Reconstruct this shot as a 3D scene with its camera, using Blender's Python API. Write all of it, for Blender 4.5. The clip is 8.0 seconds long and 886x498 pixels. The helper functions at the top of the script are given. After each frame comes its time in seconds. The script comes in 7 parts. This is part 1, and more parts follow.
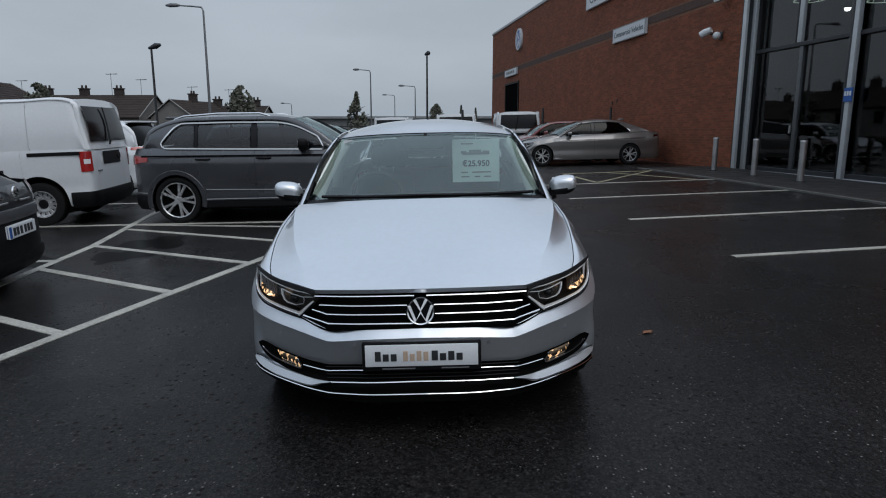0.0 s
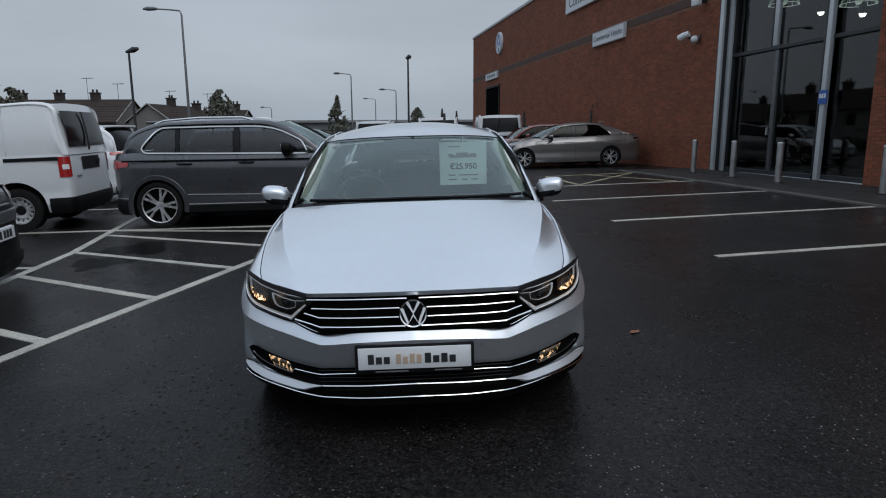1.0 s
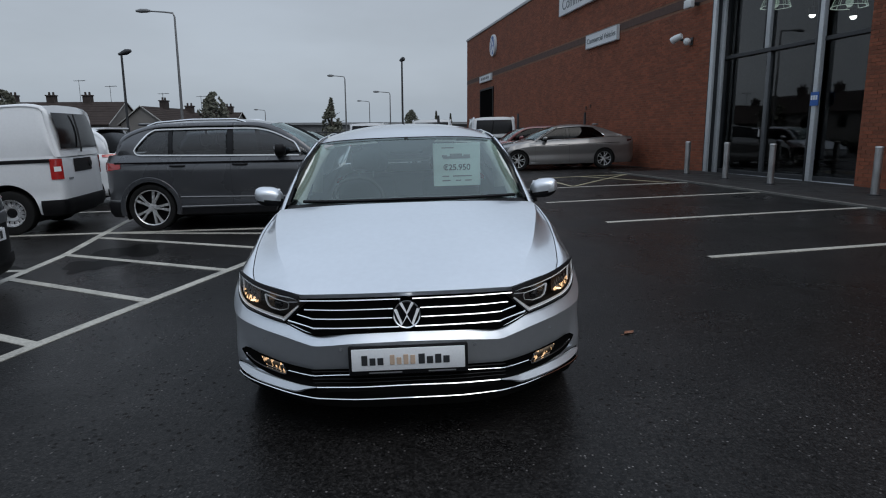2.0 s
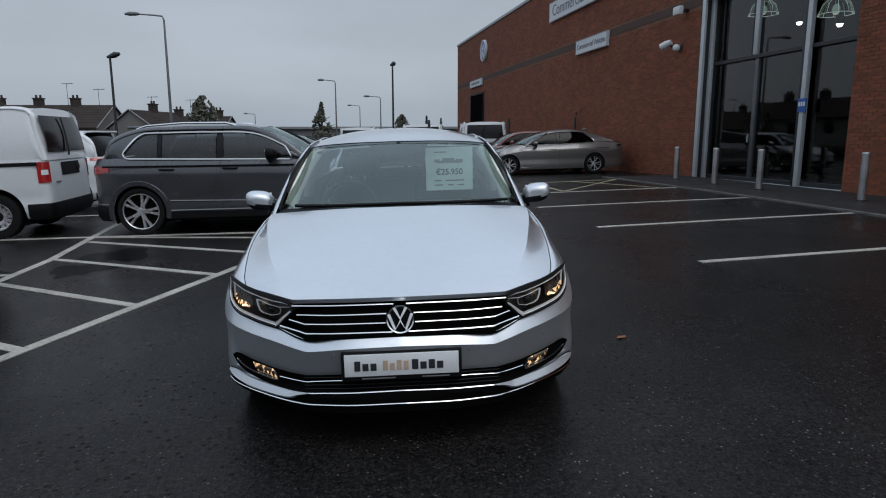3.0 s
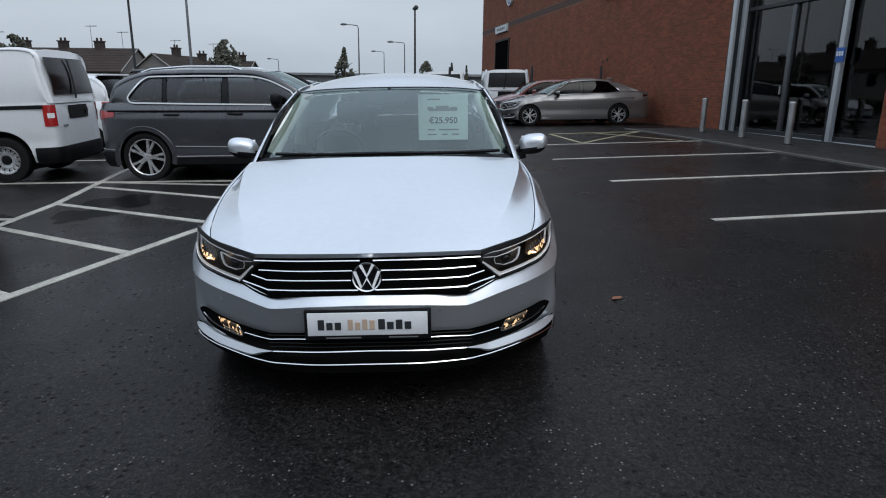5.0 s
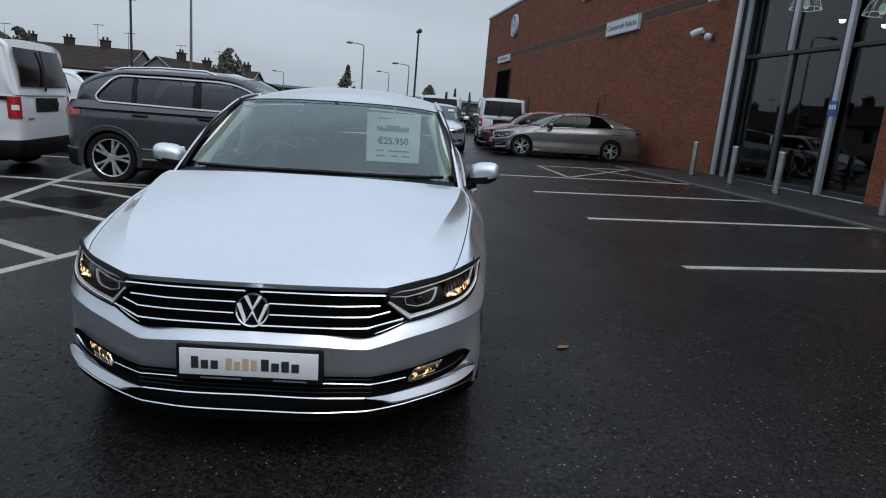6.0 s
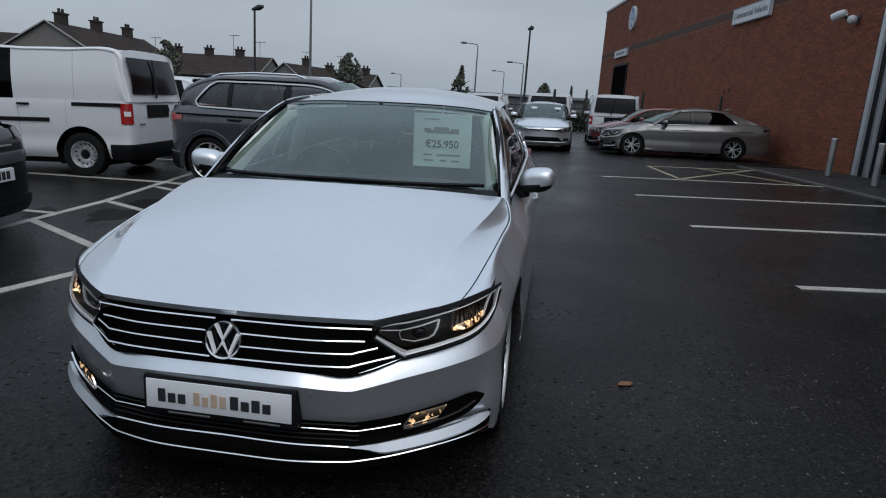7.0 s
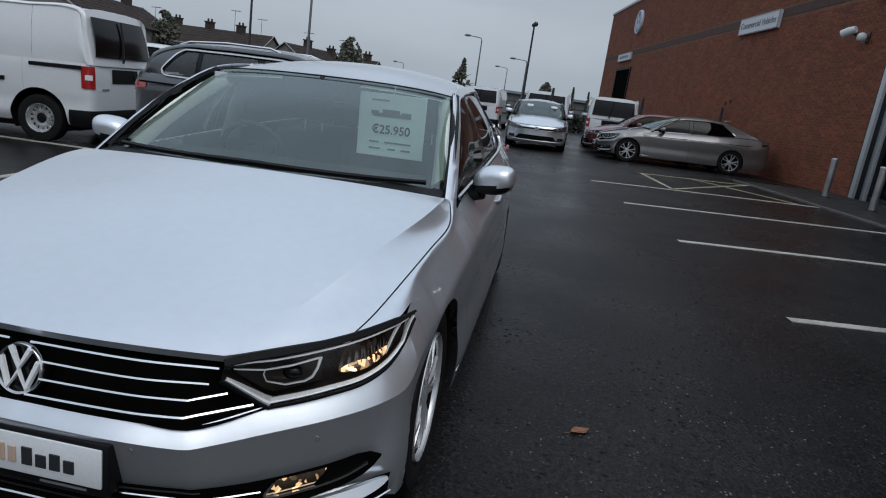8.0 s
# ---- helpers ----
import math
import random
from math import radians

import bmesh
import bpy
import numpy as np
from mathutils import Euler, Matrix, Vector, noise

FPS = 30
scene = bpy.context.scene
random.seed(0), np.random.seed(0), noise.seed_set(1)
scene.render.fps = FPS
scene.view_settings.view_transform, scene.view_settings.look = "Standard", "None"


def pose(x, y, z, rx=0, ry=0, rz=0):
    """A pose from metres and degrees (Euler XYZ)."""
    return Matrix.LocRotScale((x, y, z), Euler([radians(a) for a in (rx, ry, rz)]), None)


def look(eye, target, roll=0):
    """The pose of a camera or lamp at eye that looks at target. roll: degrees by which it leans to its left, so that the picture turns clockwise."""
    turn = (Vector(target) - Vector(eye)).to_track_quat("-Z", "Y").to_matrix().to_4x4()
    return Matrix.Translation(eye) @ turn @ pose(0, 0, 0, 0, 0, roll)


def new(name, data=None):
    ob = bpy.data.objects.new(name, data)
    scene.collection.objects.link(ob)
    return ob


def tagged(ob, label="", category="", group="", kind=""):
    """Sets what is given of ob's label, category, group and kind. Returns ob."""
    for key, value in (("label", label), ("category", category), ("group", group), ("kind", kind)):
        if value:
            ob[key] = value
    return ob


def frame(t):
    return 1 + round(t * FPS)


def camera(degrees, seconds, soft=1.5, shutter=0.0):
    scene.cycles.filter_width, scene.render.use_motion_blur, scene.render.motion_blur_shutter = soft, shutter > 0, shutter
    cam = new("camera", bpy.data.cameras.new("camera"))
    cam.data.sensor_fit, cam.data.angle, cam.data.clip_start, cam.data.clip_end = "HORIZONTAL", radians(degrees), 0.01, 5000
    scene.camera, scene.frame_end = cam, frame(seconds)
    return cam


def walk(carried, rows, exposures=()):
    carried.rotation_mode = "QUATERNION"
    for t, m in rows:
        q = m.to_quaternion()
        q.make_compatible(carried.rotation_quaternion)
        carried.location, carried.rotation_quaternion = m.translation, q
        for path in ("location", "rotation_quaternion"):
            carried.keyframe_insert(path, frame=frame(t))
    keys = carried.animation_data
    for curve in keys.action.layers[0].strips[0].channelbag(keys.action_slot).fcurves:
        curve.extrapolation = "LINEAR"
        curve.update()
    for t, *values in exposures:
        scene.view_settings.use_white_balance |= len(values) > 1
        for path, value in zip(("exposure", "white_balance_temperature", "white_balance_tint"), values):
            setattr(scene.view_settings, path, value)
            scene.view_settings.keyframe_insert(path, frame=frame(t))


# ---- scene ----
# ---- camera and walk ----
cam = camera(70.7, 8.0, soft=1.1)
UP = Vector((0.0233, 0.0257, 1.0)).normalized()
LOT = UP.rotation_difference(Vector((0, 0, 1))).to_matrix().to_4x4()
PATH = [
    (0, (0.124, 0.048, 1.488), (0.083, 2.002, 1.065), -1.4),
    (0.2, (0.116, 0.045, 1.489), (0.093, 2.0, 1.067), -1.2),
    (0.5, (0.104, 0.04, 1.489), (0.089, 1.995, 1.067), -1.2),
    (0.7, (0.094, 0.039, 1.488), (0.084, 1.995, 1.069), -1.6),
    (1, (0.078, 0.038, 1.486), (0.095, 1.995, 1.072), -1.6),
    (1.2, (0.077, 0.04, 1.485), (0.102, 1.997, 1.075), -1.9),
    (2.3, (0.083, 0.046, 1.475), (0.133, 2.004, 1.07), -1.2),
    (2.5, (0.07, 0.052, 1.482), (0.138, 2.015, 1.103), -0.7),
    (2.7, (0.068, 0.055, 1.479), (0.144, 2.017, 1.099), -1.1),
    (3, (0.066, 0.06, 1.474), (0.133, 2.02, 1.08), -1.4),
    (3.2, (0.07, 0.067, 1.469), (0.135, 2.022, 1.051), -1.8),
    (3.5, (0.076, 0.078, 1.462), (0.166, 2.027, 1.02), -0.9),
    (3.7, (0.08, 0.081, 1.463), (0.167, 2.028, 1.015), -1.4),
    (4, (0.085, 0.086, 1.466), (0.187, 2.032, 1.018), -1.3),
    (4.2, (0.095, 0.09, 1.455), (0.193, 2.038, 1.009), -2.3),
    (5.3, (0.408, 0.306, 1.452), (0.377, 2.223, 0.883), -0.3),
    (5.5, (0.478, 0.356, 1.451), (0.478, 2.285, 0.926), 0.6),
    (5.7, (0.545, 0.442, 1.441), (0.59, 2.383, 0.963), 2.5),
    (5.8, (0.562, 0.49, 1.435), (0.616, 2.44, 0.996), 2.7),
    (5.9, (0.594, 0.528, 1.45), (0.626, 2.483, 1.028), 3.2),
    (6, (0.644, 0.571, 1.426), (0.651, 2.514, 0.953), 3.6),
    (6.2, (0.704, 0.652, 1.431), (0.704, 2.592, 0.943), 4.8),
    (6.5, (0.793, 0.774, 1.437), (0.71, 2.71, 0.944), 3.4),
    (6.8, (0.922, 0.921, 1.436), (0.648, 2.844, 0.963), 1.6),
    (7, (1.009, 1.019, 1.436), (0.654, 2.925, 0.943), 2.2),
    (7.2, (1.053, 1.121, 1.426), (0.642, 3.012, 0.924), 2.5),
    (7.5, (1.107, 1.273, 1.415), (0.68, 3.165, 0.925), 3.3),
    (7.7, (1.13, 1.402, 1.403), (0.786, 3.308, 0.904), 4.8),
    (8, (1.162, 1.597, 1.387), (0.835, 3.502, 0.874), 6.4),
]
walk(cam, [(t, LOT @ look(eye, target, roll)) for t, eye, target, roll in PATH], exposures=((0.0, 0.0), (1.2, 0.03), (4.2, 0.06), (5.2, 0.42), (5.5, 0.33), (6.0, 0.28), (6.5, 0.25), (7.0, -0.02), (7.5, -0.22), (8.0, 0.06)))

# ---- overcast daylight ----
world = bpy.data.worlds.new("overcast_sky")
scene.world = world
world.use_nodes = True
wt = world.node_tree
wt.nodes.clear()
w_out = wt.nodes.new("ShaderNodeOutputWorld")
w_bg = wt.nodes.new("ShaderNodeBackground")
w_sky = wt.nodes.new("ShaderNodeTexSky")
w_sky.sky_type, w_sky.sun_disc = "NISHITA", False
w_sky.sun_elevation, w_sky.sun_rotation = radians(54), radians(146)
w_sky.air_density, w_sky.dust_density = 1.5, 4.0
w_hsv = wt.nodes.new("ShaderNodeHueSaturation")
w_hsv.inputs["Saturation"].default_value = 0.25
w_hsv.inputs["Value"].default_value = 0.05
w_co = wt.nodes.new("ShaderNodeTexCoord")
w_sep = wt.nodes.new("ShaderNodeSeparateXYZ")
w_ramp = wt.nodes.new("ShaderNodeValToRGB")
r = w_ramp.color_ramp
r.elements[0].position, r.elements[0].color = 0.0, (0.442, 0.525, 0.617, 1)
r.elements[1].position, r.elements[1].color = 1.0, (0.82, 0.95, 1.15, 1)
e = r.elements.new(0.10); e.color = (0.380, 0.45, 0.540, 1)
e = r.elements.new(0.28); e.color = (0.296, 0.35, 0.427, 1)
e = r.elements.new(0.55); e.color = (0.620, 0.75, 0.925, 1)
w_map = wt.nodes.new("ShaderNodeMapping")
w_map.inputs["Scale"].default_value = (1.0, 1.0, 3.2)
w_noise = wt.nodes.new("ShaderNodeTexNoise")
w_noise.inputs["Scale"].default_value = 1.9
w_noise.inputs["Detail"].default_value = 5.0
w_noise.inputs["Roughness"].default_value = 0.55
w_nr = wt.nodes.new("ShaderNodeMapRange")
w_nr.inputs["From Min"].default_value, w_nr.inputs["From Max"].default_value = 0.3, 0.7
w_nr.inputs["To Min"].default_value, w_nr.inputs["To Max"].default_value = 0.86, 1.12
w_mul = wt.nodes.new("ShaderNodeVectorMath"); w_mul.operation = "SCALE"
w_add = wt.nodes.new("ShaderNodeVectorMath"); w_add.operation = "ADD"
lk = wt.links.new
lk(w_co.outputs["Generated"], w_sep.inputs[0])
lk(w_sep.outputs["Z"], w_ramp.inputs[0])
lk(w_co.outputs["Generated"], w_map.inputs[0])
lk(w_map.outputs[0], w_noise.inputs["Vector"])
lk(w_noise.outputs[0], w_nr.inputs[0])
lk(w_ramp.outputs[0], w_mul.inputs[0])
lk(w_nr.outputs[0], w_mul.inputs["Scale"])
lk(w_sky.outputs[0], w_hsv.inputs["Color"])
lk(w_mul.outputs[0], w_add.inputs[0])
lk(w_hsv.outputs[0], w_add.inputs[1])
lk(w_add.outputs[0], w_bg.inputs["Color"])
w_bg.inputs["Strength"].default_value = 0.74
lk(w_bg.outputs[0], w_out.inputs["Surface"])

sun_data = bpy.data.lights.new("sun", "SUN")
sun_data.energy, sun_data.angle, sun_data.color = 0.5, radians(40), (1.0, 0.98, 0.95)
sun = new("sun", sun_data)
sun.matrix_world = look((12, -18, 30), (0, 0, 0))
scene.view_settings.exposure = 0.0


# ---- materials ----
def shader(name, base, rough=0.5, metal=0.0, coat=0.0, spec=0.5, var=0.0, scale=5.0, bump=0.0, bump_scale=60.0, dirt=0.0, rvar=0.0, island=0.0, obj_rand=0.0):
    """A principled material whose colour and roughness vary at two scales, with fine relief."""
    m = bpy.data.materials.new(name)
    m.use_nodes = True
    t = m.node_tree
    p = t.nodes["Principled BSDF"]
    p.inputs["Base Color"].default_value = (*base, 1)
    p.inputs["Roughness"].default_value = rough
    p.inputs["Metallic"].default_value = metal
    p.inputs["Coat Weight"].default_value = coat
    p.inputs["Coat Roughness"].default_value = 0.04
    p.inputs["Specular IOR Level"].default_value = spec
    co = t.nodes.new("ShaderNodeTexCoord")
    n1 = t.nodes.new("ShaderNodeTexNoise")
    n1.inputs["Scale"].default_value, n1.inputs["Detail"].default_value = scale, 6
    n2 = t.nodes.new("ShaderNodeTexNoise")
    n2.inputs["Scale"].default_value, n2.inputs["Detail"].default_value = scale * 14, 3
    for n in (n1, n2):
        t.links.new(co.outputs["Object"], n.inputs["Vector"])
    val = None
    if var or island or obj_rand:
        add = t.nodes.new("ShaderNodeMath"); add.operation = "ADD"
        t.links.new(n1.outputs[0], add.inputs[0]); t.links.new(n2.outputs[0], add.inputs[1])
        mr = t.nodes.new("ShaderNodeMapRange")
        mr.inputs["From Min"].default_value, mr.inputs["From Max"].default_value = 0.7, 1.3
        mr.inputs["To Min"].default_value, mr.inputs["To Max"].default_value = 1 - var, 1 + var
        t.links.new(add.outputs[0], mr.inputs[0])
        val = mr.outputs[0]
        for amount, node, sock in ((island, "ShaderNodeNewGeometry", "Random Per Island"), (obj_rand, "ShaderNodeObjectInfo", "Random")):
            if amount:
                g = t.nodes.new(node)
                m2 = t.nodes.new("ShaderNodeMapRange")
                m2.inputs["To Min"].default_value, m2.inputs["To Max"].default_value = 1 - amount, 1 + amount
                t.links.new(g.outputs[sock], m2.inputs[0])
                mm = t.nodes.new("ShaderNodeMath"); mm.operation = "MULTIPLY"
                t.links.new(val, mm.inputs[0]); t.links.new(m2.outputs[0], mm.inputs[1])
                val = mm.outputs[0]
        sc = t.nodes.new("ShaderNodeVectorMath"); sc.operation = "SCALE"
        sc.inputs[0].default_value = base
        t.links.new(val, sc.inputs["Scale"])
        t.links.new(sc.outputs[0], p.inputs["Base Color"])
    if rvar:
        r2 = t.nodes.new("ShaderNodeMapRange")
        r2.inputs["From Min"].default_value, r2.inputs["From Max"].default_value = 0.35, 0.65
        r2.inputs["To Min"].default_value, r2.inputs["To Max"].default_value = max(0.02, rough - rvar), min(1, rough + rvar)
        t.links.new(n1.outputs[0], r2.inputs[0]); t.links.new(r2.outputs[0], p.inputs["Roughness"])
    if bump:
        nb = t.nodes.new("ShaderNodeTexNoise")
        nb.inputs["Scale"].default_value, nb.inputs["Detail"].default_value = bump_scale, 4
        t.links.new(co.outputs["Object"], nb.inputs["Vector"])
        b = t.nodes.new("ShaderNodeBump")
        b.inputs["Strength"].default_value, b.inputs["Distance"].default_value = bump, 0.01
        t.links.new(nb.outputs[0], b.inputs["Height"]); t.links.new(b.outputs[0], p.inputs["Normal"])
    return m


def glass(name, tint, clear, rough=0.02, ior=1.5, sheen=(1, 1, 1)):
    """Thin pane: gloss by Fresnel over a see-through tint."""
    m = bpy.data.materials.new(name)
    m.use_nodes = True
    t = m.node_tree
    t.nodes.clear()
    out = t.nodes.new("ShaderNodeOutputMaterial")
    tr = t.nodes.new("ShaderNodeBsdfTransparent"); tr.inputs[0].default_value = (*[c * clear for c in tint], 1)
    gl = t.nodes.new("ShaderNodeBsdfGlossy"); gl.inputs["Roughness"].default_value = rough; gl.inputs["Color"].default_value = (*sheen, 1)
    fr = t.nodes.new("ShaderNodeFresnel"); fr.inputs["IOR"].default_value = ior
    mx = t.nodes.new("ShaderNodeMixShader")
    t.links.new(fr.outputs[0], mx.inputs[0]); t.links.new(tr.outputs[0], mx.inputs[1]); t.links.new(gl.outputs[0], mx.inputs[2])
    t.links.new(mx.outputs[0], out.inputs["Surface"])
    return m


def emitter(name, colour, strength):
    m = bpy.data.materials.new(name)
    m.use_nodes = True
    p = m.node_tree.nodes["Principled BSDF"]
    p.inputs["Base Color"].default_value = (*colour, 1)
    p.inputs["Emission Color"].default_value = (*colour, 1)
    p.inputs["Emission Strength"].default_value = strength
    return m


def paint(name, base, metal=0.0, rough=0.35):
    m = shader(name, base, rough, metal, 1.0, 0.5, 0.03, 2.0, 0.0, rvar=0.04)
    return m


def asphalt_material():
    """Wet asphalt: dark binder with paler stones, damp patches that turn glossy."""
    m = bpy.data.materials.new("wet_asphalt")
    m.use_nodes = True
    t = m.node_tree
    p = t.nodes["Principled BSDF"]
    co = t.nodes.new("ShaderNodeTexCoord")

    def noise_at(scale, detail=4.0):
        n = t.nodes.new("ShaderNodeTexNoise")
        n.inputs["Scale"].default_value, n.inputs["Detail"].default_value = scale, detail
        t.links.new(co.outputs["Object"], n.inputs["Vector"])
        return n.outputs[0]

    def ramp(src, a, b, lo, hi):
        n = t.nodes.new("ShaderNodeMapRange")
        for k, v in (("From Min", a), ("From Max", b), ("To Min", lo), ("To Max", hi)):
            n.inputs[k].default_value = v
        t.links.new(src, n.inputs[0])
        return n.outputs[0]

    def math_node(op, a, b):
        n = t.nodes.new("ShaderNodeMath"); n.operation = op
        for i, s in enumerate((a, b)):
            if isinstance(s, float):
                n.inputs[i].default_value = s
            else:
                t.links.new(s, n.inputs[i])
        return n.outputs[0]

    vor = t.nodes.new("ShaderNodeTexVoronoi")
    vor.inputs["Scale"].default_value = 55.0
    t.links.new(co.outputs["Object"], vor.inputs["Vector"])
    sep = t.nodes.new("ShaderNodeSeparateColor")
    t.links.new(vor.outputs["Color"], sep.inputs[0])
    stone = ramp(sep.outputs[0], 0.88, 1.0, 0.0, 0.17)
    grit = t.nodes.new("ShaderNodeTexVoronoi")
    grit.inputs["Scale"].default_value = 120.0
    t.links.new(co.outputs["Object"], grit.inputs["Vector"])
    gs = t.nodes.new("ShaderNodeSeparateColor")
    t.links.new(grit.outputs["Color"], gs.inputs[0])
    grains = ramp(gs.outputs[1], 0.60, 1.0, 0.0, 0.015)
    near = ramp(vor.outputs["Distance"], 0.15, 0.35, 1.0, 0.0)
    stone = math_node("MULTIPLY", math_node("MULTIPLY", stone, near), ramp(noise_at(1.7, 3.0), 0.38, 0.66, 0.15, 1.5))
    big = math_node("MULTIPLY", ramp(noise_at(0.35), 0.35, 0.65, 0.6, 1.4), ramp(noise_at(2.6), 0.3, 0.7, 0.7, 1.3))
    fine = ramp(noise_at(45.0), 0.3, 0.7, 0.3, 1.5)
    base = math_node("MULTIPLY", math_node("MULTIPLY", big, fine), 0.009)
    col = math_node("ADD", math_node("ADD", base, stone), grains)
    rgb = t.nodes.new("ShaderNodeCombineColor")
    t.links.new(math_node("MULTIPLY", col, 1.06), rgb.inputs[0])
    t.links.new(col, rgb.inputs[1])
    t.links.new(math_node("MULTIPLY", col, 0.98), rgb.inputs[2])
    t.links.new(rgb.outputs[0], p.inputs["Base Color"])
    wet = ramp(noise_at(0.55, 5.0), 0.42, 0.66, 0.38, 0.22)
    p.inputs["Specular IOR Level"].default_value = 0.10
    # open pits in the worn surface, strewn unevenly
    pit = t.nodes.new("ShaderNodeTexVoronoi")
    pit.inputs["Scale"].default_value = 30.0
    t.links.new(co.outputs["Object"], pit.inputs["Vector"])
    ps = t.nodes.new("ShaderNodeSeparateColor")
    t.links.new(pit.outputs["Color"], ps.inputs[0])
    hole = math_node("MULTIPLY", math_node("MULTIPLY", ramp(ps.outputs[1], 0.80, 0.86, 0.0, 1.0), ramp(pit.outputs["Distance"], 0.20, 0.42, 1.0, 0.0)), ramp(noise_at(1.1, 3.0), 0.42, 0.60, 0.0, 1.0))
    t.links.new(math_node("ADD", wet, math_node("MULTIPLY", hole, 0.5)), p.inputs["Roughness"])
    h = math_node("SUBTRACT", math_node("ADD", ramp(vor.outputs["Distance"], 0.0, 0.5, 0.6, 0.0), math_node("ADD", math_node("MULTIPLY", gs.outputs[0], 0.7), noise_at(60.0))), math_node("MULTIPLY", hole, 4.0))
    b = t.nodes.new("ShaderNodeBump")
    b.inputs["Strength"].default_value, b.inputs["Distance"].default_value = 0.36, 0.004
    t.links.new(h, b.inputs["Height"])
    t.links.new(b.outputs[0], p.inputs["Normal"])
    return m


M_ASPHALT = asphalt_material()
M_LINE = shader("worn_road_paint", (0.36, 0.35, 0.31), 0.6, var=0.35, scale=3.0, bump=0.3, bump_scale=90)
M_YELLOW = shader("worn_yellow_road_paint", (0.30, 0.27, 0.17), 0.6, var=0.4, scale=3.0, bump=0.3, bump_scale=90)
M_PAVING = shader("concrete_paving", (0.028, 0.027, 0.026), 0.6, spec=0.25, var=0.25, scale=2.0, bump=0.4, bump_scale=50, rvar=0.15)
M_KERB = shader("concrete_kerb", (0.11, 0.107, 0.098), 0.6, var=0.25, scale=4.0, bump=0.4, bump_scale=60)
M_BRICK = shader("red_brick", (0.205, 0.058, 0.026), 0.8, var=0.25, scale=1.3, bump=0.5, bump_scale=70, island=0.24)
M_BRICK_ONE = shader("red_brick_single", (0.205, 0.058, 0.026), 0.8, var=0.25, scale=1.3, bump=0.5, bump_scale=70, obj_rand=0.24)
M_MORTAR = shader("brick_mortar", (0.185, 0.092, 0.056), 0.9, var=0.25, scale=3.0, bump=0.5, bump_scale=120)
M_BAND = shader("dark_brick_band", (0.080, 0.044, 0.034), 0.8, var=0.25, scale=6.0, bump=0.5, bump_scale=70)
M_FLASH = shader("grey_metal_flashing", (0.30, 0.31, 0.32), 0.4, 0.6, var=0.12, scale=1.5, bump=0.1, bump_scale=10)
M_FRAME = shader("dark_aluminium_frame", (0.035, 0.037, 0.04), 0.4, 0.3, var=0.15, scale=3.0, bump=0.05, bump_scale=60)
M_STILE = shader("grey_door_stile", (0.10, 0.105, 0.11), 0.4, 0.3, var=0.12, scale=3.0, bump=0.05, bump_scale=60)
M_PALE = shader("pale_aluminium_frame", (0.52, 0.54, 0.55), 0.45, 0.2, var=0.1, scale=2.0, bump=0.05, bump_scale=60)
M_STEEL = shader("brushed_steel", (0.42, 0.42, 0.42), 0.38, 0.85, var=0.15, scale=4.0, bump=0.1, bump_scale=80, rvar=0.1)
M_SIGN = shader("white_sign_panel", (0.62, 0.64, 0.66), 0.4, var=0.06, scale=1.5, bump=0.03, bump_scale=20)
M_INK = shader("dark_ink", (0.02, 0.022, 0.025), 0.5, var=0.1, scale=20.0)
M_GREYINK = shader("grey_ink", (0.16, 0.18, 0.19), 0.5, var=0.15, scale=20.0)
M_TAN = shader("tan_ink", (0.48, 0.36, 0.27), 0.5, var=0.1, scale=20.0)
M_PUDDLE = shader("standing_water", (0.002, 0.002, 0.002), 0.34, spec=0.035, var=0.1, scale=2.0, bump=0.05, bump_scale=4.0)
M_BOARD = shader("weathered_pale_paint", (0.34, 0.335, 0.32), 0.7, var=0.15, scale=2.0)
M_BLUE = shader("blue_sign", (0.02, 0.10, 0.36), 0.4, var=0.08, scale=4.0)
M_WHITE = shader("white_plastic", (0.7, 0.72, 0.72), 0.4, var=0.06, scale=4.0)
M_GLAZE = glass("showroom_glass", (0.75, 0.85, 0.88), 0.75, ior=1.62)
M_ROOMFLOOR = shader("showroom_floor_tile", (0.12, 0.12, 0.12), 0.25, var=0.15, scale=1.0, rvar=0.08)
M_ROOMWALL = shader("showroom_wall", (0.16, 0.17, 0.18), 0.7, var=0.1, scale=1.0, bump=0.1)
M_LAMP = emitter("lit_lamp", (1.0, 0.97, 0.9), 5.0)
M_SHADE = glass("pendant_glass", (0.8, 0.9, 0.85), 0.6, 0.15)
M_GLOW = emitter("lit_glass_ring", (0.75, 0.85, 0.75), 0.45)

M_SILVER = paint("silver_metallic_paint", (0.66, 0.695, 0.735), 0.80, 0.36)
M_GREY = paint("grey_metallic_paint", (0.060, 0.063, 0.070), 0.35, 0.28)
M_BEIGE = paint("warm_silver_paint", (0.21, 0.205, 0.20), 0.7, 0.36)
M_DARKBLUE = paint("dark_blue_grey_paint", (0.020, 0.024, 0.032), 0.3, 0.3)
M_BLACKP = paint("charcoal_paint", (0.018, 0.020, 0.022), 0.2, 0.3)
M_WHITEP = paint("white_paint", (0.66, 0.68, 0.70), 0.0, 0.4)
M_REDP = paint("red_paint", (0.13, 0.018, 0.018), 0.1, 0.35)
M_BLACK = shader("black_plastic", (0.007, 0.007, 0.008), 0.5, var=0.2, scale=8.0, bump=0.15, bump_scale=200, spec=0.15)
M_GLOSSBLACK = shader("gloss_black", (0.005, 0.005, 0.006), 0.15, var=0.1, scale=8.0, spec=0.25)
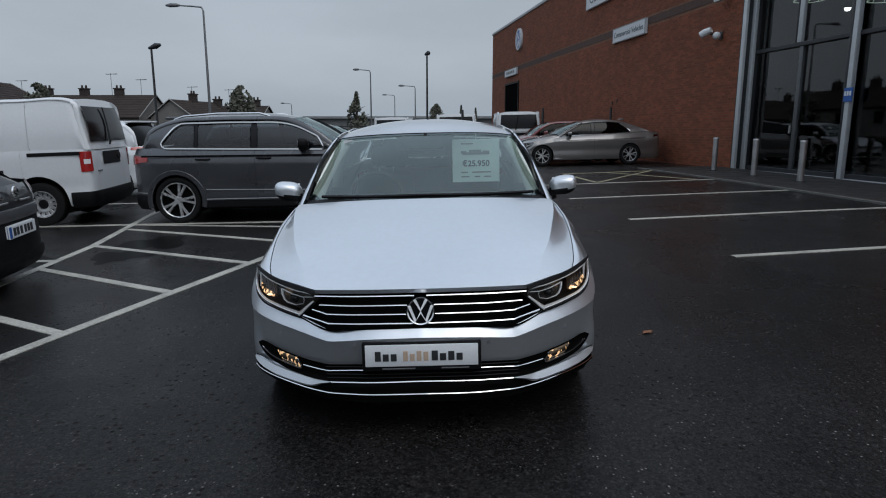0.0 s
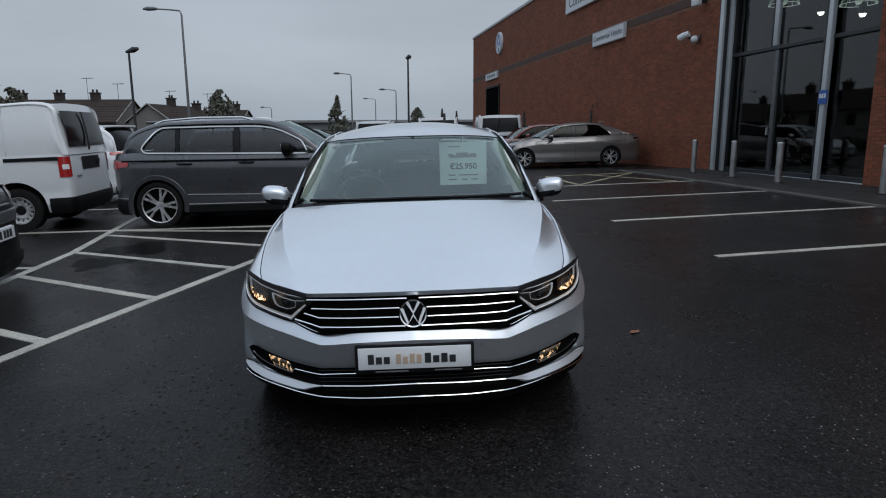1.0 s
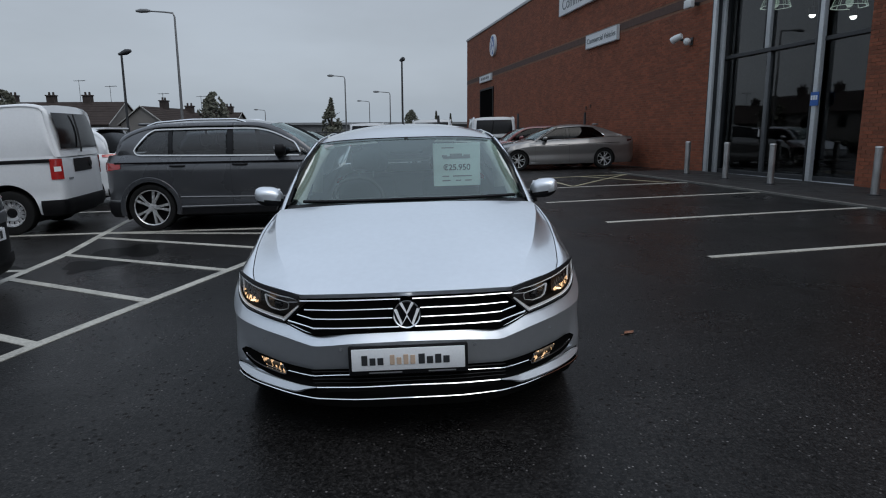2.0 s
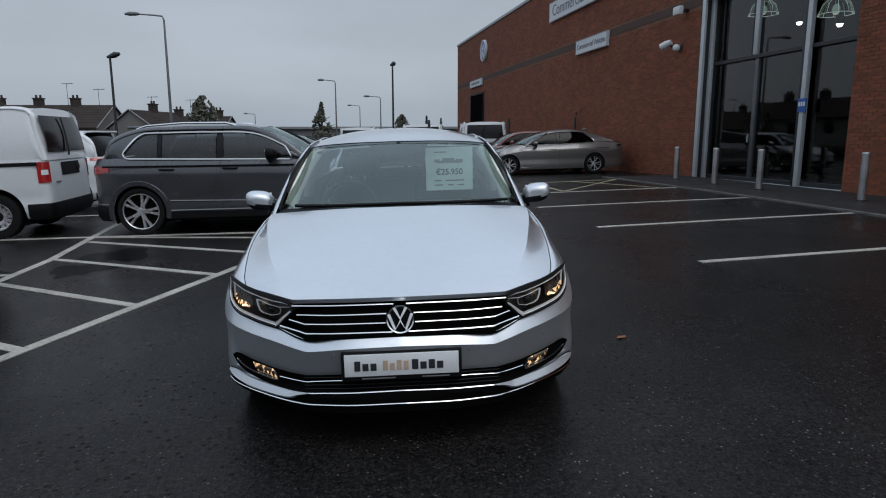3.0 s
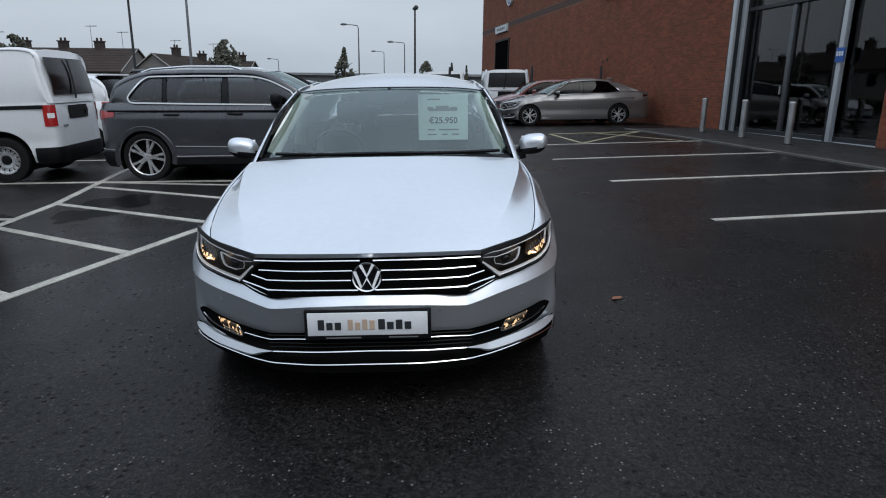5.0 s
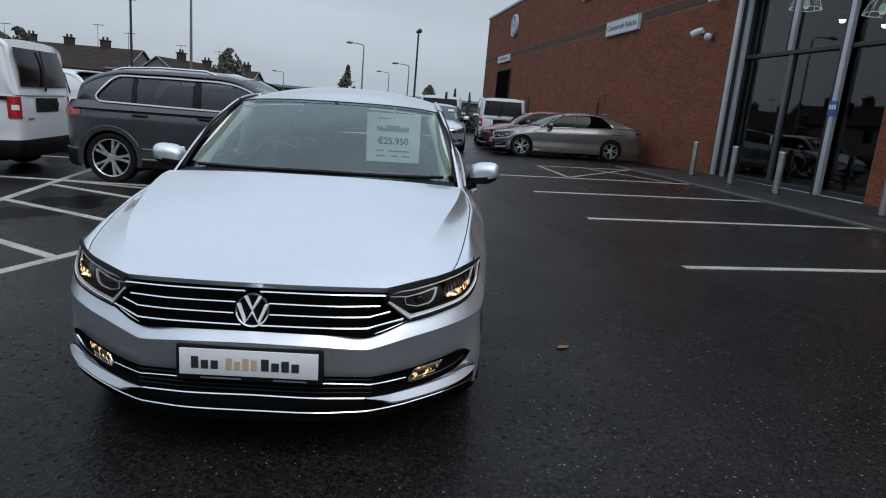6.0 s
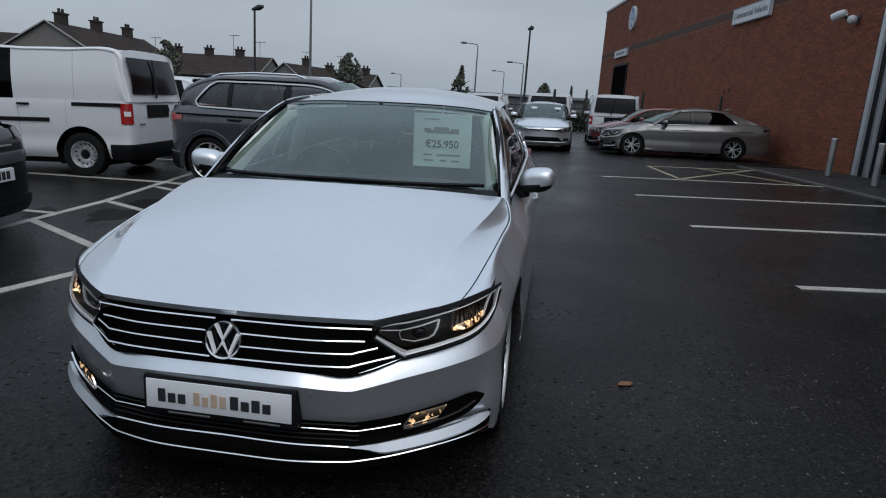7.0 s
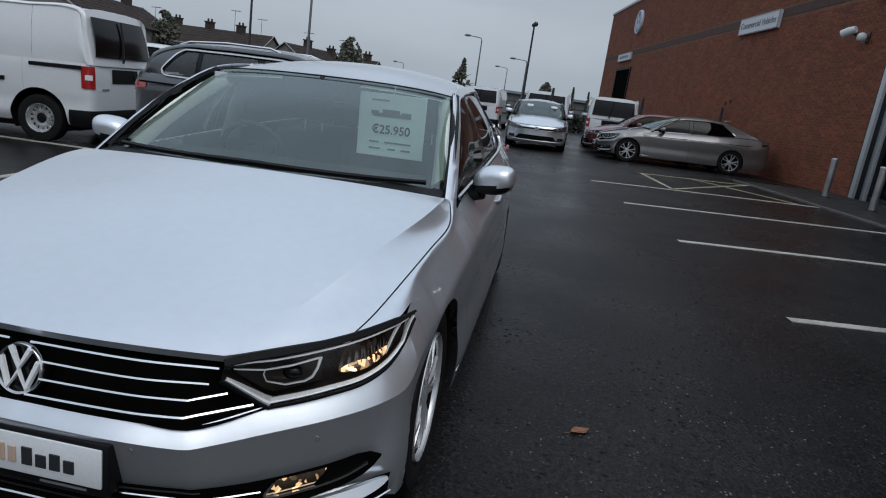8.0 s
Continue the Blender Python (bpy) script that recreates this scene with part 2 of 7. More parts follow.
M_CHROME = shader("chrome", (0.78, 0.79, 0.80), 0.12, 1.0, var=0.04, scale=6.0, rvar=0.04)
# near-black that stands in for the unlit inside of the workshop doorway
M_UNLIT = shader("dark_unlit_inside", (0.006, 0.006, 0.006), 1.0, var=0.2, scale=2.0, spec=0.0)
M_RUBBER = shader("tyre_rubber", (0.010, 0.010, 0.010), 0.75, var=0.2, scale=10.0, bump=0.3, bump_scale=90, spec=0.15)
M_RIM = shader("alloy_wheel", (0.56, 0.57, 0.58), 0.28, 0.6, var=0.08, scale=6.0, rvar=0.08)
M_DARKRIM = shader("dark_wheel_inside", (0.008, 0.008, 0.008), 0.8, 0.0, var=0.2, scale=6.0, spec=0.05)
M_WSCREEN = glass("windscreen_glass", (0.80, 0.95, 0.93), 0.92, ior=1.95, sheen=(0.88, 1.0, 0.98))
M_SIDEGLASS = glass("green_side_glass", (0.76, 0.92, 0.88), 0.42, ior=1.36)
M_TINT = glass("dark_tinted_glass", (0.5, 0.56, 0.56), 0.14, ior=1.22)
M_PRIVACY = glass("grey_privacy_glass", (0.66, 0.72, 0.75), 0.60, ior=1.7)
M_NIGHT = glass("near_black_tinted_glass", (0.5, 0.56, 0.56), 0.05, ior=1.3)
M_LENS = glass("clear_lens", (1.0, 1.0, 1.0), 0.97, ior=1.32)
M_TRIM = shader("grey_cloth_trim", (0.80, 0.83, 0.78), 0.85, var=0.08, scale=10.0, bump=0.2, bump_scale=200)
M_SEAT = shader("dark_seat_cloth", (0.030, 0.031, 0.032), 0.85, var=0.2, scale=12.0, bump=0.4, bump_scale=220)
M_DASH = shader("dashboard_plastic", (0.026, 0.027, 0.026), 0.6, var=0.15, scale=8.0, bump=0.3, bump_scale=180)
M_OUTLINE = shader("satin_bright_trim", (0.84, 0.85, 0.86), 0.3, 0.1, 0.5, var=0.08, scale=10.0)
M_SMOKED = shader("smoked_tail_lens", (0.05, 0.008, 0.008), 0.12, 0.0, 1.0, var=0.2, scale=20.0)
M_BULB = emitter("warm_bulb", (1.0, 0.70, 0.42), 1.8)
M_REDLENS = shader("red_tail_lens", (0.36, 0.018, 0.017), 0.15, 0.0, 1.0, var=0.2, scale=20.0)
M_CARD = shader("pale_green_card", (0.78, 0.92, 0.90), 0.6, var=0.05, scale=6.0)
M_PLATE = shader("number_plate_white", (0.68, 0.70, 0.72), 0.4, var=0.05, scale=10.0)
M_LEAF = shader("foliage", (0.085, 0.088, 0.066), 0.8, var=0.3, scale=1.5, island=0.25)
M_BARK = shader("bark", (0.06, 0.05, 0.04), 0.9, var=0.3, scale=4.0, bump=0.6, bump_scale=30)
M_ROOF = shader("dark_roof_tiles", (0.046, 0.037, 0.034), 0.95, spec=0.1, var=0.25, scale=1.2, bump=0.4, bump_scale=8)
M_CHIMNEY = shader("dark_chimney_brick", (0.036, 0.027, 0.024), 0.9, var=0.3, scale=2.0, bump=0.4, bump_scale=20)
M_PLASTER = shader("grey_house_plaster", (0.17, 0.16, 0.15), 0.9, var=0.15, scale=0.8, bump=0.2, bump_scale=20)
M_GALV = shader("galvanised_post", (0.16, 0.165, 0.17), 0.5, 0.5, var=0.15, scale=2.0)
M_FARWALL = shader("far_grey_cladding", (0.14, 0.145, 0.15), 0.7, var=0.15, scale=0.2)
M_HEDGE = shader("dark_hedge", (0.028, 0.035, 0.022), 0.9, var=0.4, scale=1.0, island=0.3)
M_DEADLEAF = shader("brown_leaf", (0.19, 0.080, 0.042), 0.7, var=0.3, scale=40.0)


# ---- building helpers ----
def mesh_of(name, bm, material, smooth=None):
    me = bpy.data.meshes.new(name)
    bmesh.ops.recalc_face_normals(bm, faces=bm.faces)
    bm.to_mesh(me)
    bm.free()
    me.materials.append(material)
    if smooth is not None:
        me.shade_smooth()
        me.set_sharp_from_angle(angle=radians(smooth))
    return me


def part(name, bm, material, parent, label="", smooth=None):
    ob = new(name, mesh_of(name, bm, material, smooth))
    ob.parent = parent
    if label:
        ob["label"] = label
    return ob


def face_out(ob, centre):
    """Turns the faces of a thin pane away from a centre."""
    me = ob.data
    if sum((p.center - Vector(centre)).dot(p.normal) * p.area for p in me.polygons) < 0:
        me.flip_normals()
    return ob


def thing(name, m, label, category, group="", kind=""):
    """An Empty at the base of a thing, to which its parts belong."""
    ob = new(name)
    ob.empty_display_size = 0.1
    ob.matrix_world = m
    return tagged(ob, label, category, group, kind)


def solo(name, bm, material, label="", category="", group="", kind="", m=None, smooth=None):
    ob = new(name, mesh_of(name, bm, material, smooth))
    if m is not None:
        ob.matrix_world = m
    return tagged(ob, label, category, group, kind)


def box(bm, x0, x1, y0, y1, z0, z1, bevel=0.0):
    r = bmesh.ops.create_cube(bm, size=1.0, matrix=Matrix.Translation(((x0 + x1) / 2, (y0 + y1) / 2, (z0 + z1) / 2)) @ Matrix.Diagonal((x1 - x0, y1 - y0, z1 - z0, 1)))
    if bevel:
        es = list({e for v in r["verts"] for e in v.link_edges})
        bmesh.ops.bevel(bm, geom=es, offset=bevel, segments=2, profile=0.5, affect="EDGES", clamp_overlap=True)
    return r["verts"]


def tube(bm, path, radius, sides=8, cap=True):
    """A round bar along a path; radius may be a list."""
    path = [Vector(p) for p in path]
    rad = radius if isinstance(radius, (list, tuple)) else [radius] * len(path)
    rings = []
    side = None
    for i, p in enumerate(path):
        d = (path[min(i + 1, len(path) - 1)] - path[max(i - 1, 0)]).normalized()
        a = side if side is not None else (Vector((0, 0, 1)) if abs(d.z) < 0.9 else Vector((1, 0, 0)))
        a = (a - d * a.dot(d)).normalized()
        side = a
        b = d.cross(a)
        rings.append([bm.verts.new(p + (a * math.cos(k * math.tau / sides) + b * math.sin(k * math.tau / sides)) * rad[i]) for k in range(sides)])
    for r0, r1 in zip(rings, rings[1:]):
        for k in range(sides):
            bm.faces.new((r0[k], r0[(k + 1) % sides], r1[(k + 1) % sides], r1[k]))
    if cap:
        bm.faces.new(rings[0][::-1]); bm.faces.new(rings[-1])


def ribbon(bm, path, normals, width, thick):
    """A flat bar along a path: width lies across the way, thick along the normals (which face out)."""
    path = [Vector(p) for p in path]
    rings = []
    for i, p in enumerate(path):
        d = (path[min(i + 1, len(path) - 1)] - path[max(i - 1, 0)]).normalized()
        n = Vector(normals[i] if isinstance(normals, list) else normals)
        n = (n - d * n.dot(d)).normalized()
        a = d.cross(n) * (width if not isinstance(width, list) else width[i]) / 2
        rings.append([bm.verts.new(q) for q in (p - a, p - a * 0.75 + n * thick, p + a * 0.75 + n * thick, p + a)])
    for r0, r1 in zip(rings, rings[1:]):
        for k in range(4):
            bm.faces.new((r0[k], r0[(k + 1) % 4], r1[(k + 1) % 4], r1[k]))
    bm.faces.new(rings[0][::-1]); bm.faces.new(rings[-1])


def lathe(bm, profile, axis_x=True, sides=32, m=None):
    """Turns (radius, along) pairs round the x axis."""
    rings = []
    for rr, a in profile:
        rings.append([bm.verts.new((a, rr * math.cos(k * math.tau / sides), rr * math.sin(k * math.tau / sides))) for k in range(sides)])
    for r0, r1 in zip(rings, rings[1:]):
        for k in range(sides):
            bm.faces.new((r0[k], r0[(k + 1) % sides], r1[(k + 1) % sides], r1[k]))
    vs = [v for r_ in rings for v in r_]
    if m is not None:
        bmesh.ops.transform(bm, matrix=m, verts=vs)
    return vs


def spline(pts, n):
    """n points on a smooth curve through pts (any number of columns), evenly along its first three."""
    P = np.array(pts, float)
    if len(P) == 2:
        return P[0] + (P[1] - P[0]) * np.linspace(0, 1, n)[:, None]
    d = np.r_[0, np.cumsum(np.linalg.norm(np.diff(P[:, :3], axis=0), axis=1) ** 0.8 + 1e-9)]
    m = np.zeros_like(P)
    for i in range(len(P)):
        a, b = max(i - 1, 0), min(i + 1, len(P) - 1)
        m[i] = (P[b] - P[a]) / (d[b] - d[a])
    dense = np.linspace(0, d[-1], n * 6)
    k = np.clip(np.searchsorted(d, dense, side="right") - 1, 0, len(P) - 2)
    h = (d[k + 1] - d[k])[:, None]
    t = ((dense - d[k])[:, None]) / h
    q = (2 * t**3 - 3 * t**2 + 1) * P[k] + (t**3 - 2 * t**2 + t) * h * m[k] + (-2 * t**3 + 3 * t**2) * P[k + 1] + (t**3 - t**2) * h * m[k + 1]
    s = np.r_[0, np.cumsum(np.linalg.norm(np.diff(q[:, :3], axis=0), axis=1))]
    want = np.linspace(0, s[-1], n)
    return np.stack([np.interp(want, s, q[:, c]) for c in range(P.shape[1])], 1)


def grid_faces(bm, rows, thick=None):
    """Faces between rows of points (each an n x 3 array); thick turns it into a slab whose back lies inward along the normals."""
    vs = [[bm.verts.new(p) for p in r_] for r_ in rows]
    for a, b in zip(vs, vs[1:]):
        for i in range(len(a) - 1):
            q = [a[i], a[i + 1], b[i + 1], b[i]]
            if len({tuple(round(c, 5) for c in v.co) for v in q}) == 4:
                bm.faces.new(q)
            else:
                u = []
                for v in q:
                    if all((v.co - w_.co).length > 1e-4 for w_ in u):
                        u.append(v)
                if len(u) == 3:
                    bm.faces.new(u)
    return vs


def loft(lower, upper, rows, bulge=0.0, out=(0, -1, 0)):
    """Rows from a lower to an upper curve, swelling by bulge along out between them."""
    lower, upper = np.asarray(lower)[:, :3], np.asarray(upper)[:, :3]
    o = np.array(out, float)
    n = len(lower)
    across = np.sin(np.linspace(0, math.pi, n))[:, None] ** 0.5
    return [lower + (upper - lower) * t + o * bulge * math.sin(math.pi * t) * across for t in np.linspace(0, 1, rows)]


def both(half):
    """A half curve from the middle outwards (x >= 0), mirrored into a whole one."""
    h = np.asarray(half)[:, :3]
    return np.vstack([h[:0:-1] * (-1, 1, 1), h])


def flip(bm):
    for v in bm.verts:
        v.co.x = -v.co.x
    return bm


def lettering(name, text, size, material, parent, m, label="", thick=0.004, bold=0.0):
    c = bpy.data.curves.new(name, "FONT")
    c.body, c.size, c.extrude, c.align_x, c.align_y = text, size, thick, "CENTER", "CENTER"
    c.offset = bold
    tmp = bpy.data.objects.new(name + "_tmp", c)
    me = bpy.data.meshes.new_from_object(tmp)
    bpy.data.objects.remove(tmp)
    me.materials.clear()
    me.materials.append(material)
    ob = new(name, me)
    ob.parent = parent
    ob.matrix_basis = m
    if label:
        ob["label"] = label
    return ob


# ---- ground ----
def soft_min(a, b, k):
    h = max(k - abs(a - b), 0.0) / k
    return min(a, b) - h * h * k * 0.25


def ground_z(x, y):
    """The lot rises gently from the lane, then levels out further off."""
    r = math.hypot(x, y)
    if r < 1e-6:
        return 0.0
    re = r if r < 18 else 18 + 6 * (1 - math.exp((18 - r) / 6))
    return (0.0233 * x + 0.0257 * y) / r * re - 0.0008 * max(0.0, re - 4) ** 2


def stand(x, y, rz=0.0, lift=0.0):
    """A pose on the ground at x, y, leaning with its slope."""
    e_ = 0.4
    n = Vector((ground_z(x - e_, y) - ground_z(x + e_, y), ground_z(x, y - e_) - ground_z(x, y + e_), 2 * e_)).normalized()
    tilt = Vector((0, 0, 1)).rotation_difference(n).to_matrix().to_4x4()
    return Matrix.Translation((x, y, ground_z(x, y) + lift)) @ tilt @ Matrix.Rotation(radians(rz), 4, "Z")


def axis_steps(lo, hi, step, far):
    mid = list(np.arange(lo, hi + step / 2, step))
    outer, d = [], step
    v = hi
    while v < far:
        d *= 1.6
        v += d
        outer.append(v)
    inner, d, v = [], step, lo
    while v > -far:
        d *= 1.6
        v -= d
        inner.append(v)
    return inner[::-1] + mid + outer


bm = bmesh.new()
xs_, ys_ = axis_steps(-15, 13, 0.5, 900), axis_steps(-7, 30, 0.5, 900)
grid_faces(bm, [np.array([(x, y, ground_z(x, y)) for x in xs_]) for y in ys_])
solo("ground", bm, M_ASPHALT, "wet dark asphalt car park ground", "ground", kind="structure", smooth=40)


def road_line(name, x0, y0, x1, y1, width=0.09, material=None, label="worn white painted parking bay line on wet asphalt", group="bay lines"):
    bm = bmesh.new()
    n = max(2, int(math.hypot(x1 - x0, y1 - y0) / 0.4))
    d = Vector((x1 - x0, y1 - y0, 0)).normalized()
    a = Vector((-d.y, d.x, 0)) * width / 2
    rng = random.Random(int(abs(x0 * 91 + y1 * 57)))
    rows = []
    for i in range(n + 1):
        p = Vector((x0 + (x1 - x0) * i / n, y0 + (y1 - y0) * i / n, 0))
        j = rng.uniform(-0.004, 0.004)
        rows.append([(q.x, q.y, ground_z(q.x, q.y) + h) for q, h in ((p - a * 1.0, -0.01), (p - a * (0.98 + j), 0.006), (p + a * (0.98 + j), 0.006), (p + a, -0.01))])
    grid_faces(bm, rows)
    return solo(name, bm, material or M_LINE, label, "road marking", group, "structure")


for k in range(-2, 4):
    # bays beside the showroom, each line 2.4 m further on
    x, y = 2.95 - 0.40 * k, 6.31 + 2.40 * k
    road_line("bay_line", x, y, x + 4.24, y + 0.74)
YL = dict(material=M_YELLOW, label="faded yellow hatched no-parking marking", group="hatched area")
road_line("hatch_line", 2.98, 16.50, 7.20, 17.55, 0.09, **YL)
road_line("hatch_line", 2.98, 16.50, 3.27, 13.95, 0.08, **YL)
road_line("hatch_line", 3.30, 13.95, 5.60, 17.35, 0.08, **YL)
road_line("hatch_line", 4.15, 16.75, 5.60, 14.30, 0.08, **YL)
# long edge lines of the hatched strip on the other side
LL = dict(group="left lines", label="worn white painted line on wet asphalt")
road_line("edge_line", -3.18, 2.8, -1.72, 7.5, 0.10, **LL)
road_line("edge_line", -1.72, 7.5, -1.22, 9.1, 0.10, **LL)
road_line("edge_line", -4.16, 4.9, -4.39, 7.59, 0.10, **LL)
road_line("edge_line", -4.39, 7.59, -5.05, 10.8, 0.10, **LL)
road_line("cross_line", -4.20, 5.05, -2.76, 4.29, 0.09, **LL)
road_line("cross_line", -4.28, 6.37, -2.44, 5.35, 0.09, **LL)
road_line("cross_line", -4.39, 7.59, -2.09, 6.44, 0.09, **LL)
road_line("cross_line", -4.58, 8.80, -1.73, 7.47, 0.09, **LL)
road_line("cross_line", -4.66, 9.20, -1.4, 8.52, 0.08, **LL)
road_line("edge_line", -9.5, 9.36, -1.2, 9.12, 0.10, **LL)
road_line("edge_line", -9.5, 6.95, -4.3, 6.74, 0.10, **LL)
road_line("edge_line", -9.5, 12.1, -5.2, 11.95, 0.10, **LL)


# ---- showroom building ----
J0 = (7.73, 17.37)
SC = 1.052
FAC = Matrix.Translation((*J0, -0.0775)) @ Matrix.Rotation(radians(-80.4), 4, "Z") @ Matrix.Scale(SC, 4)   # x along the front towards the street, y into the building
TOP, BASE, FARX, NEARX = 7.7, 0.40, -27.7, 16.0
OPEN0, OPEN1, HEAD = -0.10, 4.82, 5.1

front = thing("wall_front", FAC, "red brick showroom front wall with metal coping", "wall", kind="structure")
bm = bmesh.new()
box(bm, FARX, OPEN0, 0.006, 0.36, 0.0, TOP)
box(bm, OPEN1, NEARX, 0.006, 0.36, 0.0, TOP)
box(bm, OPEN0, OPEN1, 0.006, 0.36, HEAD, TOP)
part("mortar_core", bm, M_MORTAR, front, "mortar between the bricks")
bm = bmesh.new()
box(bm, FARX - 0.05, NEARX, -0.05, 0.42, TOP, TOP + 0.14, 0.02)
part("coping", bm, M_FLASH, front, "grey metal coping", 30)
bm = bmesh.new()
box(bm, FARX, OPEN0, -0.004, 0.02, 4.90, 5.13)
box(bm, OPEN0, OPEN1, -0.004, 0.02, HEAD + 0.0, HEAD + 0.08)
part("dark_band", bm, M_BAND, front, "dark brick band course")
shell = thing("wall_sides", FAC, "plain brick side and rear walls of the showroom", "wall", kind="structure")
bm = bmesh.new()
box(bm, FARX, FARX + 0.35, 0.37, 22, 0.0, TOP)
box(bm, NEARX - 0.35, NEARX, 0.37, 22, 0.0, TOP)
box(bm, FARX, NEARX, 22, 22.35, 0.0, TOP)
part("side_wall", bm, M_MORTAR, shell)
bm = bmesh.new()
box(bm, FARX + 0.36, NEARX - 0.36, 0.37, 21.9, TOP - 0.4, TOP - 0.1)
solo("ceiling", bm, M_ROOMWALL, "dark showroom roof slab and ceiling", "ceiling", kind="structure", m=FAC)
bm = bmesh.new()
box(bm, FARX + 0.36, NEARX - 0.36, 0.37, 21.9, 0.44, 0.52)
solo("floor", bm, M_ROOMFLOOR, "dark polished showroom floor", "floor", kind="structure", m=FAC)
bm = bmesh.new()
box(bm, -6.0, -5.8, 0.37, 12, 0.52, TOP - 0.4)
box(bm, -6.0, NEARX - 0.36, 12, 12.2, 0.52, TOP - 0.4)
solo("wall_inner", bm, M_ROOMWALL, "dark inner showroom wall", "wall", kind="structure", m=FAC)

# footpath before the glazing
pave = thing("pavement", Matrix.Identity(4), "grey concrete footpath with kerb beside the showroom", "pavement", kind="structure")
bm = bmesh.new()
rows = []
for X in np.arange(-0.9, 12.1, 0.65):
    row = []
    for Y in (-2.05, -1.5, -1.0, -0.5, -0.002):
        p = FAC @ Vector((X, Y, 0))
        row.append((p.x, p.y, ground_z(p.x, p.y) + 0.028))
    rows.append(row)
grid_faces(bm, rows)
part("paving", bm, M_PAVING, pave)
bm = bmesh.new()
for i in range(20):
    X0, X1 = -1.0 + 0.65 * i, -1.0 + 0.65 * i + 0.64
    q = []
    for X, Y in ((X0, -2.15), (X1, -2.15), (X1, -2.05), (X0, -2.05)):
        p = FAC @ Vector((X, Y, 0))
        q.append((p.x, p.y, ground_z(p.x, p.y)))
    lo = [bm.verts.new((a[0], a[1], a[2] - 0.05)) for a in q]
    hi = [bm.verts.new((a[0], a[1], a[2] + 0.032)) for a in q]
    bm.faces.new(hi)
    for k in range(4):
        bm.faces.new((lo[k], lo[(k + 1) % 4], hi[(k + 1) % 4], hi[k]))
part("kerb_edge", bm, M_KERB, pave, "pale kerb edge")

# glazed front
glazing = thing("window_1", FAC, "tall dark-framed showroom glazing with pale mullions", "window", kind="structure")
GY = 0.32
for x0, x1, z0, z1 in ((0.12, 1.70, 0.60, 3.36), (1.82, 3.30, 0.60, 3.36), (3.40, 4.82, 0.60, 3.36), (0.12, 1.60, 3.45, 5.1), (1.74, 3.30, 3.45, 5.1), (3.40, 4.82, 3.45, 5.1)):
    bm = bmesh.new()
    bm.faces.new([bm.verts.new(q) for q in ((x0 - 0.02, GY + 0.045, z0 - 0.02), (x1 + 0.02, GY + 0.045, z0 - 0.02), (x1 + 0.02, GY + 0.045, z1 + 0.02), (x0 - 0.02, GY + 0.045, z1 + 0.02))])
    g = face_out(part("pane", bm, M_GLAZE, glazing), (2.4, 5.0, 2.8))
    g.visible_shadow = False
bm = bmesh.new()
box(bm, 0.13, OPEN1, GY - 0.04, GY + 0.06, 3.36, 3.45, 0.01)
part("transom", bm, M_FRAME, glazing, "dark transom")
bm = bmesh.new()
box(bm, -0.07, OPEN1, GY - 0.03, GY + 0.12, 0.42, 0.60, 0.01)
part("sill", bm, M_FRAME, glazing, "dark sill")
bm = bmesh.new()
box(bm, 0.20, OPEN1, GY - 0.07, GY - 0.032, 0.47, 0.50, 0.004)
part("threshold", bm, M_PALE, glazing, "pale threshold strip")
# jambs and mullions: across, into the building, height
for x0, x1, y0, y1, mat, z0, z1 in ((-0.098, -0.072, 0.0, 0.30, M_FRAME, 0.42, HEAD), (-0.070, 0.065, 0.0, 0.07, M_PALE, 0.42, HEAD), (-0.070, 0.020, 0.09, 0.45, M_FRAME, 0.42, HEAD), (0.0, 0.16, 0.20, 0.27, M_PALE, 0.42, HEAD),
                                    (0.03, 0.15, 0.275, 0.44, M_FRAME, 0.42, HEAD), (1.70, 1.82, 0.30, 0.37, M_STILE, 0.60, 3.355), (1.555, 1.605, 0.28, 0.40, M_FRAME, 3.455, HEAD), (1.61, 1.745, 0.28, 0.36, M_PALE, 3.455, HEAD),
                                    (3.255, 3.315, 0.20, 0.40, M_FRAME, 0.42, HEAD), (3.32, 3.435, 0.20, 0.30, M_PALE, 0.42, HEAD), (4.78, 4.815, 0.26, 0.44, M_FRAME, 0.42, HEAD)):
    bm = bmesh.new()
    box(bm, x0, x1, y0, y1, z0, z1, 0.006)
    part("mullion", bm, mat, glazing, "pale aluminium mullion" if mat is M_PALE else "grey door stile" if mat is M_STILE else "dark mullion", 30)
bm = bmesh.new()
box(bm, 1.66, 1.695, GY - 0.07, GY - 0.025, 1.42, 1.60, 0.006)
part("door_handle", bm, M_STEEL, glazing, "steel door pull")

blue = thing("blue_notice", FAC @ pose(3.41, 0.185, 2.2), "small blue square notice on the pale mullion", "sign")
bm = bmesh.new(); box(bm, -0.11, 0.11, -0.01, 0.01, -0.14, 0.14, 0.004)
part("panel", bm, M_BLUE, blue)
bm = bmesh.new()
for i in range(3):
    box(bm, -0.09 + i * 0.065, -0.045 + i * 0.065, -0.016, -0.009, -0.02, 0.07)
part("printed_bars", bm, M_WHITE, blue, "pale printed bars")


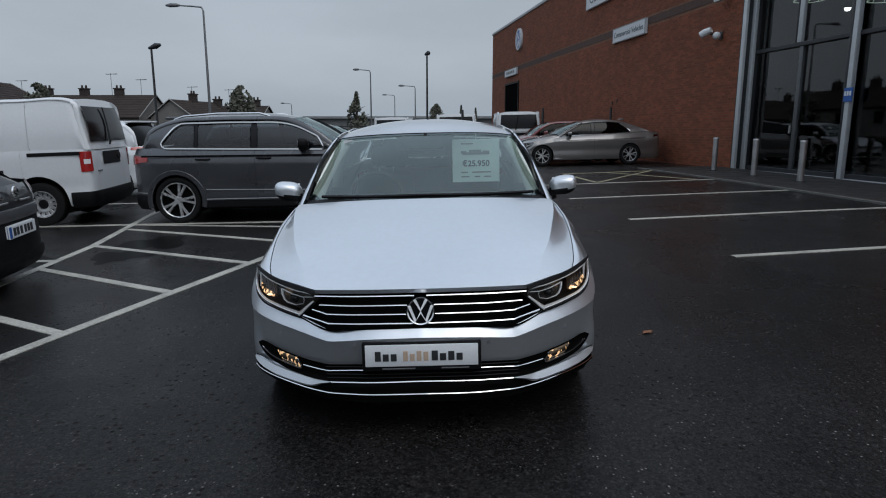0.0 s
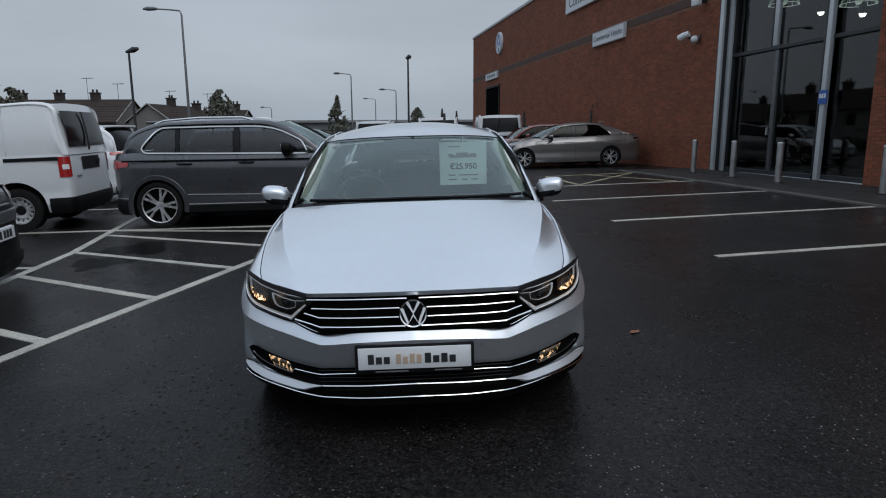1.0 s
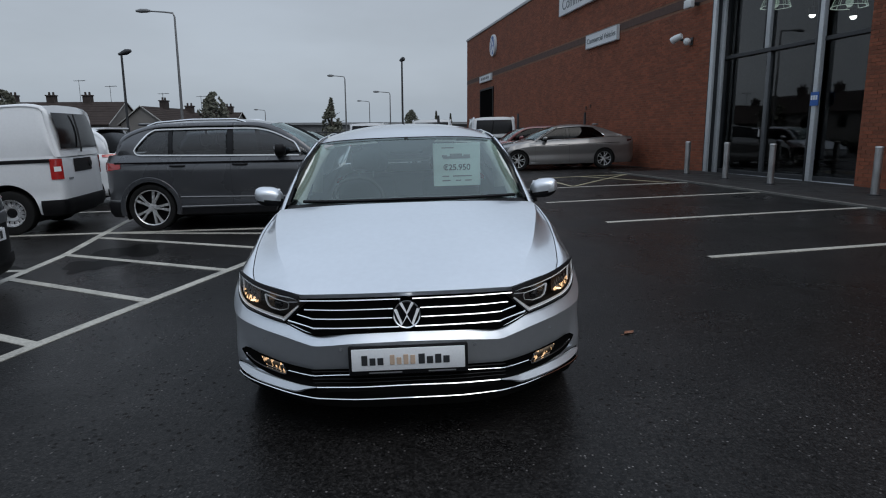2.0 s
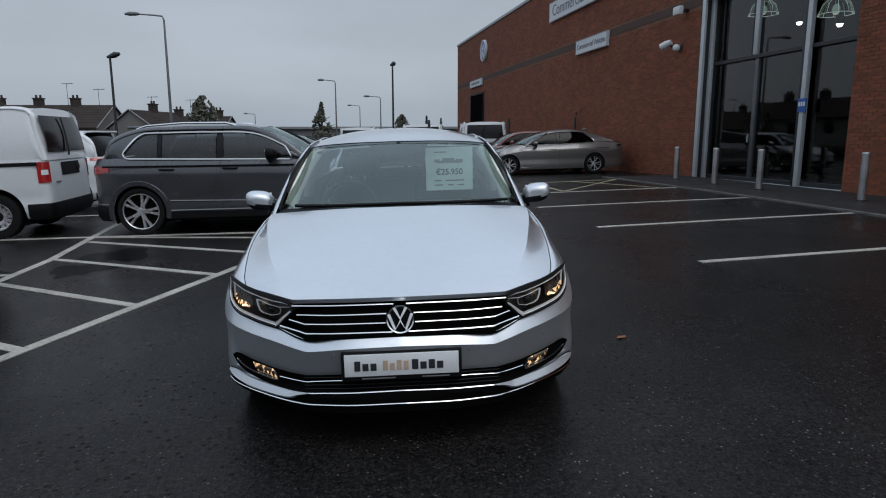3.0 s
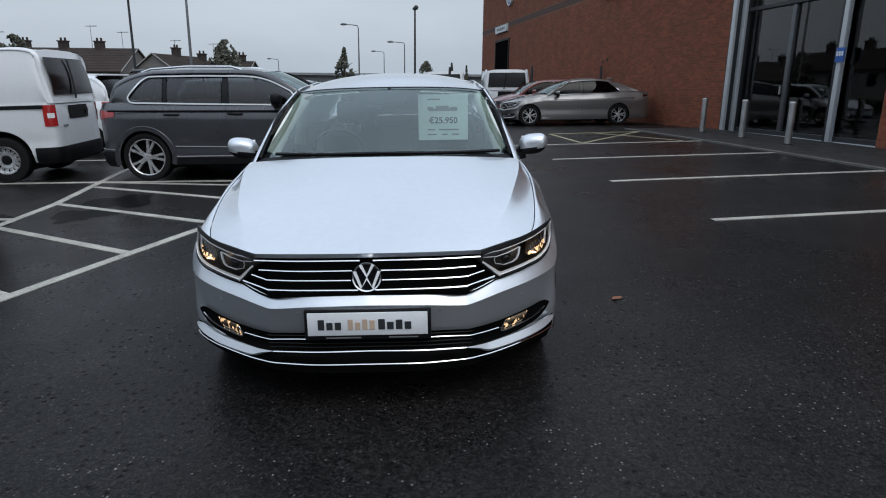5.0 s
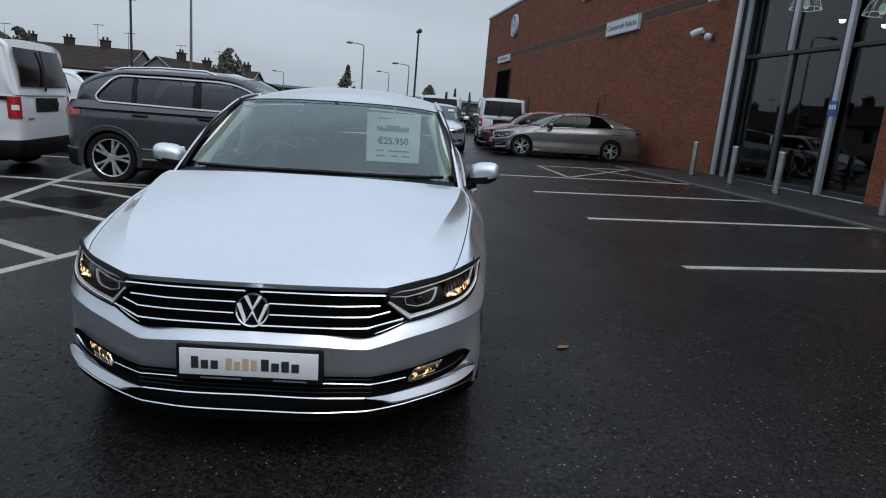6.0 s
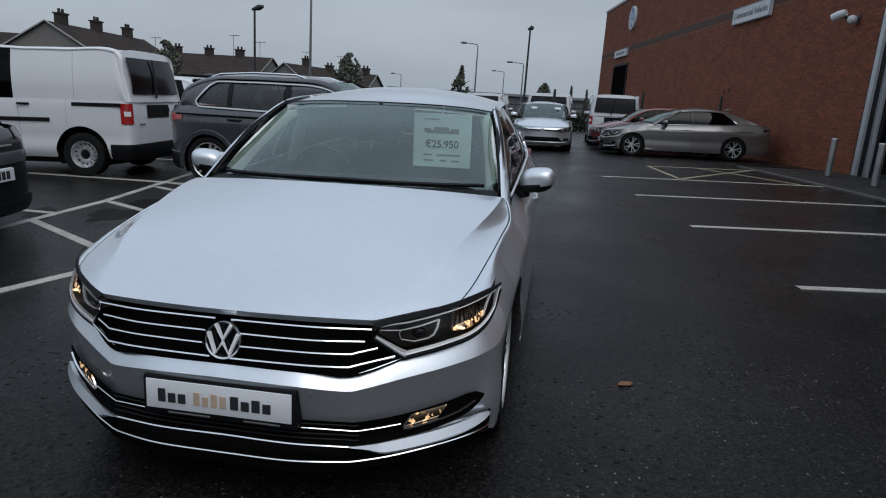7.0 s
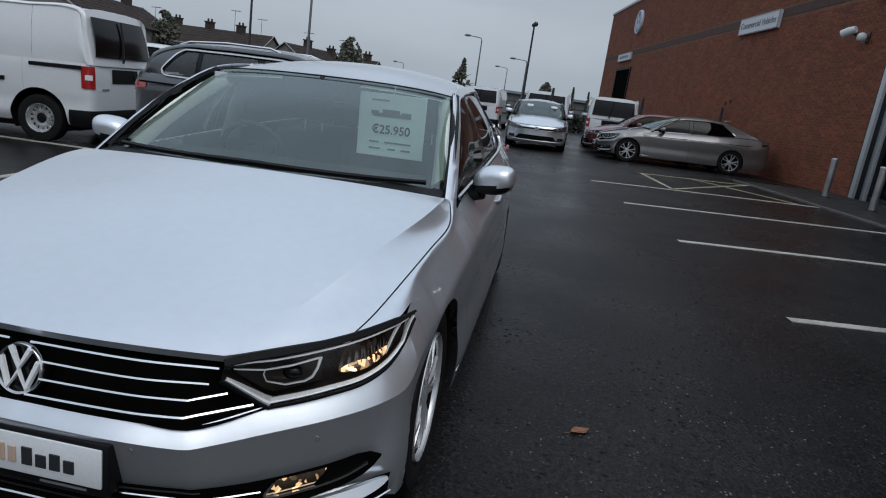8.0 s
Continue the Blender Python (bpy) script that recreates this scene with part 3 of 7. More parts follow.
# pendant lamps and spots in the showroom
def pendant(m):
    lamp = thing("pendant_lamp", m, "bell-shaped glass showroom pendant lamp, lit", "lamp", "showroom lamps")
    bm = bmesh.new()
    lathe(bm, [(0.05, 0.42), (0.16, 0.38), (0.30, 0.24), (0.37, 0.05), (0.38, 0.0)], sides=24, m=Matrix.Rotation(radians(-90), 4, "Y"))
    part("shade", bm, M_SHADE, lamp, "ribbed glass shade", 60)
    bm = bmesh.new()
    bmesh.ops.create_uvsphere(bm, u_segments=16, v_segments=8, radius=0.085, matrix=pose(0, 0, 0.13) @ Matrix.Diagonal((1, 1, 1.5, 1)))
    part("bulb", bm, M_GLOW, lamp, "bright bulb", 60)
    for rr, zz in ((0.375, 0.02), (0.15, 0.385)):
        bm = bmesh.new(); tube(bm, [(rr * math.cos(a), rr * math.sin(a), zz) for a in np.linspace(0, math.tau, 25)], 0.007, 6, cap=False)
        part("glass_ring", bm, M_GLOW, lamp, "lit ring of the glass shade", 60)
    for k in range(10):
        a = math.tau * k / 10
        bm = bmesh.new(); tube(bm, [(r_ * math.cos(a), r_ * math.sin(a), z_) for r_, z_ in ((0.375, 0.02), (0.30, 0.24), (0.16, 0.38))], 0.005, 5)
        part("glass_rib", bm, M_GLOW, lamp, "", 60)
    bm = bmesh.new()
    tube(bm, [(0, 0, 0.4), (0, 0, 0.9)], 0.06)
    tube(bm, [(0, 0, 0.9), (0, 0, 7.3 - m.translation.z)], 0.012)
    part("stem", bm, M_FRAME, lamp, "dark stem")


def spot(m):
    s_ = thing("spot_lamp", m, "small round lit ceiling spot", "lamp", "showroom lamps")
    bm = bmesh.new()
    lathe(bm, [(0.0, -0.07), (0.045, -0.06), (0.07, -0.02), (0.075, 0.02)], sides=20, m=Matrix.Rotation(radians(-90), 4, "Y"))
    part("lens", bm, M_LAMP, s_, "bright lens", 60)
    bm = bmesh.new()
    lathe(bm, [(0.075, 0.01), (0.095, 0.0), (0.095, 0.16), (0.03, 0.2)], sides=20, m=Matrix.Rotation(radians(-90), 4, "Y"))
    tube(bm, [(0, 0, 0.2), (0, 0, 7.3 - m.translation.z)], 0.012)
    part("housing", bm, M_FRAME, s_, "dark housing", 60)


pendant(FAC @ pose(-0.73, 2.3, 4.85))
pendant(FAC @ pose(1.88, 2.2, 4.36))
spot(FAC @ pose(0.75, 2.2, 4.40))
spot(FAC @ pose(2.03, 2.2, 4.14))


# signs and fixtures on the front wall
def wall_sign(X0, X1, z0, z1, label, text="", size=0.3):
    s_ = thing("wall_sign", FAC @ pose((X0 + X1) / 2, 0, (z0 + z1) / 2), label, "sign", "wall signs")
    w, h = (X1 - X0) / 2, (z1 - z0) / 2
    bm = bmesh.new(); box(bm, -w, w, -0.10, -0.004, -h, h, 0.012)
    part("panel", bm, M_SIGN, s_)
    bm = bmesh.new()
    for a in ((-w, w, h - 0.03, h), (-w, w, -h, -h + 0.03), (-w, -w + 0.03, -h + 0.03, h - 0.03), (w - 0.03, w, -h + 0.03, h - 0.03)):
        box(bm, a[0], a[1], -0.108, -0.101, a[2], a[3])
    part("rim", bm, M_FLASH, s_, "grey rim")
    if text:
        lettering("lettering", text, size, M_GREYINK, s_, pose(0, -0.106, 0, 90, 0, 0), "dark grey lettering")
    return s_


wall_sign(-7.78, -5.22, 4.62, 5.12, "white sign panel lettered Commercial Vehicles", "Commercial Vehicles", 0.27)
wall_sign(-10.6, -4.6, 6.27, 7.03, "long white sign panel lettered Commercial Vehicles", "Commercial Vehicles", 0.62)
ss = wall_sign(-23.9, -21.2, 4.68, 5.08, "small white sign with unreadable wording above the doorway")
bm = bmesh.new()
for i in range(5):
    box(bm, -0.9 + i * 0.38, -0.62 + i * 0.38, -0.112, -0.106, -0.07, 0.07)
part("printed_bars", bm, M_GREYINK, ss, "grey printed bars")

logo = thing("round_wall_badge", FAC @ pose(-20.9, 0, 6.55), "round blue and white badge on the brick wall", "sign")
bm = bmesh.new(); lathe(bm, [(0.0, -0.10), (0.50, -0.10), (0.52, -0.09), (0.52, -0.002)], sides=40, m=Matrix.Rotation(radians(90), 4, "Z"))
part("disc", bm, M_BLUE, logo, "blue disc", 40)
bm = bmesh.new(); lathe(bm, [(0.50, -0.105), (0.52, -0.125), (0.58, -0.12), (0.60, -0.08), (0.60, -0.002)], sides=40, m=Matrix.Rotation(radians(90), 4, "Z"))
part("ring", bm, M_SIGN, logo, "white ring", 40)
bm = bmesh.new()
for a, b in (((-0.28, 0.38), (0.0, 0.02)), ((0.28, 0.38), (0.0, 0.02)), ((-0.42, 0.2), (-0.2, -0.42)), ((0.42, 0.2), (0.2, -0.42)), ((-0.2, -0.42), (0, -0.05)), ((0.2, -0.42), (0, -0.05))):
    ribbon(bm, [(-a[0], 0.10, a[1]), (-b[0], 0.10, b[1])], (0, 1, 0), 0.10, 0.015)
for v in bm.verts:
    v.co.y = -v.co.y
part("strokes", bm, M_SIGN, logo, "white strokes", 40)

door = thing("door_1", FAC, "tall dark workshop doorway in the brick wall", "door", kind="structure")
# flat black sheet paints the shade inside the open doorway
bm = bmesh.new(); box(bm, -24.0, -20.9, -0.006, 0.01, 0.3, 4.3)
part("dark_opening_sheet", bm, M_UNLIT, door)
bm = bmesh.new()
for x in (-24.0, -21.0):
    box(bm, x, x + 0.1, -0.05, -0.006, 0.3, 4.3)
box(bm, -23.9, -21.0, -0.05, -0.006, 4.2, 4.3)
part("door_frame", bm, M_BLACK, door)


def camera_box(X, z):
    c_ = thing("security_camera", FAC @ pose(X, 0, z), "white security camera on a wall bracket", "security camera")
    bm = bmesh.new(); box(bm, -0.08, 0.08, -0.03, -0.004, -0.1, 0.1, 0.01); tube(bm, [(0, -0.02, 0), (0, -0.25, 0.02), (-0.05, -0.35, 0.06)], 0.03)
    part("bracket", bm, M_FRAME, c_, "dark bracket", 40)
    bm = bmesh.new(); tube(bm, [(0.06, -0.34, 0.13), (-0.06, -0.42, 0.08), (-0.17, -0.48, 0.02)], [0.075, 0.095, 0.10], 12)
    part("housing", bm, M_WHITE, c_, "white tube housing", 40)
    bm = bmesh.new(); tube(bm, [(-0.168, -0.479, 0.021), (-0.18, -0.485, 0.016)], [0.085, 0.07], 12)
    part("lens", bm, M_BLACK, c_, "dark lens", 40)
    bm = bmesh.new(); bmesh.ops.create_uvsphere(bm, u_segments=14, v_segments=8, radius=0.10, matrix=pose(0.13, -0.22, -0.03))
    part("lamp_dome", bm, M_WHITE, c_, "pale dome", 60)


camera_box(-0.95, 3.96)
fl = thing("floodlight", FAC @ pose(-0.75, 0, 4.88), "white floodlight high on the brick wall", "lamp")
bm = bmesh.new(); box(bm, -0.06, 0.06, -0.2, -0.004, -0.04, 0.04, 0.01)
part("arm", bm, M_FRAME, fl)
bm = bmesh.new(); box(bm, -0.16, 0.16, -0.34, -0.2, -0.12, 0.1, 0.03)
part("head", bm, M_WHITE, fl, "white head", 40)
for X, z in ((-7.75, 2.5), (-7.35, 2.55)):
    bm = bmesh.new(); box(bm, -0.05, 0.05, -0.03, 0.0, -0.06, 0.06, 0.01)
    solo("wall_vent", bm, M_BAND, "small dark vent on the brick wall", "vent", "wall vents", m=FAC @ pose(X, -0.004, z))


def bollard(X, Y):
    p = FAC @ Vector((X, Y, 0))
    b_ = thing("bollard", Matrix.Translation((p.x, p.y, ground_z(p.x, p.y) + 0.03)), "brushed steel bollard on the footpath", "bollard", "bollards before the glazing")
    bm = bmesh.new(); lathe(bm, [(0.066, 0.0), (0.066, 0.805)], sides=20, m=Matrix.Rotation(radians(-90), 4, "Y"))
    part("post", bm, M_STEEL, b_, "", 40)
    bm = bmesh.new(); lathe(bm, [(0.068, 0.805), (0.072, 0.808), (0.072, 0.83), (0.06, 0.845), (0.0, 0.848)], sides=20, m=Matrix.Rotation(radians(-90), 4, "Y"))
    part("cap", bm, M_STEEL, b_, "steel cap", 40)
    bm = bmesh.new(); lathe(bm, [(0.11, 0.0), (0.11, 0.012), (0.067, 0.016)], sides=20, m=Matrix.Rotation(radians(-90), 4, "Y"))
    part("base_flange", bm, M_FRAME, b_, "dark base flange", 40)


for X, Y in ((0.66, -0.92), (2.40, -1.05), (3.90, -1.08), (6.20, -0.92), (8.2, -0.95)):
    bollard(X, Y)


# ---- vehicles: y runs back from the nose, x to the side, z up ----
def wheel(parent, x, y, R, spokes=5, twin=True, width=0.215, style="alloy", rim_part=0.66):
    """Tyre and rim at the outer side x (its sign tells the side)."""
    s = 1 if x > 0 else -1
    rr = R * rim_part
    tyre = bmesh.new()
    lathe(tyre, [(rr, -width), (R * 0.9, -width), (R, -width + 0.03), (R, -0.03), (R * 0.965, -0.006), (R * 0.86, 0.004), (rr + 0.012, -0.006), (rr, -0.02)], sides=40)
    rim = bmesh.new()
    lathe(rim, [(rr, -0.02), (rr * 1.0, -0.006), (rr * 0.985, -0.001), (rr * 0.945, -0.010), (rr * 0.94, -0.022)], sides=40)
    if style == "alloy":
        lathe(rim, [(0.0, -0.012), (0.03, -0.012), (0.06, -0.02), (0.065, -0.05)], sides=20)
        for k in range(spokes):
            for off in (((-0.13, 0.13) if rim_part > 0.74 else (-0.16, 0.16)) if twin else (0.0,)):
                a0, a1 = math.tau * k / spokes + off * 0.9, math.tau * k / spokes + off * 1.45
                p = [(-0.02, 0.045 * math.cos(a0), 0.045 * math.sin(a0)), (-0.012, rr * 0.5 * math.cos((a0 + a1) / 2), rr * 0.5 * math.sin((a0 + a1) / 2)), (-0.018, rr * 0.95 * math.cos(a1), rr * 0.95 * math.sin(a1))]
                ribbon(rim, [(q[0] - 0.02, q[1], q[2]) for q in p], (1, 0, 0), ([0.044, 0.034, 0.046] if rim_part > 0.74 else [0.034, 0.028, 0.036]) if twin else [0.07, 0.06, 0.07], 0.022)
    else:
        lathe(rim, [(rr * 0.34, -0.075), (rr * 0.36, -0.045), (rr * 0.55, -0.04), (rr * 0.62, -0.06)], sides=32)
        lathe(rim, [(rr * 0.82, -0.06), (rr * 0.9, -0.035), (rr * 0.93, -0.012)], sides=32)
        for k in range(14):
            a = math.tau * k / 14
            ribbon(rim, [(-0.065, rr * 0.58 * math.cos(a), rr * 0.58 * math.sin(a)), (-0.065, rr * 0.86 * math.cos(a), rr * 0.86 * math.sin(a))], (1, 0, 0), 0.05, 0.008)
    # near-black bowl behind the spokes, coloured for the shade in their gaps
    back = bmesh.new()
    lathe(back, [(0.0, -0.10), (rr * 0.6, -0.10), (rr * 0.93, -0.09), (rr * 0.95, -0.018)], sides=32)
    wh = new("wheel"); wh.empty_display_size = 0.05
    wh.parent = parent
    wh.matrix_basis = Matrix.Translation((x, y, R)) @ (Matrix.Identity(4) if s > 0 else Matrix.Rotation(math.pi, 4, "Z"))
    part("tyre", tyre, M_RUBBER, wh, "black rubber tyre", 40)
    part("rim", rim, M_RIM, wh, "silver rim", 40)
    part("spoke_gap_bowl", back, M_DARKRIM, wh, "near-black bowl painting the shade between the spokes")
    if style != "alloy":
        cap = bmesh.new(); lathe(cap, [(0.0, -0.03), (rr * 0.28, -0.032), (rr * 0.34, -0.05), (rr * 0.35, -0.09)], sides=24)
        part("hub_cap", cap, M_BLACK, wh, "black hub cap", 40)


def undercut(below, z):
    """How far the nose falls back below its crease; the lower lip comes forward again."""
    return 0.24 * min(max(0.0, below), 0.15) * min(1.0, max(0.0, (z - 0.262) / 0.02))


class Body:
    """The lower skin of a car: a plan outline (x, y, top height, inset of the top edge, depth of the shoulder), lofted upwards."""

    def __init__(self, plan, sill, arches, n=170, tuck=0.05, nose=False):
        self.nose = nose
        self.P = spline(plan, n)
        t = np.gradient(self.P[:, :2], axis=0)
        t /= np.linalg.norm(t, axis=1)[:, None] + 1e-9
        self.N = np.stack([t[:, 1], -t[:, 0]], 1)
        self.N[self.N[:, 0] < 0] *= np.where(np.abs(self.N[self.N[:, 0] < 0][:, :1]) > 0.02, -1, 1)
        self.sill, self.arches, self.tuck, self.n = sill, arches, tuck, n

    def column(self, i, rows_low=22, rows_top=7):
        x, y, zt, inset, h = self.P[i]
        nx, ny = self.N[i]
        zs = list(np.linspace(self.sill, zt - h, rows_low + 1)) + list(zt - h + h * np.linspace(0, 1, rows_top + 1)[1:])
        out = []
        front_ = ny < -0.5 and self.nose
        for z in zs:
            f = max(0.0, (z - (zt - h)) / h)
            low = max(0.0, 1 - (z - self.sill) / 0.16)
            # a slim character line runs along the flanks
            d = inset * f ** (1.05 if h < 0.115 else 1.3 if self.nose else 2.0) + self.tuck * low**2 * (0.5 if self.nose and abs(nx) > 0.9 else 1.0) + 0.012 * math.exp(-(((z - (self.sill + 0.30)) / 0.10) ** 2)) * min(1.0, abs(nx) ** 4)
            if front_:
                d += undercut(zt - h - z, z) * ny * ny * min(1.0, (ny * ny - 0.25) / 0.2)
            out.append((max(0.0, x - nx * d), y - ny * d, z))
        return np.array(out)

    def panel(self, i0, i1, side, gap=0.002, inner=None):
        bm = bmesh.new()
        cols = [self.column(i) for i in range(i0, i1 + 1)]
        if inner:
            # roll the top over to an inner edge
            done = []
            for c in cols:
                t0, t1 = c[-1], inner(c[-1][1])
                bow = np.array((0.0, 0.0, 0.010))
                done.append(np.vstack([c] + [t0 + (t1 - t0) * k / 5 + bow * math.sin(math.pi * k / 5) for k in range(1, 6)]))
            cols = done
        for c, o in ((0, 1), (-1, -2)):
            d = cols[o] - cols[c]
            cols[c] = cols[c] + d * min(0.5, gap / max(1e-4, np.linalg.norm(d[4])))
        vs = grid_faces(bm, cols)
        dead = []
        for yc, zc, R in self.arches:
            for f in bm.faces:
                c = f.calc_center_median()
                if c.x > 0.45 and math.hypot(c.y - yc, c.z - zc) < R:
                    dead.append(f)
        if dead:
            bmesh.ops.delete(bm, geom=list(set(dead)), context="FACES")
            for v in bm.verts:
                for yc, zc, R in self.arches:
                    q = math.hypot(v.co.y - yc, v.co.z - zc)
                    if v.co.x > 0.45 and abs(q - R) < 0.045 and v.is_boundary and q > 1e-3 and v.co.z > self.sill + 0.01:
                        v.co.y, v.co.z = yc + (v.co.y - yc) * R / q, zc + (v.co.z - zc) * R / q
        bmesh.ops.delete(bm, geom=[v for v in bm.verts if not v.link_faces], context="VERTS")
        if side < 0:
            flip(bm)
        return bm

    def index(self, y):
        """The column on the flank at y."""
        ok = np.where((self.P[:, 0] > 0.35))[0]
        return int(ok[np.argmin(np.abs(self.P[ok, 1] - y))])

    def whole_front(self, i1):
        bm = bmesh.new()
        cols = [self.column(i) for i in range(0, i1 + 1)]
        grid_faces(bm, [c * (-1, 1, 1) for c in cols[:0:-1]] + cols)
        return bm

    def whole_rear(self, i0):
        bm = bmesh.new()
        cols = [self.column(i) for i in range(i0, self.n)]
        grid_faces(bm, cols + [c * (-1, 1, 1) for c in cols[-2::-1]])
        return bm


def cut_arches(bm, arches, sill):
    dead = [f for f in bm.faces for yc, zc, R in arches if abs(f.calc_center_median().x) > 0.45 and math.hypot(f.calc_center_median().y - yc, f.calc_center_median().z - zc) < R]
    if dead:
        bmesh.ops.delete(bm, geom=list(set(dead)), context="FACES")
        for v in bm.verts:
            for yc, zc, R in arches:
                q = math.hypot(v.co.y - yc, v.co.z - zc)
                if abs(v.co.x) > 0.45 and abs(q - R) < 0.045 and v.is_boundary and v.co.z > sill + 0.01:
                    v.co.y, v.co.z = yc + (v.co.y - yc) * R / q, zc + (v.co.z - zc) * R / q
    return bm


def liners(car, arches, x0, x1):
    for yc, zc, R in arches:
        for s in (-1, 1):
            bm = bmesh.new()
            rows = [[(s * x, yc + (R - 0.004) * math.cos(a), max(0.16, zc + (R - 0.004) * math.sin(a))) for a in np.linspace(-0.45, math.pi + 0.45, 24)] for x in (x0, x1)]
            grid_faces(bm, [np.array(q) for q in rows])
            grid_faces(bm, [np.array(rows[0]), np.array([(s * x0, yc, zc)] * 24)])
            part("wheel_liner", bm, M_BLACK, car, "black wheel liner")


def arch_lips(car, arches, X, colour):
    """Flared lips round the wheel arches."""
    for yc, zc, R in arches:
        for s in (-1, 1):
            bm = bmesh.new()
            ribbon(bm, [(s * X, yc + R * math.cos(a), zc + R * math.sin(a)) for a in np.linspace(-0.25, math.pi + 0.25, 24)], (s, 0, 0), 0.075, 0.016)
            part("arch_flare", bm, colour, car, "flared wheel arch lip", 40)


def cabin(car, spec, colour):
    """Windscreen, roof, rear screen, pillars, side windows. Curves run from the middle outwards or from front to rear."""
    ws0, ws1 = both(spline(spec["screen_base"], 14)), both(spline(spec["screen_top"], 14))
    bm = bmesh.new(); grid_faces(bm, loft(ws0, ws1, 14, 0.035, (0, -0.6, 0.8)))
    g = face_out(part("windscreen", bm, M_WSCREEN, car, "clear windscreen", 60), (0, 2.6, 0.8)); g.visible_shadow = False
    if spec.get("turn"):
        bm = bmesh.new(); ribbon(bm, list(ws1 + (0, -0.022, 0.0)), (0, -0.5, 0.8), 0.009, 0.004)
        part("top_seal", bm, M_BLACK, car, "black seal along the top of the windscreen", 50)
    # roof between its two edges
    edge = spline(spec["roof_edge"], 24)
    spine = spline([(0, *q) for q in spec["roof_spine"]], 24)
    rows = []
    for k in range(24):
        u = np.linspace(-1, 1, 25)
        e_, c_ = edge[k], spine[k]
        yy = c_[1] + (e_[1] - c_[1]) * np.abs(u) ** 2
        rows.append(np.stack([u * e_[0], yy, c_[2] + (e_[2] - c_[2]) * np.abs(u) ** 2.3], 1))
    bm = bmesh.new(); grid_faces(bm, rows)
    part("roof", bm, colour, car, "", 60)
    bm = bmesh.new(); grid_faces(bm, [q * (0.97, 1, 1) + (0, 0, -0.035) for q in rows])
    part("headlining", bm, spec.get("trim", M_DASH), car, "cloth headlining", 60)
    # rear screen
    rs0 = rows[-1]
    rs1 = both(spline(spec["rear_base"], 13))
    bm = bmesh.new(); grid_faces(bm, loft(rs0, rs1, 10, 0.03, (0, 0.7, 0.5)))
    g = face_out(part("rear_screen", bm, spec.get("pane", M_TINT), car, "rear window", 60), (0, 2.6, 0.8)); g.visible_shadow = "pane" not in spec
    # arch of pillars and roof rails
    arch = spline(spec["arch"], 46)
    wide = np.interp(np.linspace(0, 1, 46), (0, 0.3, 0.7, 1), spec.get("arch_wide", (0.10, 0.075, 0.075, 0.30)))
    for s in (-1, 1):
        bm = bmesh.new()
        turn = spec.get("turn", 0.0)
        nr = [(s * (0.97 - 0.3 * min(1, (k / 18) ** 2) - 0.25 * turn * max(0, 1 - k / 20)), -0.6 * turn * max(0, 1 - k / 20), 0.25 + 0.5 * min(1, (k / 18) ** 2)) for k in range(46)]
        ribbon(bm, arch[:, :3] * (s, 1, 1), nr, list(wide), spec.get("arch_thick", 0.008))
        part("pillar", bm, colour, car, "", 50)
        bm = bmesh.new()
        ribbon(bm, (arch[2:18, :3] * (s, 1, 1)) + (-s * 0.070, 0.064, -0.02), [(-s * 0.5, -0.8, 0.3)] * 16, 0.082, 0.012)
        seal = spline([np.array(spec["screen_base"][-1]), (np.array(spec["screen_base"][-1]) + np.array(spec["screen_top"][-1])) / 2 + np.array((0.012, -0.02, 0.03)), np.array(spec["screen_top"][-1])], 16)
        sb = bmesh.new(); ribbon(sb, seal * (s, 1, 1) + (s * 0.016, 0, 0.006), [(s * 0.5, -0.6, 0.6)] * 16, spec.get("seal", 0.056), 0.012)
        part("screen_seal", sb, M_BLACK, car, "black windscreen seal", 50)
        part("pillar_trim", bm, spec.get("trim", M_DASH), car, "inner pillar trim", 50)
        low = spline(spec["belt"], 40)
        ys = np.array([q[1] for q in arch])

        def at(y, t):
            k = np.interp(y, low[:, 1], np.arange(40))
            a = np.array([np.interp(k, np.arange(40), low[:, c]) for c in range(3)])
            k2 = np.interp(y, ys, np.arange(46))
            b = np.array([np.interp(k2, np.arange(46), arch[:, c]) for c in range(3)])
            p_ = a + (b - a) * t
            p_[0] += 0.025 * math.sin(math.pi * t)
            return p_ * (s, 1, 1)

        def rake(t):
            """How far the rear edge of the last window leans forward at the height t."""
            return -spec.get("lean", 0.2) * t**1.4 - 0.10 * max(0.0, 1 - t / 0.28) ** 2

        for y0, y1, kind in spec["panes"]:
            bm = bmesh.new()
            inset = 0.0 if kind == "panel" else -0.012
            g1 = spec.get("rear_edge")
            e0, e1 = (g1 and abs(y0 - g1) < 0.004), (g1 and abs(y1 - g1) < 0.004)
            cols = [np.array([at((y0 + (rake(t) if e0 else 0)) * (1 - u) + (y1 + (rake(t) if e1 else 0)) * u, t) + (s * inset, 0, 0) for t in np.linspace(0, 1, 14)]) for u in np.linspace(0, 1, 12)]
            grid_faces(bm, cols)
            if kind == "glass":
                g = face_out(part("side_window", bm, spec.get("pane", M_TINT), car, "dark side window", 60), (0, 2.6, 0.8)); g.visible_shadow = "pane" not in spec
            else:
                part("side_panel" if kind == "panel" else "door_pillar", bm, colour if kind == "panel" else M_GLOSSBLACK, car, "" if kind == "panel" else "gloss black door pillar", 60)
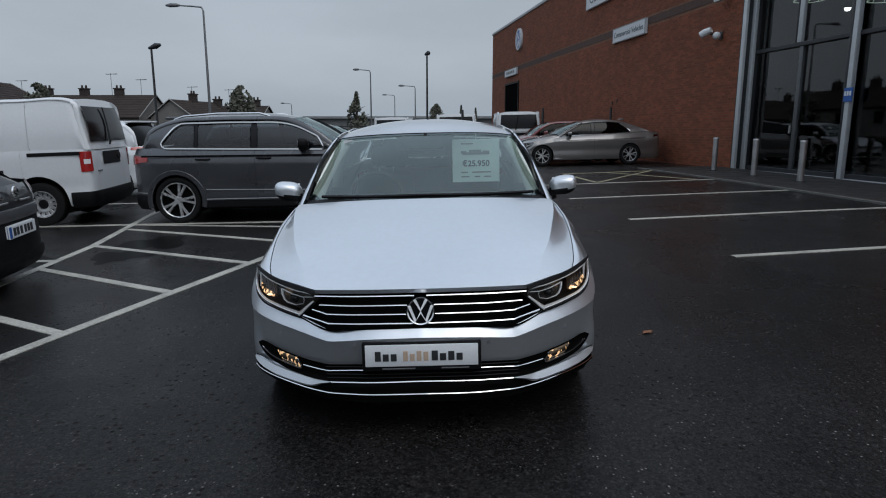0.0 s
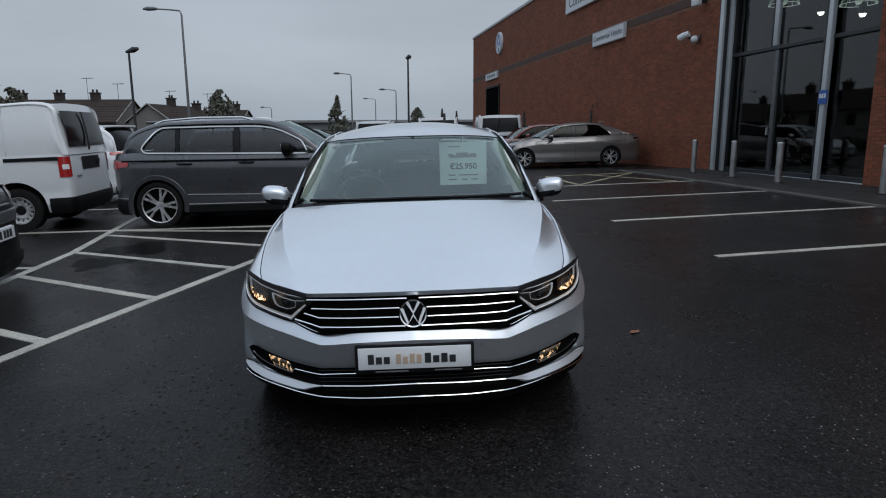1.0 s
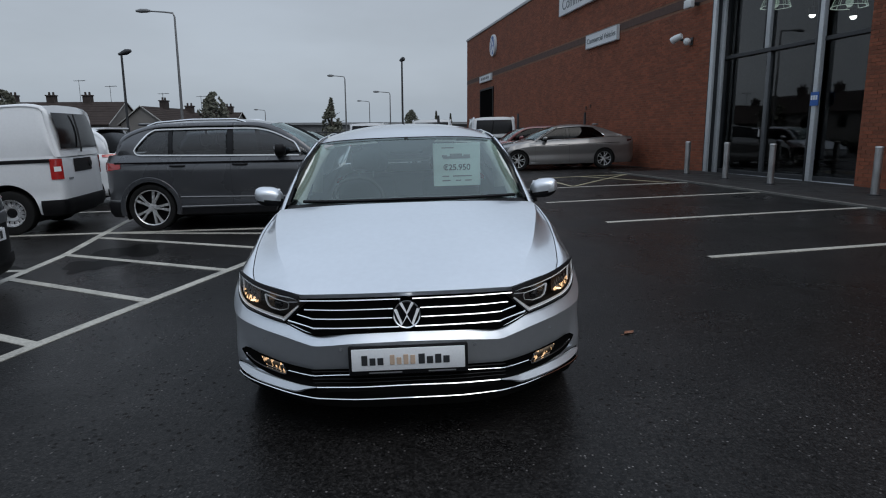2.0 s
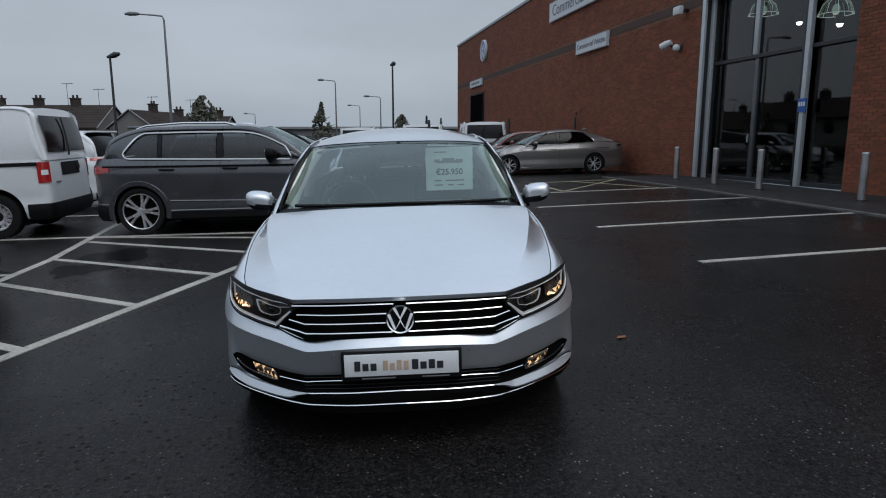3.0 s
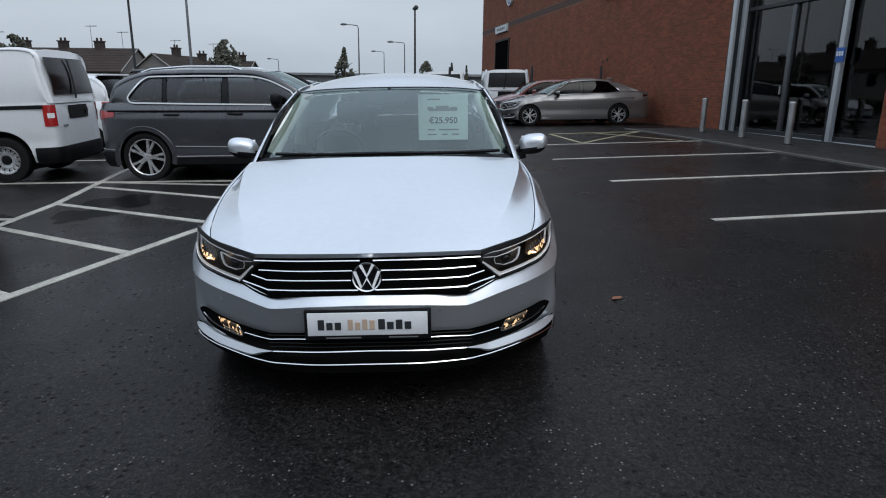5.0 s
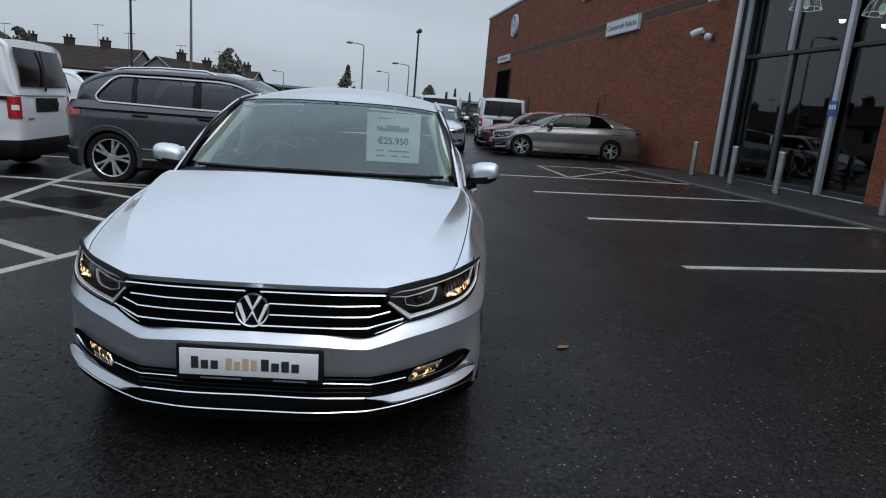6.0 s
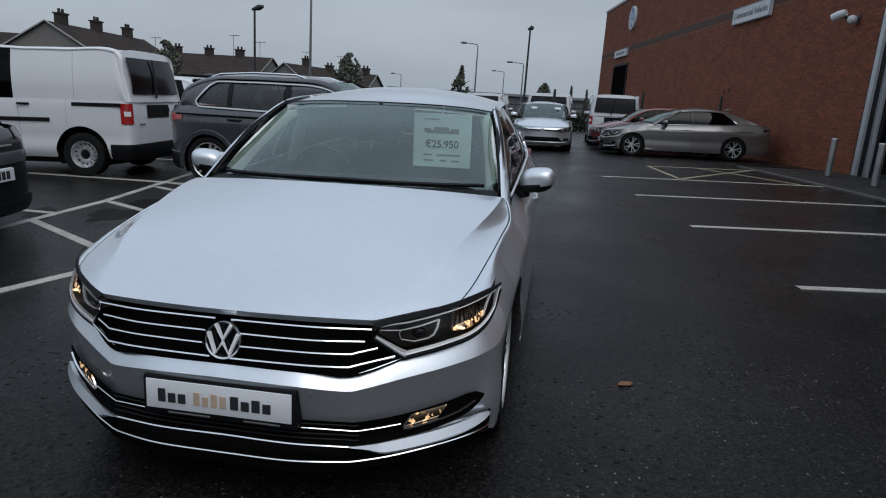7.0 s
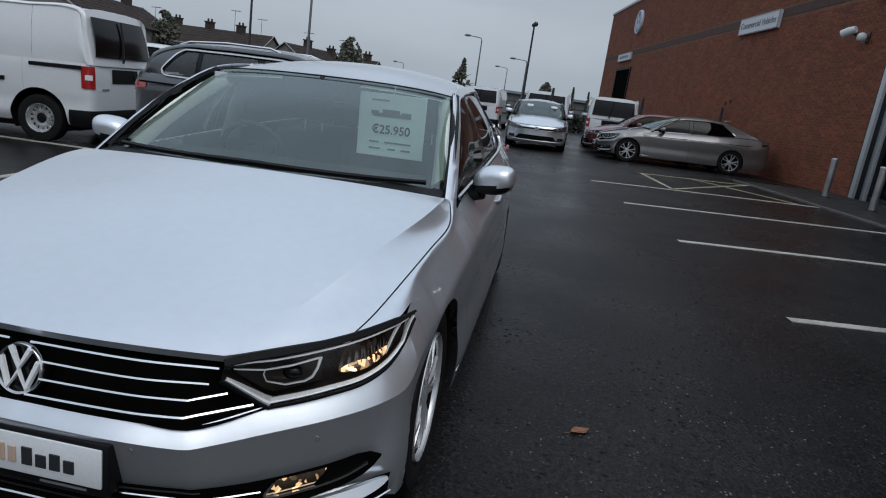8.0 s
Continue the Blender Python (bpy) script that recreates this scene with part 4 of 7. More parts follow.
        if spec.get("chrome"):
            g0, g1 = spec["chrome"]
            loop = [at(y, 0.0) for y in np.linspace(g0, g1, 30)]
            bm = bmesh.new(); ribbon(bm, [q + (s * 0.004, 0, -0.004) for q in loop], [(s, 0, 0.1)] * 30, 0.022, 0.01)
            if spec.get("tip"):
                loop = loop[:-1] + [at(spec["rear_edge"] + rake(t), t) for t in np.linspace(0.04, 0.42, 8)]
                bm.clear()
                ribbon(bm, [q + (s * 0.006, 0, 0) for q in loop], [(s, 0, 0.1)] * len(loop), [0.018] * 30 + [0.03] * (len(loop) - 30), 0.012)
            if spec.get("chrome_top"):
                hi = 0.86
                bm.clear()
                loop = [at(y, 0.0) for y in np.linspace(g0, g1 - 0.14, 26)] + [at(g1 + rake(t), t) for t in np.linspace(0.03, hi - 0.12, 9)] + [at(y, hi) for y in np.linspace(g1 + rake(hi) - 0.05, g0 + 0.06, 34)] + [at(g0 - 0.02, 0.3), at(g0 - 0.02, 0.02)]
                loop = spline([tuple(q) for q in loop], 120)[:, :3]
                ribbon(bm, [q + (s * 0.006, 0, 0) for q in loop], [(s, 0, 0.1)] * 120, 0.026, 0.014)
            part("window_trim", bm, M_CHROME, car, "chrome window trim", 40)


def mirror_pair(car, x, y, z, colour, size=1.0):
    for s in (-1, 1):
        mi = new("door_mirror"); mi.parent = car; mi.empty_display_size = 0.05
        mi.matrix_basis = Matrix.Translation((s * x, y, z)) @ Matrix.Rotation(radians(-8 * s), 4, "Z")
        bm = bmesh.new()
        bmesh.ops.create_uvsphere(bm, u_segments=28, v_segments=18, radius=1.0)
        for v in bm.verts:
            a = v.co.copy()
            f = lambda q, e_: math.copysign(abs(q) ** e_, q)
            v.co = Vector((f(a.x, 0.74) * 0.120 * size, max(-0.095, min(0.05, f(a.y, 0.8) * 0.10)) * size, f(a.z, 0.8) * 0.084 * size + 0.02 * a.x * s * size))
        low = bm.copy()
        dead = [f_ for f_ in bm.faces if f_.calc_center_median().z < -0.026 * size]
        bmesh.ops.delete(bm, geom=dead, context="FACES")
        part("cap", bm, colour, mi, "", 50)
        bmesh.ops.delete(low, geom=[f_ for f_ in low.faces if f_.calc_center_median().z > -0.022 * size], context="FACES")
        for v in low.verts:
            v.co *= 0.985
        part("lower_shell", low, M_BLACK, mi, "black lower shell", 50)
        bm = bmesh.new()
        tube(bm, [(-s * 0.06, 0.01, -0.055), (-s * 0.12, 0.02, -0.085), (-s * 0.20, 0.05, -0.085)], [0.045, 0.035, 0.045], 12)
        part("foot", bm, M_BLACK, mi, "black foot", 50)
        bm = bmesh.new()
        box(bm, -0.095 * size, 0.095 * size, 0.045 * size, 0.056 * size, -0.055 * size, 0.06 * size, 0.02)
        part("mirror_glass", bm, M_CHROME, mi, "mirror glass", 40)


def plate(car, m, w=0.26, h=0.056, seven=True):
    """A white number plate whose characters are plain bars."""
    pl = new("number_plate"); pl.parent = car; pl.matrix_basis = m; pl.empty_display_size = 0.05
    bm = bmesh.new(); box(bm, -w, w, -0.006, 0.006, -h, h, 0.004)
    part("plate_panel", bm, M_PLATE, pl, "white plate")
    for x in (-0.16, -0.10, -0.03, 0.05, 0.11, 0.17):
        bm = bmesh.new(); box(bm, x - 0.022, x + 0.022, -0.009, -0.006, -0.035, 0.035)
        part("plate_bar", bm, M_INK, pl, "dark bar")
    bm = bmesh.new(); box(bm, -w + 0.005, -w + 0.045, -0.009, -0.006, -h + 0.006, h - 0.006)
    part("blue_strip", bm, M_BLUE, pl, "blue strip")


def seat(car, x, y, z=0.0):
    st = new("front_seat"); st.parent = car; st.matrix_basis = pose(x, y, z); st.empty_display_size = 0.05
    bm = bmesh.new(); box(bm, -0.25, 0.25, -0.5, 0.05, 0.38, 0.52, 0.05)
    part("cushion", bm, M_SEAT, st, "", 60)
    bm = bmesh.new(); box(bm, -0.25, 0.25, -0.06, 0.08, 0.5, 1.04, 0.06)
    bmesh.ops.transform(bm, matrix=pose(0, 0.0, 0.5, -14) @ pose(0, 0, -0.5), verts=bm.verts)
    part("backrest", bm, M_SEAT, st, "", 60)
    bm = bmesh.new(); box(bm, -0.13, 0.13, 0.10, 0.20, 1.08, 1.27, 0.05)
    part("headrest", bm, M_SEAT, st, "", 60)
    bm = bmesh.new(); tube(bm, [(-0.06, 0.14, 1.0), (-0.06, 0.15, 1.1)], 0.008); tube(bm, [(0.06, 0.14, 1.0), (0.06, 0.15, 1.1)], 0.008)
    part("headrest_posts", bm, M_CHROME, st, "steel posts", 60)


# ---- the saloon ----
NOSE_PLAN = [(0.0, 0.063, 0.534, 0.03, 0.034), (0.25, 0.073, 0.529, 0.03, 0.036), (0.422, 0.119, 0.5145, 0.03, 0.0425), (0.468, 0.144, 0.5195, 0.031, 0.045), (0.59, 0.217, 0.551, 0.036, 0.057), (0.73, 0.311, 0.575, 0.040, 0.062),
          (0.835, 0.405, 0.605, 0.040, 0.075), (0.892, 0.49, 0.65, 0.050, 0.10), (0.907, 0.58, 0.742, 0.060, 0.125)]
FLANK_PLAN = [(0.923, 0.80, 0.796, 0.078, 0.112), (0.934, 1.10, 0.846, 0.067, 0.110),
          (0.947, 1.40, 0.892, 0.102, 0.125), (0.951, 1.9, 0.93, 0.125, 0.17), (0.956, 2.6, 0.955, 0.130, 0.18), (0.956, 3.2, 0.975, 0.131, 0.19), (0.946, 3.7, 0.99, 0.156, 0.22),
          (0.90, 4.15, 1.0, 0.15, 0.28), (0.845, 4.48, 1.0, 0.12, 0.22), (0.74, 4.66, 0.99, 0.07, 0.15), (0.5, 4.74, 0.99, 0.05, 0.12), (0.0, 4.77, 0.99, 0.04, 0.1)]
PLAN_S = NOSE_PLAN + FLANK_PLAN
FASCIA = spline([p[:2] + (p[2] - p[4],) for p in PLAN_S[:10]], 200)


# the gap between bonnet and wing, from the headlamp back to the windscreen
GAP_LINE = spline([(0.740, 0.378, 0.722), (0.771, 0.485, 0.752), (0.810, 0.74, 0.808), (0.832, 0.96, 0.841), (0.846, 1.155, 0.860), (0.842, 1.25, 0.880), (0.826, 1.325, 0.912), (0.806, 1.40, 0.930)], 44)


def nose(x):
    """How far back the front skin lies at the lateral place x."""
    return float(np.interp(abs(x), FASCIA[:, 0], FASCIA[:, 1]))


def nose_normal(x):
    s = (nose(abs(x) + 0.01) - nose(abs(x) - 0.01 if abs(x) > 0.01 else 0)) / 0.02
    return Vector((s * (1 if x > 0 else -1), -1, 0)).normalized()


def on_nose(x, z, out=0.0):
    n = nose_normal(x)
    crease = float(np.interp(abs(x), FASCIA[:, 0], FASCIA[:, 2]))
    return Vector((x, nose(x), z)) + n * (out - (undercut(crease - z, z) * n.y * n.y * min(1.0, (n.y * n.y - 0.25) / 0.2) if n.y < -0.5 else 0.0))


SAL = dict(
    screen_base=[(0, 1.225, 0.975), (0.30, 1.25, 0.972), (0.58, 1.335, 0.962), (0.770, 1.465, 0.940)],
    screen_top=[(0, 2.05, 1.352), (0.3, 2.065, 1.348), (0.52, 2.11, 1.336), (0.650, 2.175, 1.318)],
    roof_edge=[(0.652, 2.18, 1.322), (0.645, 2.6, 1.358), (0.635, 3.0, 1.362), (0.60, 3.45, 1.318), (0.565, 3.72, 1.262)],
    roof_spine=[(2.05, 1.355), (2.45, 1.425), (2.9, 1.445), (3.4, 1.400), (3.72, 1.330)],
    rear_base=[(0, 4.36, 1.06), (0.4, 4.33, 1.05), (0.70, 4.22, 1.03)],
    arch_wide=(0.060, 0.050, 0.06, 0.07),
    arch_thick=0.010,
    arch=[(0.816, 1.40, 0.900), (0.768, 1.68, 1.083), (0.718, 1.95, 1.225), (0.670, 2.19, 1.318), (0.652, 2.6, 1.350), (0.642, 3.0, 1.358), (0.612, 3.45, 1.312), (0.606, 3.75, 1.235), (0.68, 4.1, 1.10), (0.74, 4.3, 1.03)],
    belt=[(0.822, 1.45, 0.92), (0.832, 2.0, 0.945), (0.836, 2.6, 0.965), (0.83, 3.2, 0.985), (0.79, 3.7, 1.0), (0.75, 4.1, 1.01)],
    panes=[(1.52, 2.44, "glass"), (2.45, 2.55, "pillar"), (2.56, 3.74, "glass"), (3.741, 4.26, "panel")],
    chrome=(1.5, 3.70), rear_edge=3.74, lean=0.42, tip=True)


def headlamp(car, s, lit):
    """A wedge-shaped lamp: pointed inner end, sharp lower corner, swept outer tip."""
    tip_in, corner = (0.493, 0.170, 0.650), (0.582, 0.243, 0.558)
    seg1 = spline([tip_in, corner], 8)
    seg2 = spline([corner, (0.66, 0.282, 0.573), (0.72, 0.320, 0.586), (0.785, 0.375, 0.600), (0.832, 0.436, 0.628), (0.857, 0.510, 0.670), (0.869, 0.582, 0.726)], 20)
    lower = np.vstack([seg1, seg2[1:]])
    up1 = spline([(0.496, 0.182, 0.680), (0.545, 0.217, 0.689), (0.592, 0.250, 0.694)], 8)
    up2 = spline([(0.592, 0.250, 0.694), (0.66, 0.302, 0.702), (0.74, 0.377, 0.713), (0.80, 0.453, 0.723), (0.843, 0.520, 0.731), (0.869, 0.586, 0.736)], 20)
    upper = np.vstack([up1, up2[1:]])
    n = len(lower)
    S = np.array((s, 1, 1))
    hl = new("headlamp"); hl.parent = car; hl.empty_display_size = 0.05
    rows = loft(lower, upper, 9, 0.010, (0.4, -1, 0.1))
    bm = bmesh.new(); grid_faces(bm, [q * S for q in rows])
    g = face_out(part("lens", bm, M_LENS, hl, "clear lens", 60), (0, 1.5, 0.6)); g.visible_shadow = False
    bm = bmesh.new()
    fade = (1 - 0.88 * np.linspace(0, 1, n) ** 3)[:, None]
    deep = [q + np.array((-0.03, 0.085, 0.0)) * fade for q in rows]
    grid_faces(bm, [q * S for q in deep])
    grid_faces(bm, [lower[:, :3] * S, deep[0] * S]); grid_faces(bm, [upper[:, :3] * S, deep[-1] * S])
    grid_faces(bm, [np.array([r_[0] for r_ in rows]) * S, np.array([r_[0] for r_ in deep]) * S])
    part("housing", bm, M_LAMPCASE, hl, "dark brown-grey housing", 40)

    def surf(a, b, depth):
        k = a * (n - 1)
        lo = np.array([np.interp(k, np.arange(n), lower[:, c]) for c in range(3)])
        hi = np.array([np.interp(k, np.arange(n), upper[:, c]) for c in range(3)])
        return (lo + (hi - lo) * b + np.array((-0.3, 0.9, 0)) * depth) * S

    A = 7 / (n - 1)                      # where the lower corner lies along the lamp
    face = (s * 0.4, -1, 0.3)

    def strip(name, pts, width, thick, label, mat=M_OUTLINE, facing=face):
        bm = bmesh.new()
        ribbon(bm, [Vector(q) for q in pts], [facing] * len(pts), width, thick)
        part(name, bm, mat, hl, label, 30)

    # the wide bright wedge at the inner end, the strip along the foot, and the swept outer end
    strip("outline_strip", [surf(A * t, 0.10 - 0.02 * t, 0.004) for t in np.linspace(0.08, 1.02, 8)], [0.011 + 0.015 * t for t in np.linspace(0, 1, 8)], 0.006, "bright inner wedge", facing=(s * 0.25, -0.75, 0.8))
    strip("outline_strip", [surf(a, 0.085, 0.004) for a in np.linspace(A + 0.005, 0.86, 26)], list(np.linspace(0.017, 0.011, 26)), 0.006, "bright lower strip", facing=(s * 0.4, -0.9, 0.6))
    strip("outline_strip", [surf(0.86 + 0.12 * t, 0.085 + 0.62 * t, 0.005) for t in np.linspace(0, 1, 12)], list(np.linspace(0.011, 0.006, 12)), 0.006, "bright swept end strip", facing=(s * 0.9, -1, 0.1))
    strip("outline_strip", [surf(0.745 + 0.125 * t, 0.26 + 0.56 * t, 0.020) for t in np.linspace(0, 1, 12)], list(np.linspace(0.006, 0.009, 12)), 0.006, "thin inner end strip", facing=(s * 0.9, -1, 0.1))
    strip("outline_strip", [surf(a, 0.90, 0.004) for a in np.linspace(0.05, 0.93, 28)], [0.0055] * 28, 0.004, "thin bright upper line")
    # the bracket round the dipped beam: upper edge, then down and back under it
    run = [surf(a, b, 0.020) for a, b in ((0.05, 0.56), (0.12, 0.60), (0.22, 0.64), (0.34, 0.68), (0.455, 0.72))]
    strip("light_guide", run, [0.003, 0.004, 0.004, 0.005, 0.006], 0.006, "bright upper edge of the light guide")
    run = [surf(0.460, 0.74, 0.018), surf(0.445, 0.52, 0.019), surf(0.425, 0.36, 0.021), surf(0.395, 0.295, 0.023), surf(0.32, 0.29, 0.027), surf(0.235, 0.36, 0.030)]
    strip("light_guide", run, [0.009, 0.008, 0.007, 0.005, 0.004, 0.003], 0.008, "bright bracket-shaped light guide")
    run = [surf(0.225, 0.62, 0.030), surf(0.215, 0.50, 0.030), surf(0.235, 0.37, 0.030)]
    strip("light_guide", run, 0.003, 0.005, "thin inner edge of the light guide")
    bm = bmesh.new()
    grid_faces(bm, [np.array([surf(a, b, 0.052 - 0.012 * math.sin(math.pi * (a - 0.06) / 0.40)) for a in np.linspace(0.06, 0.46, 12)]) for b in np.linspace(0.14, 0.84, 5)])
    part("inner_bezel", bm, M_BEZEL, hl, "grey-brown inner bezel", 50)
    bm = bmesh.new()
    c_ = Vector(surf(0.335, 0.48, 0.036))
    lathe(bm, [(0.0, -0.010), (0.016, -0.007), (0.026, 0.0), (0.030, 0.012)], sides=20, m=Matrix.Translation(c_) @ Matrix.Rotation(radians(90), 4, "Z") @ Matrix.Diagonal((1, 1, 0.72, 1)))
    part("projector_lens", bm, M_GLOSSBLACK, hl, "dark round projector lens", 60)
    # main reflector: a fluted bowl with a lit lens at its foot
    bm = bmesh.new()
    rows2 = []
    for b in np.linspace(0.30, 0.86, 8):
        rows2.append(np.array([surf(a + 0.05 * (b - 0.3), b, 0.022 + 0.040 * math.sin(math.pi * (a - 0.50) / 0.30) * math.sin(math.pi * (b - 0.15) / 0.75) + 0.0035 * math.cos(a * 190)) for a in np.linspace(0.52, 0.765, 42)]))
    grid_faces(bm, rows2)
    part("reflector", bm, M_REFL2 if lit else M_REFL, hl, "fluted mirrored reflector bowl", 50)
    bm = bmesh.new()
    rows2 = []
    for b in np.linspace(0, 1, 6):
        half_ = math.sin(math.pi * (0.16 + 0.68 * b))
        rows2.append(np.array([surf(0.655 + (u - 0.5) * 0.275 * half_ + 0.01, 0.225 + 0.22 * b, 0.020 - 0.010 * math.sin(math.pi * u)) for u in np.linspace(0, 1, 16)]))
    grid_faces(bm, rows2)
    part("lit_lens", bm, M_LITREFL if lit else M_REFL, hl, "lower lens, lit warm" if lit else "unlit lower lens", 50)
    bm = bmesh.new()
    bmesh.ops.create_uvsphere(bm, u_segments=14, v_segments=8, radius=0.009, matrix=Matrix.Translation(surf(0.585, 0.33, 0.008)) @ Matrix.Diagonal((1.7, 0.6, 0.55, 1)))
    part("bulb", bm, M_BULB if lit else M_LENSGREY, hl, "warm lit bulb" if lit else "unlit bulb", 60)
    strip("seal", [Vector(upper[k, :3] * S) + Vector((0, -0.003, 0.007)) for k in range(n)], [0.020] * (n - 4) + [0.016, 0.013, 0.010, 0.008], 0.004, "black upper seal", M_BLACK, (s * 0.4, -1, 0.5))
    strip("seal", [Vector(lower[k, :3] * S) + Vector((0, -0.003, -0.004)) for k in range(n)], 0.010, 0.004, "black lower seal", M_BLACK, (s * 0.4, -1, -0.2))


def strip_on_nose(bm, pts, width, thick, out):
    """A strip that follows the front skin through (x, z) places given for one side; it is mirrored to the other."""
    q = spline([(p[0], 0.0, p[1]) for p in pts], 30)
    full = np.vstack([q[:0:-1] * (-1, 1, 1), q]) if pts[0][0] == 0 else None
    runs = [full] if full is not None else [q, q * (-1, 1, 1)]
    for run in runs:
        ribbon(bm, [on_nose(p[0], p[2], out) for p in run], [nose_normal(p[0]) + Vector((0, 0, 0.8)) for p in run], width, thick)


def band_on_nose(bm, lower, upper, out, rows=5):
    lo, hi = spline([(p[0], 0.0, p[1]) for p in lower], 30), spline([(p[0], 0.0, p[1]) for p in upper], 30)
    lo, hi = np.vstack([lo[:0:-1] * (-1, 1, 1), lo]), np.vstack([hi[:0:-1] * (-1, 1, 1), hi])
    grid = []
    for t in np.linspace(0, 1, rows):
        grid.append(np.array([on_nose(*(a + (b - a) * t)[[0, 2]], out) for a, b in zip(lo, hi)]))
    grid_faces(bm, grid)


def saloon(m, colour, label, hero=False):
    car = thing("saloon_car", m, label, "car", "parked cars")
    arches = [(0.872, 0.325, 0.352), (3.660, 0.325, 0.352)]
    b = Body(PLAN_S, 0.19, arches, 300, tuck=0.03, nose=True)
    i_b, i_w, i_d1, i_d2 = b.index(0.62), b.index(1.42), b.index(2.50), b.index(3.40)
    part("front_bumper", cut_arches(b.whole_front(i_b), arches, 0.19), colour, car, "", 15)

    def shut(y):
        """The edge of the wing along the bonnet gap."""
        return np.array([np.interp(y, GAP_LINE[:, 1], GAP_LINE[:, c]) for c in range(3)]) + np.array((0.0045, 0, -0.001))

    for s in (1, -1):
        c0 = b.column(i_b)[-1]
        tri = spline([(0.746, 0.385, 0.726), (0.785, 0.430, 0.731), (0.832, 0.515, 0.738), tuple(c0)], 12)
        bm = b.panel(i_b, i_w, 1, 0.0005, inner=shut)
        grid_faces(bm, [np.array([q[:3] + (shut(q[1]) - q[:3]) * k / 5 + np.array((0.0, 0.0, 0.010)) * math.sin(math.pi * k / 5) * j / 11 for k in range(6)]) for j, q in enumerate(tri)])
        bmesh.ops.remove_doubles(bm, verts=bm.verts, dist=0.002)
        if s < 0:
            flip(bm)
        part("front_wing", bm, colour, car, "", 40)
        part("front_door", b.panel(i_w, i_d1, s), colour, car, "", 40)
        part("rear_door", b.panel(i_d1, i_d2, s), colour, car, "", 40)
    part("rear_quarter", cut_arches(b.whole_rear(i_d2), arches, 0.19), colour, car, "", 40)
    liners(car, arches, 0.55, 0.90)
    bm = bmesh.new()
    box(bm, -0.80, 0.80, 1.22, 3.30, 0.17, 0.75, 0.02); box(bm, -0.52, 0.52, 0.22, 4.4, 0.17, 0.50, 0.02); box(bm, -0.45, 0.45, 3.3, 4.5, 0.5, 0.9, 0.02)
    part("underbody", bm, M_BLACK, car, "black underbody")
    # bonnet: a raised middle between two creases, and flanks that drop to the gaps
    mid_line = spline([(0, 0.128, 0.712), (0, 0.45, 0.806), (0, 0.85, 0.908), (0, 1.205, 0.982)], 44)
    ridge = spline([(0.49, 0.190, 0.701), (0.545, 0.272, 0.736), (0.608, 0.43, 0.787), (0.66, 0.57, 0.830), (0.708, 0.76, 0.868), (0.770, 1.05, 0.912), (0.795, 1.23, 0.936), (0.800, 1.335, 0.944)], 44)
    rows = []
    for k in range(44):
        u = np.linspace(0, 1, 22)[:, None]
        c_, r_, g_ = mid_line[k], ridge[k], GAP_LINE[k]
        inner = np.hstack([c_[0] + (r_[0] - c_[0]) * u, c_[1] + (r_[1] - c_[1]) * u**2, c_[2] + (r_[2] - c_[2]) * u ** (1.8 + 0.4 * k / 43)])
        v = np.linspace(0, 1, 12)[1:, None]
        outer = np.hstack([r_[0] + (g_[0] - r_[0]) * v, r_[1] + (g_[1] - r_[1]) * v ** (1 + 0.25 * (1 - k / 43)), r_[2] + (g_[2] - r_[2]) * (1 - (1 - v) ** (2.1 - 0.8 * k / 43))])
        rows.append(both(np.vstack([inner, outer])))
    lip = rows[0] + (0, 0.012, -0.022)
    bm = bmesh.new(); grid_faces(bm, [lip] + rows)
    part("bonnet", bm, colour, car, "", 9)
    bm = bmesh.new(); grid_faces(bm, [q + (0, 0.0, -0.05) for q in rows[3:-1:4]])
    part("bonnet_inner", bm, M_BLACK, car, "black inner panel")
    # boot deck
    bm = bmesh.new()
    r0 = both(spline([(0, 4.36, 1.06), (0.4, 4.33, 1.052), (0.74, 4.2, 1.02)], 12)); r1 = both(spline([(0, 4.74, 1.0), (0.4, 4.71, 0.995), (0.77, 4.5, 0.995)], 12))
    grid_faces(bm, loft(r0, r1, 6, 0.02, (0, 0, 1)))
    part("boot_lid", bm, colour, car, "", 50)
    cabin(car, dict(SAL, trim=M_TRIM, pane=M_SIDEGLASS, seal=0.040, turn=1.0, arch_wide=(0.070, 0.056, 0.06, 0.07)) if hero else dict(SAL, trim=M_DASH, pane=M_NIGHT), colour)
    # cowl with wipers
    bm = bmesh.new()
    c0, c1 = both(spline([(0, 1.19, 0.962), (0.3, 1.21, 0.96), (0.56, 1.265, 0.95), (0.78, 1.33, 0.925)], 14)), both(spline(SAL["screen_base"], 14)) + (0, 0.03, 0.012)
    grid_faces(bm, [c0, c1])
    part("cowl", bm, M_BLACK, car, "black cowl below the windscreen")
    for x0, x1 in ((-0.66, 0.02), (0.02, 0.70)):
        bm = bmesh.new()
        pts = [(x, 1.235 + 0.36 * abs(x) ** 2.2 + 0.02, 0.993 - 0.02 * abs(x)) for x in np.linspace(x0, x1, 8)]
        ribbon(bm, pts, (0, -0.5, 0.8), 0.018, 0.012)
        part("wiper", bm, M_BLACK, car, "black wiper blade")
    for s in (1, -1):
        headlamp(car, s, hero)
    # grille
    gl0 = both(spline([(0, 0.086, 0.540), (0.3, 0.098, 0.537), (0.434, 0.135, 0.519), (0.59, 0.24, 0.557)], 20)) + (0, 0.016, 0); gl1 = both(spline([(0, 0.135, 0.705), (0.3, 0.15, 0.703), (0.495, 0.21, 0.694), (0.53, 0.235, 0.69)], 20)) + (0, 0.012, 0)
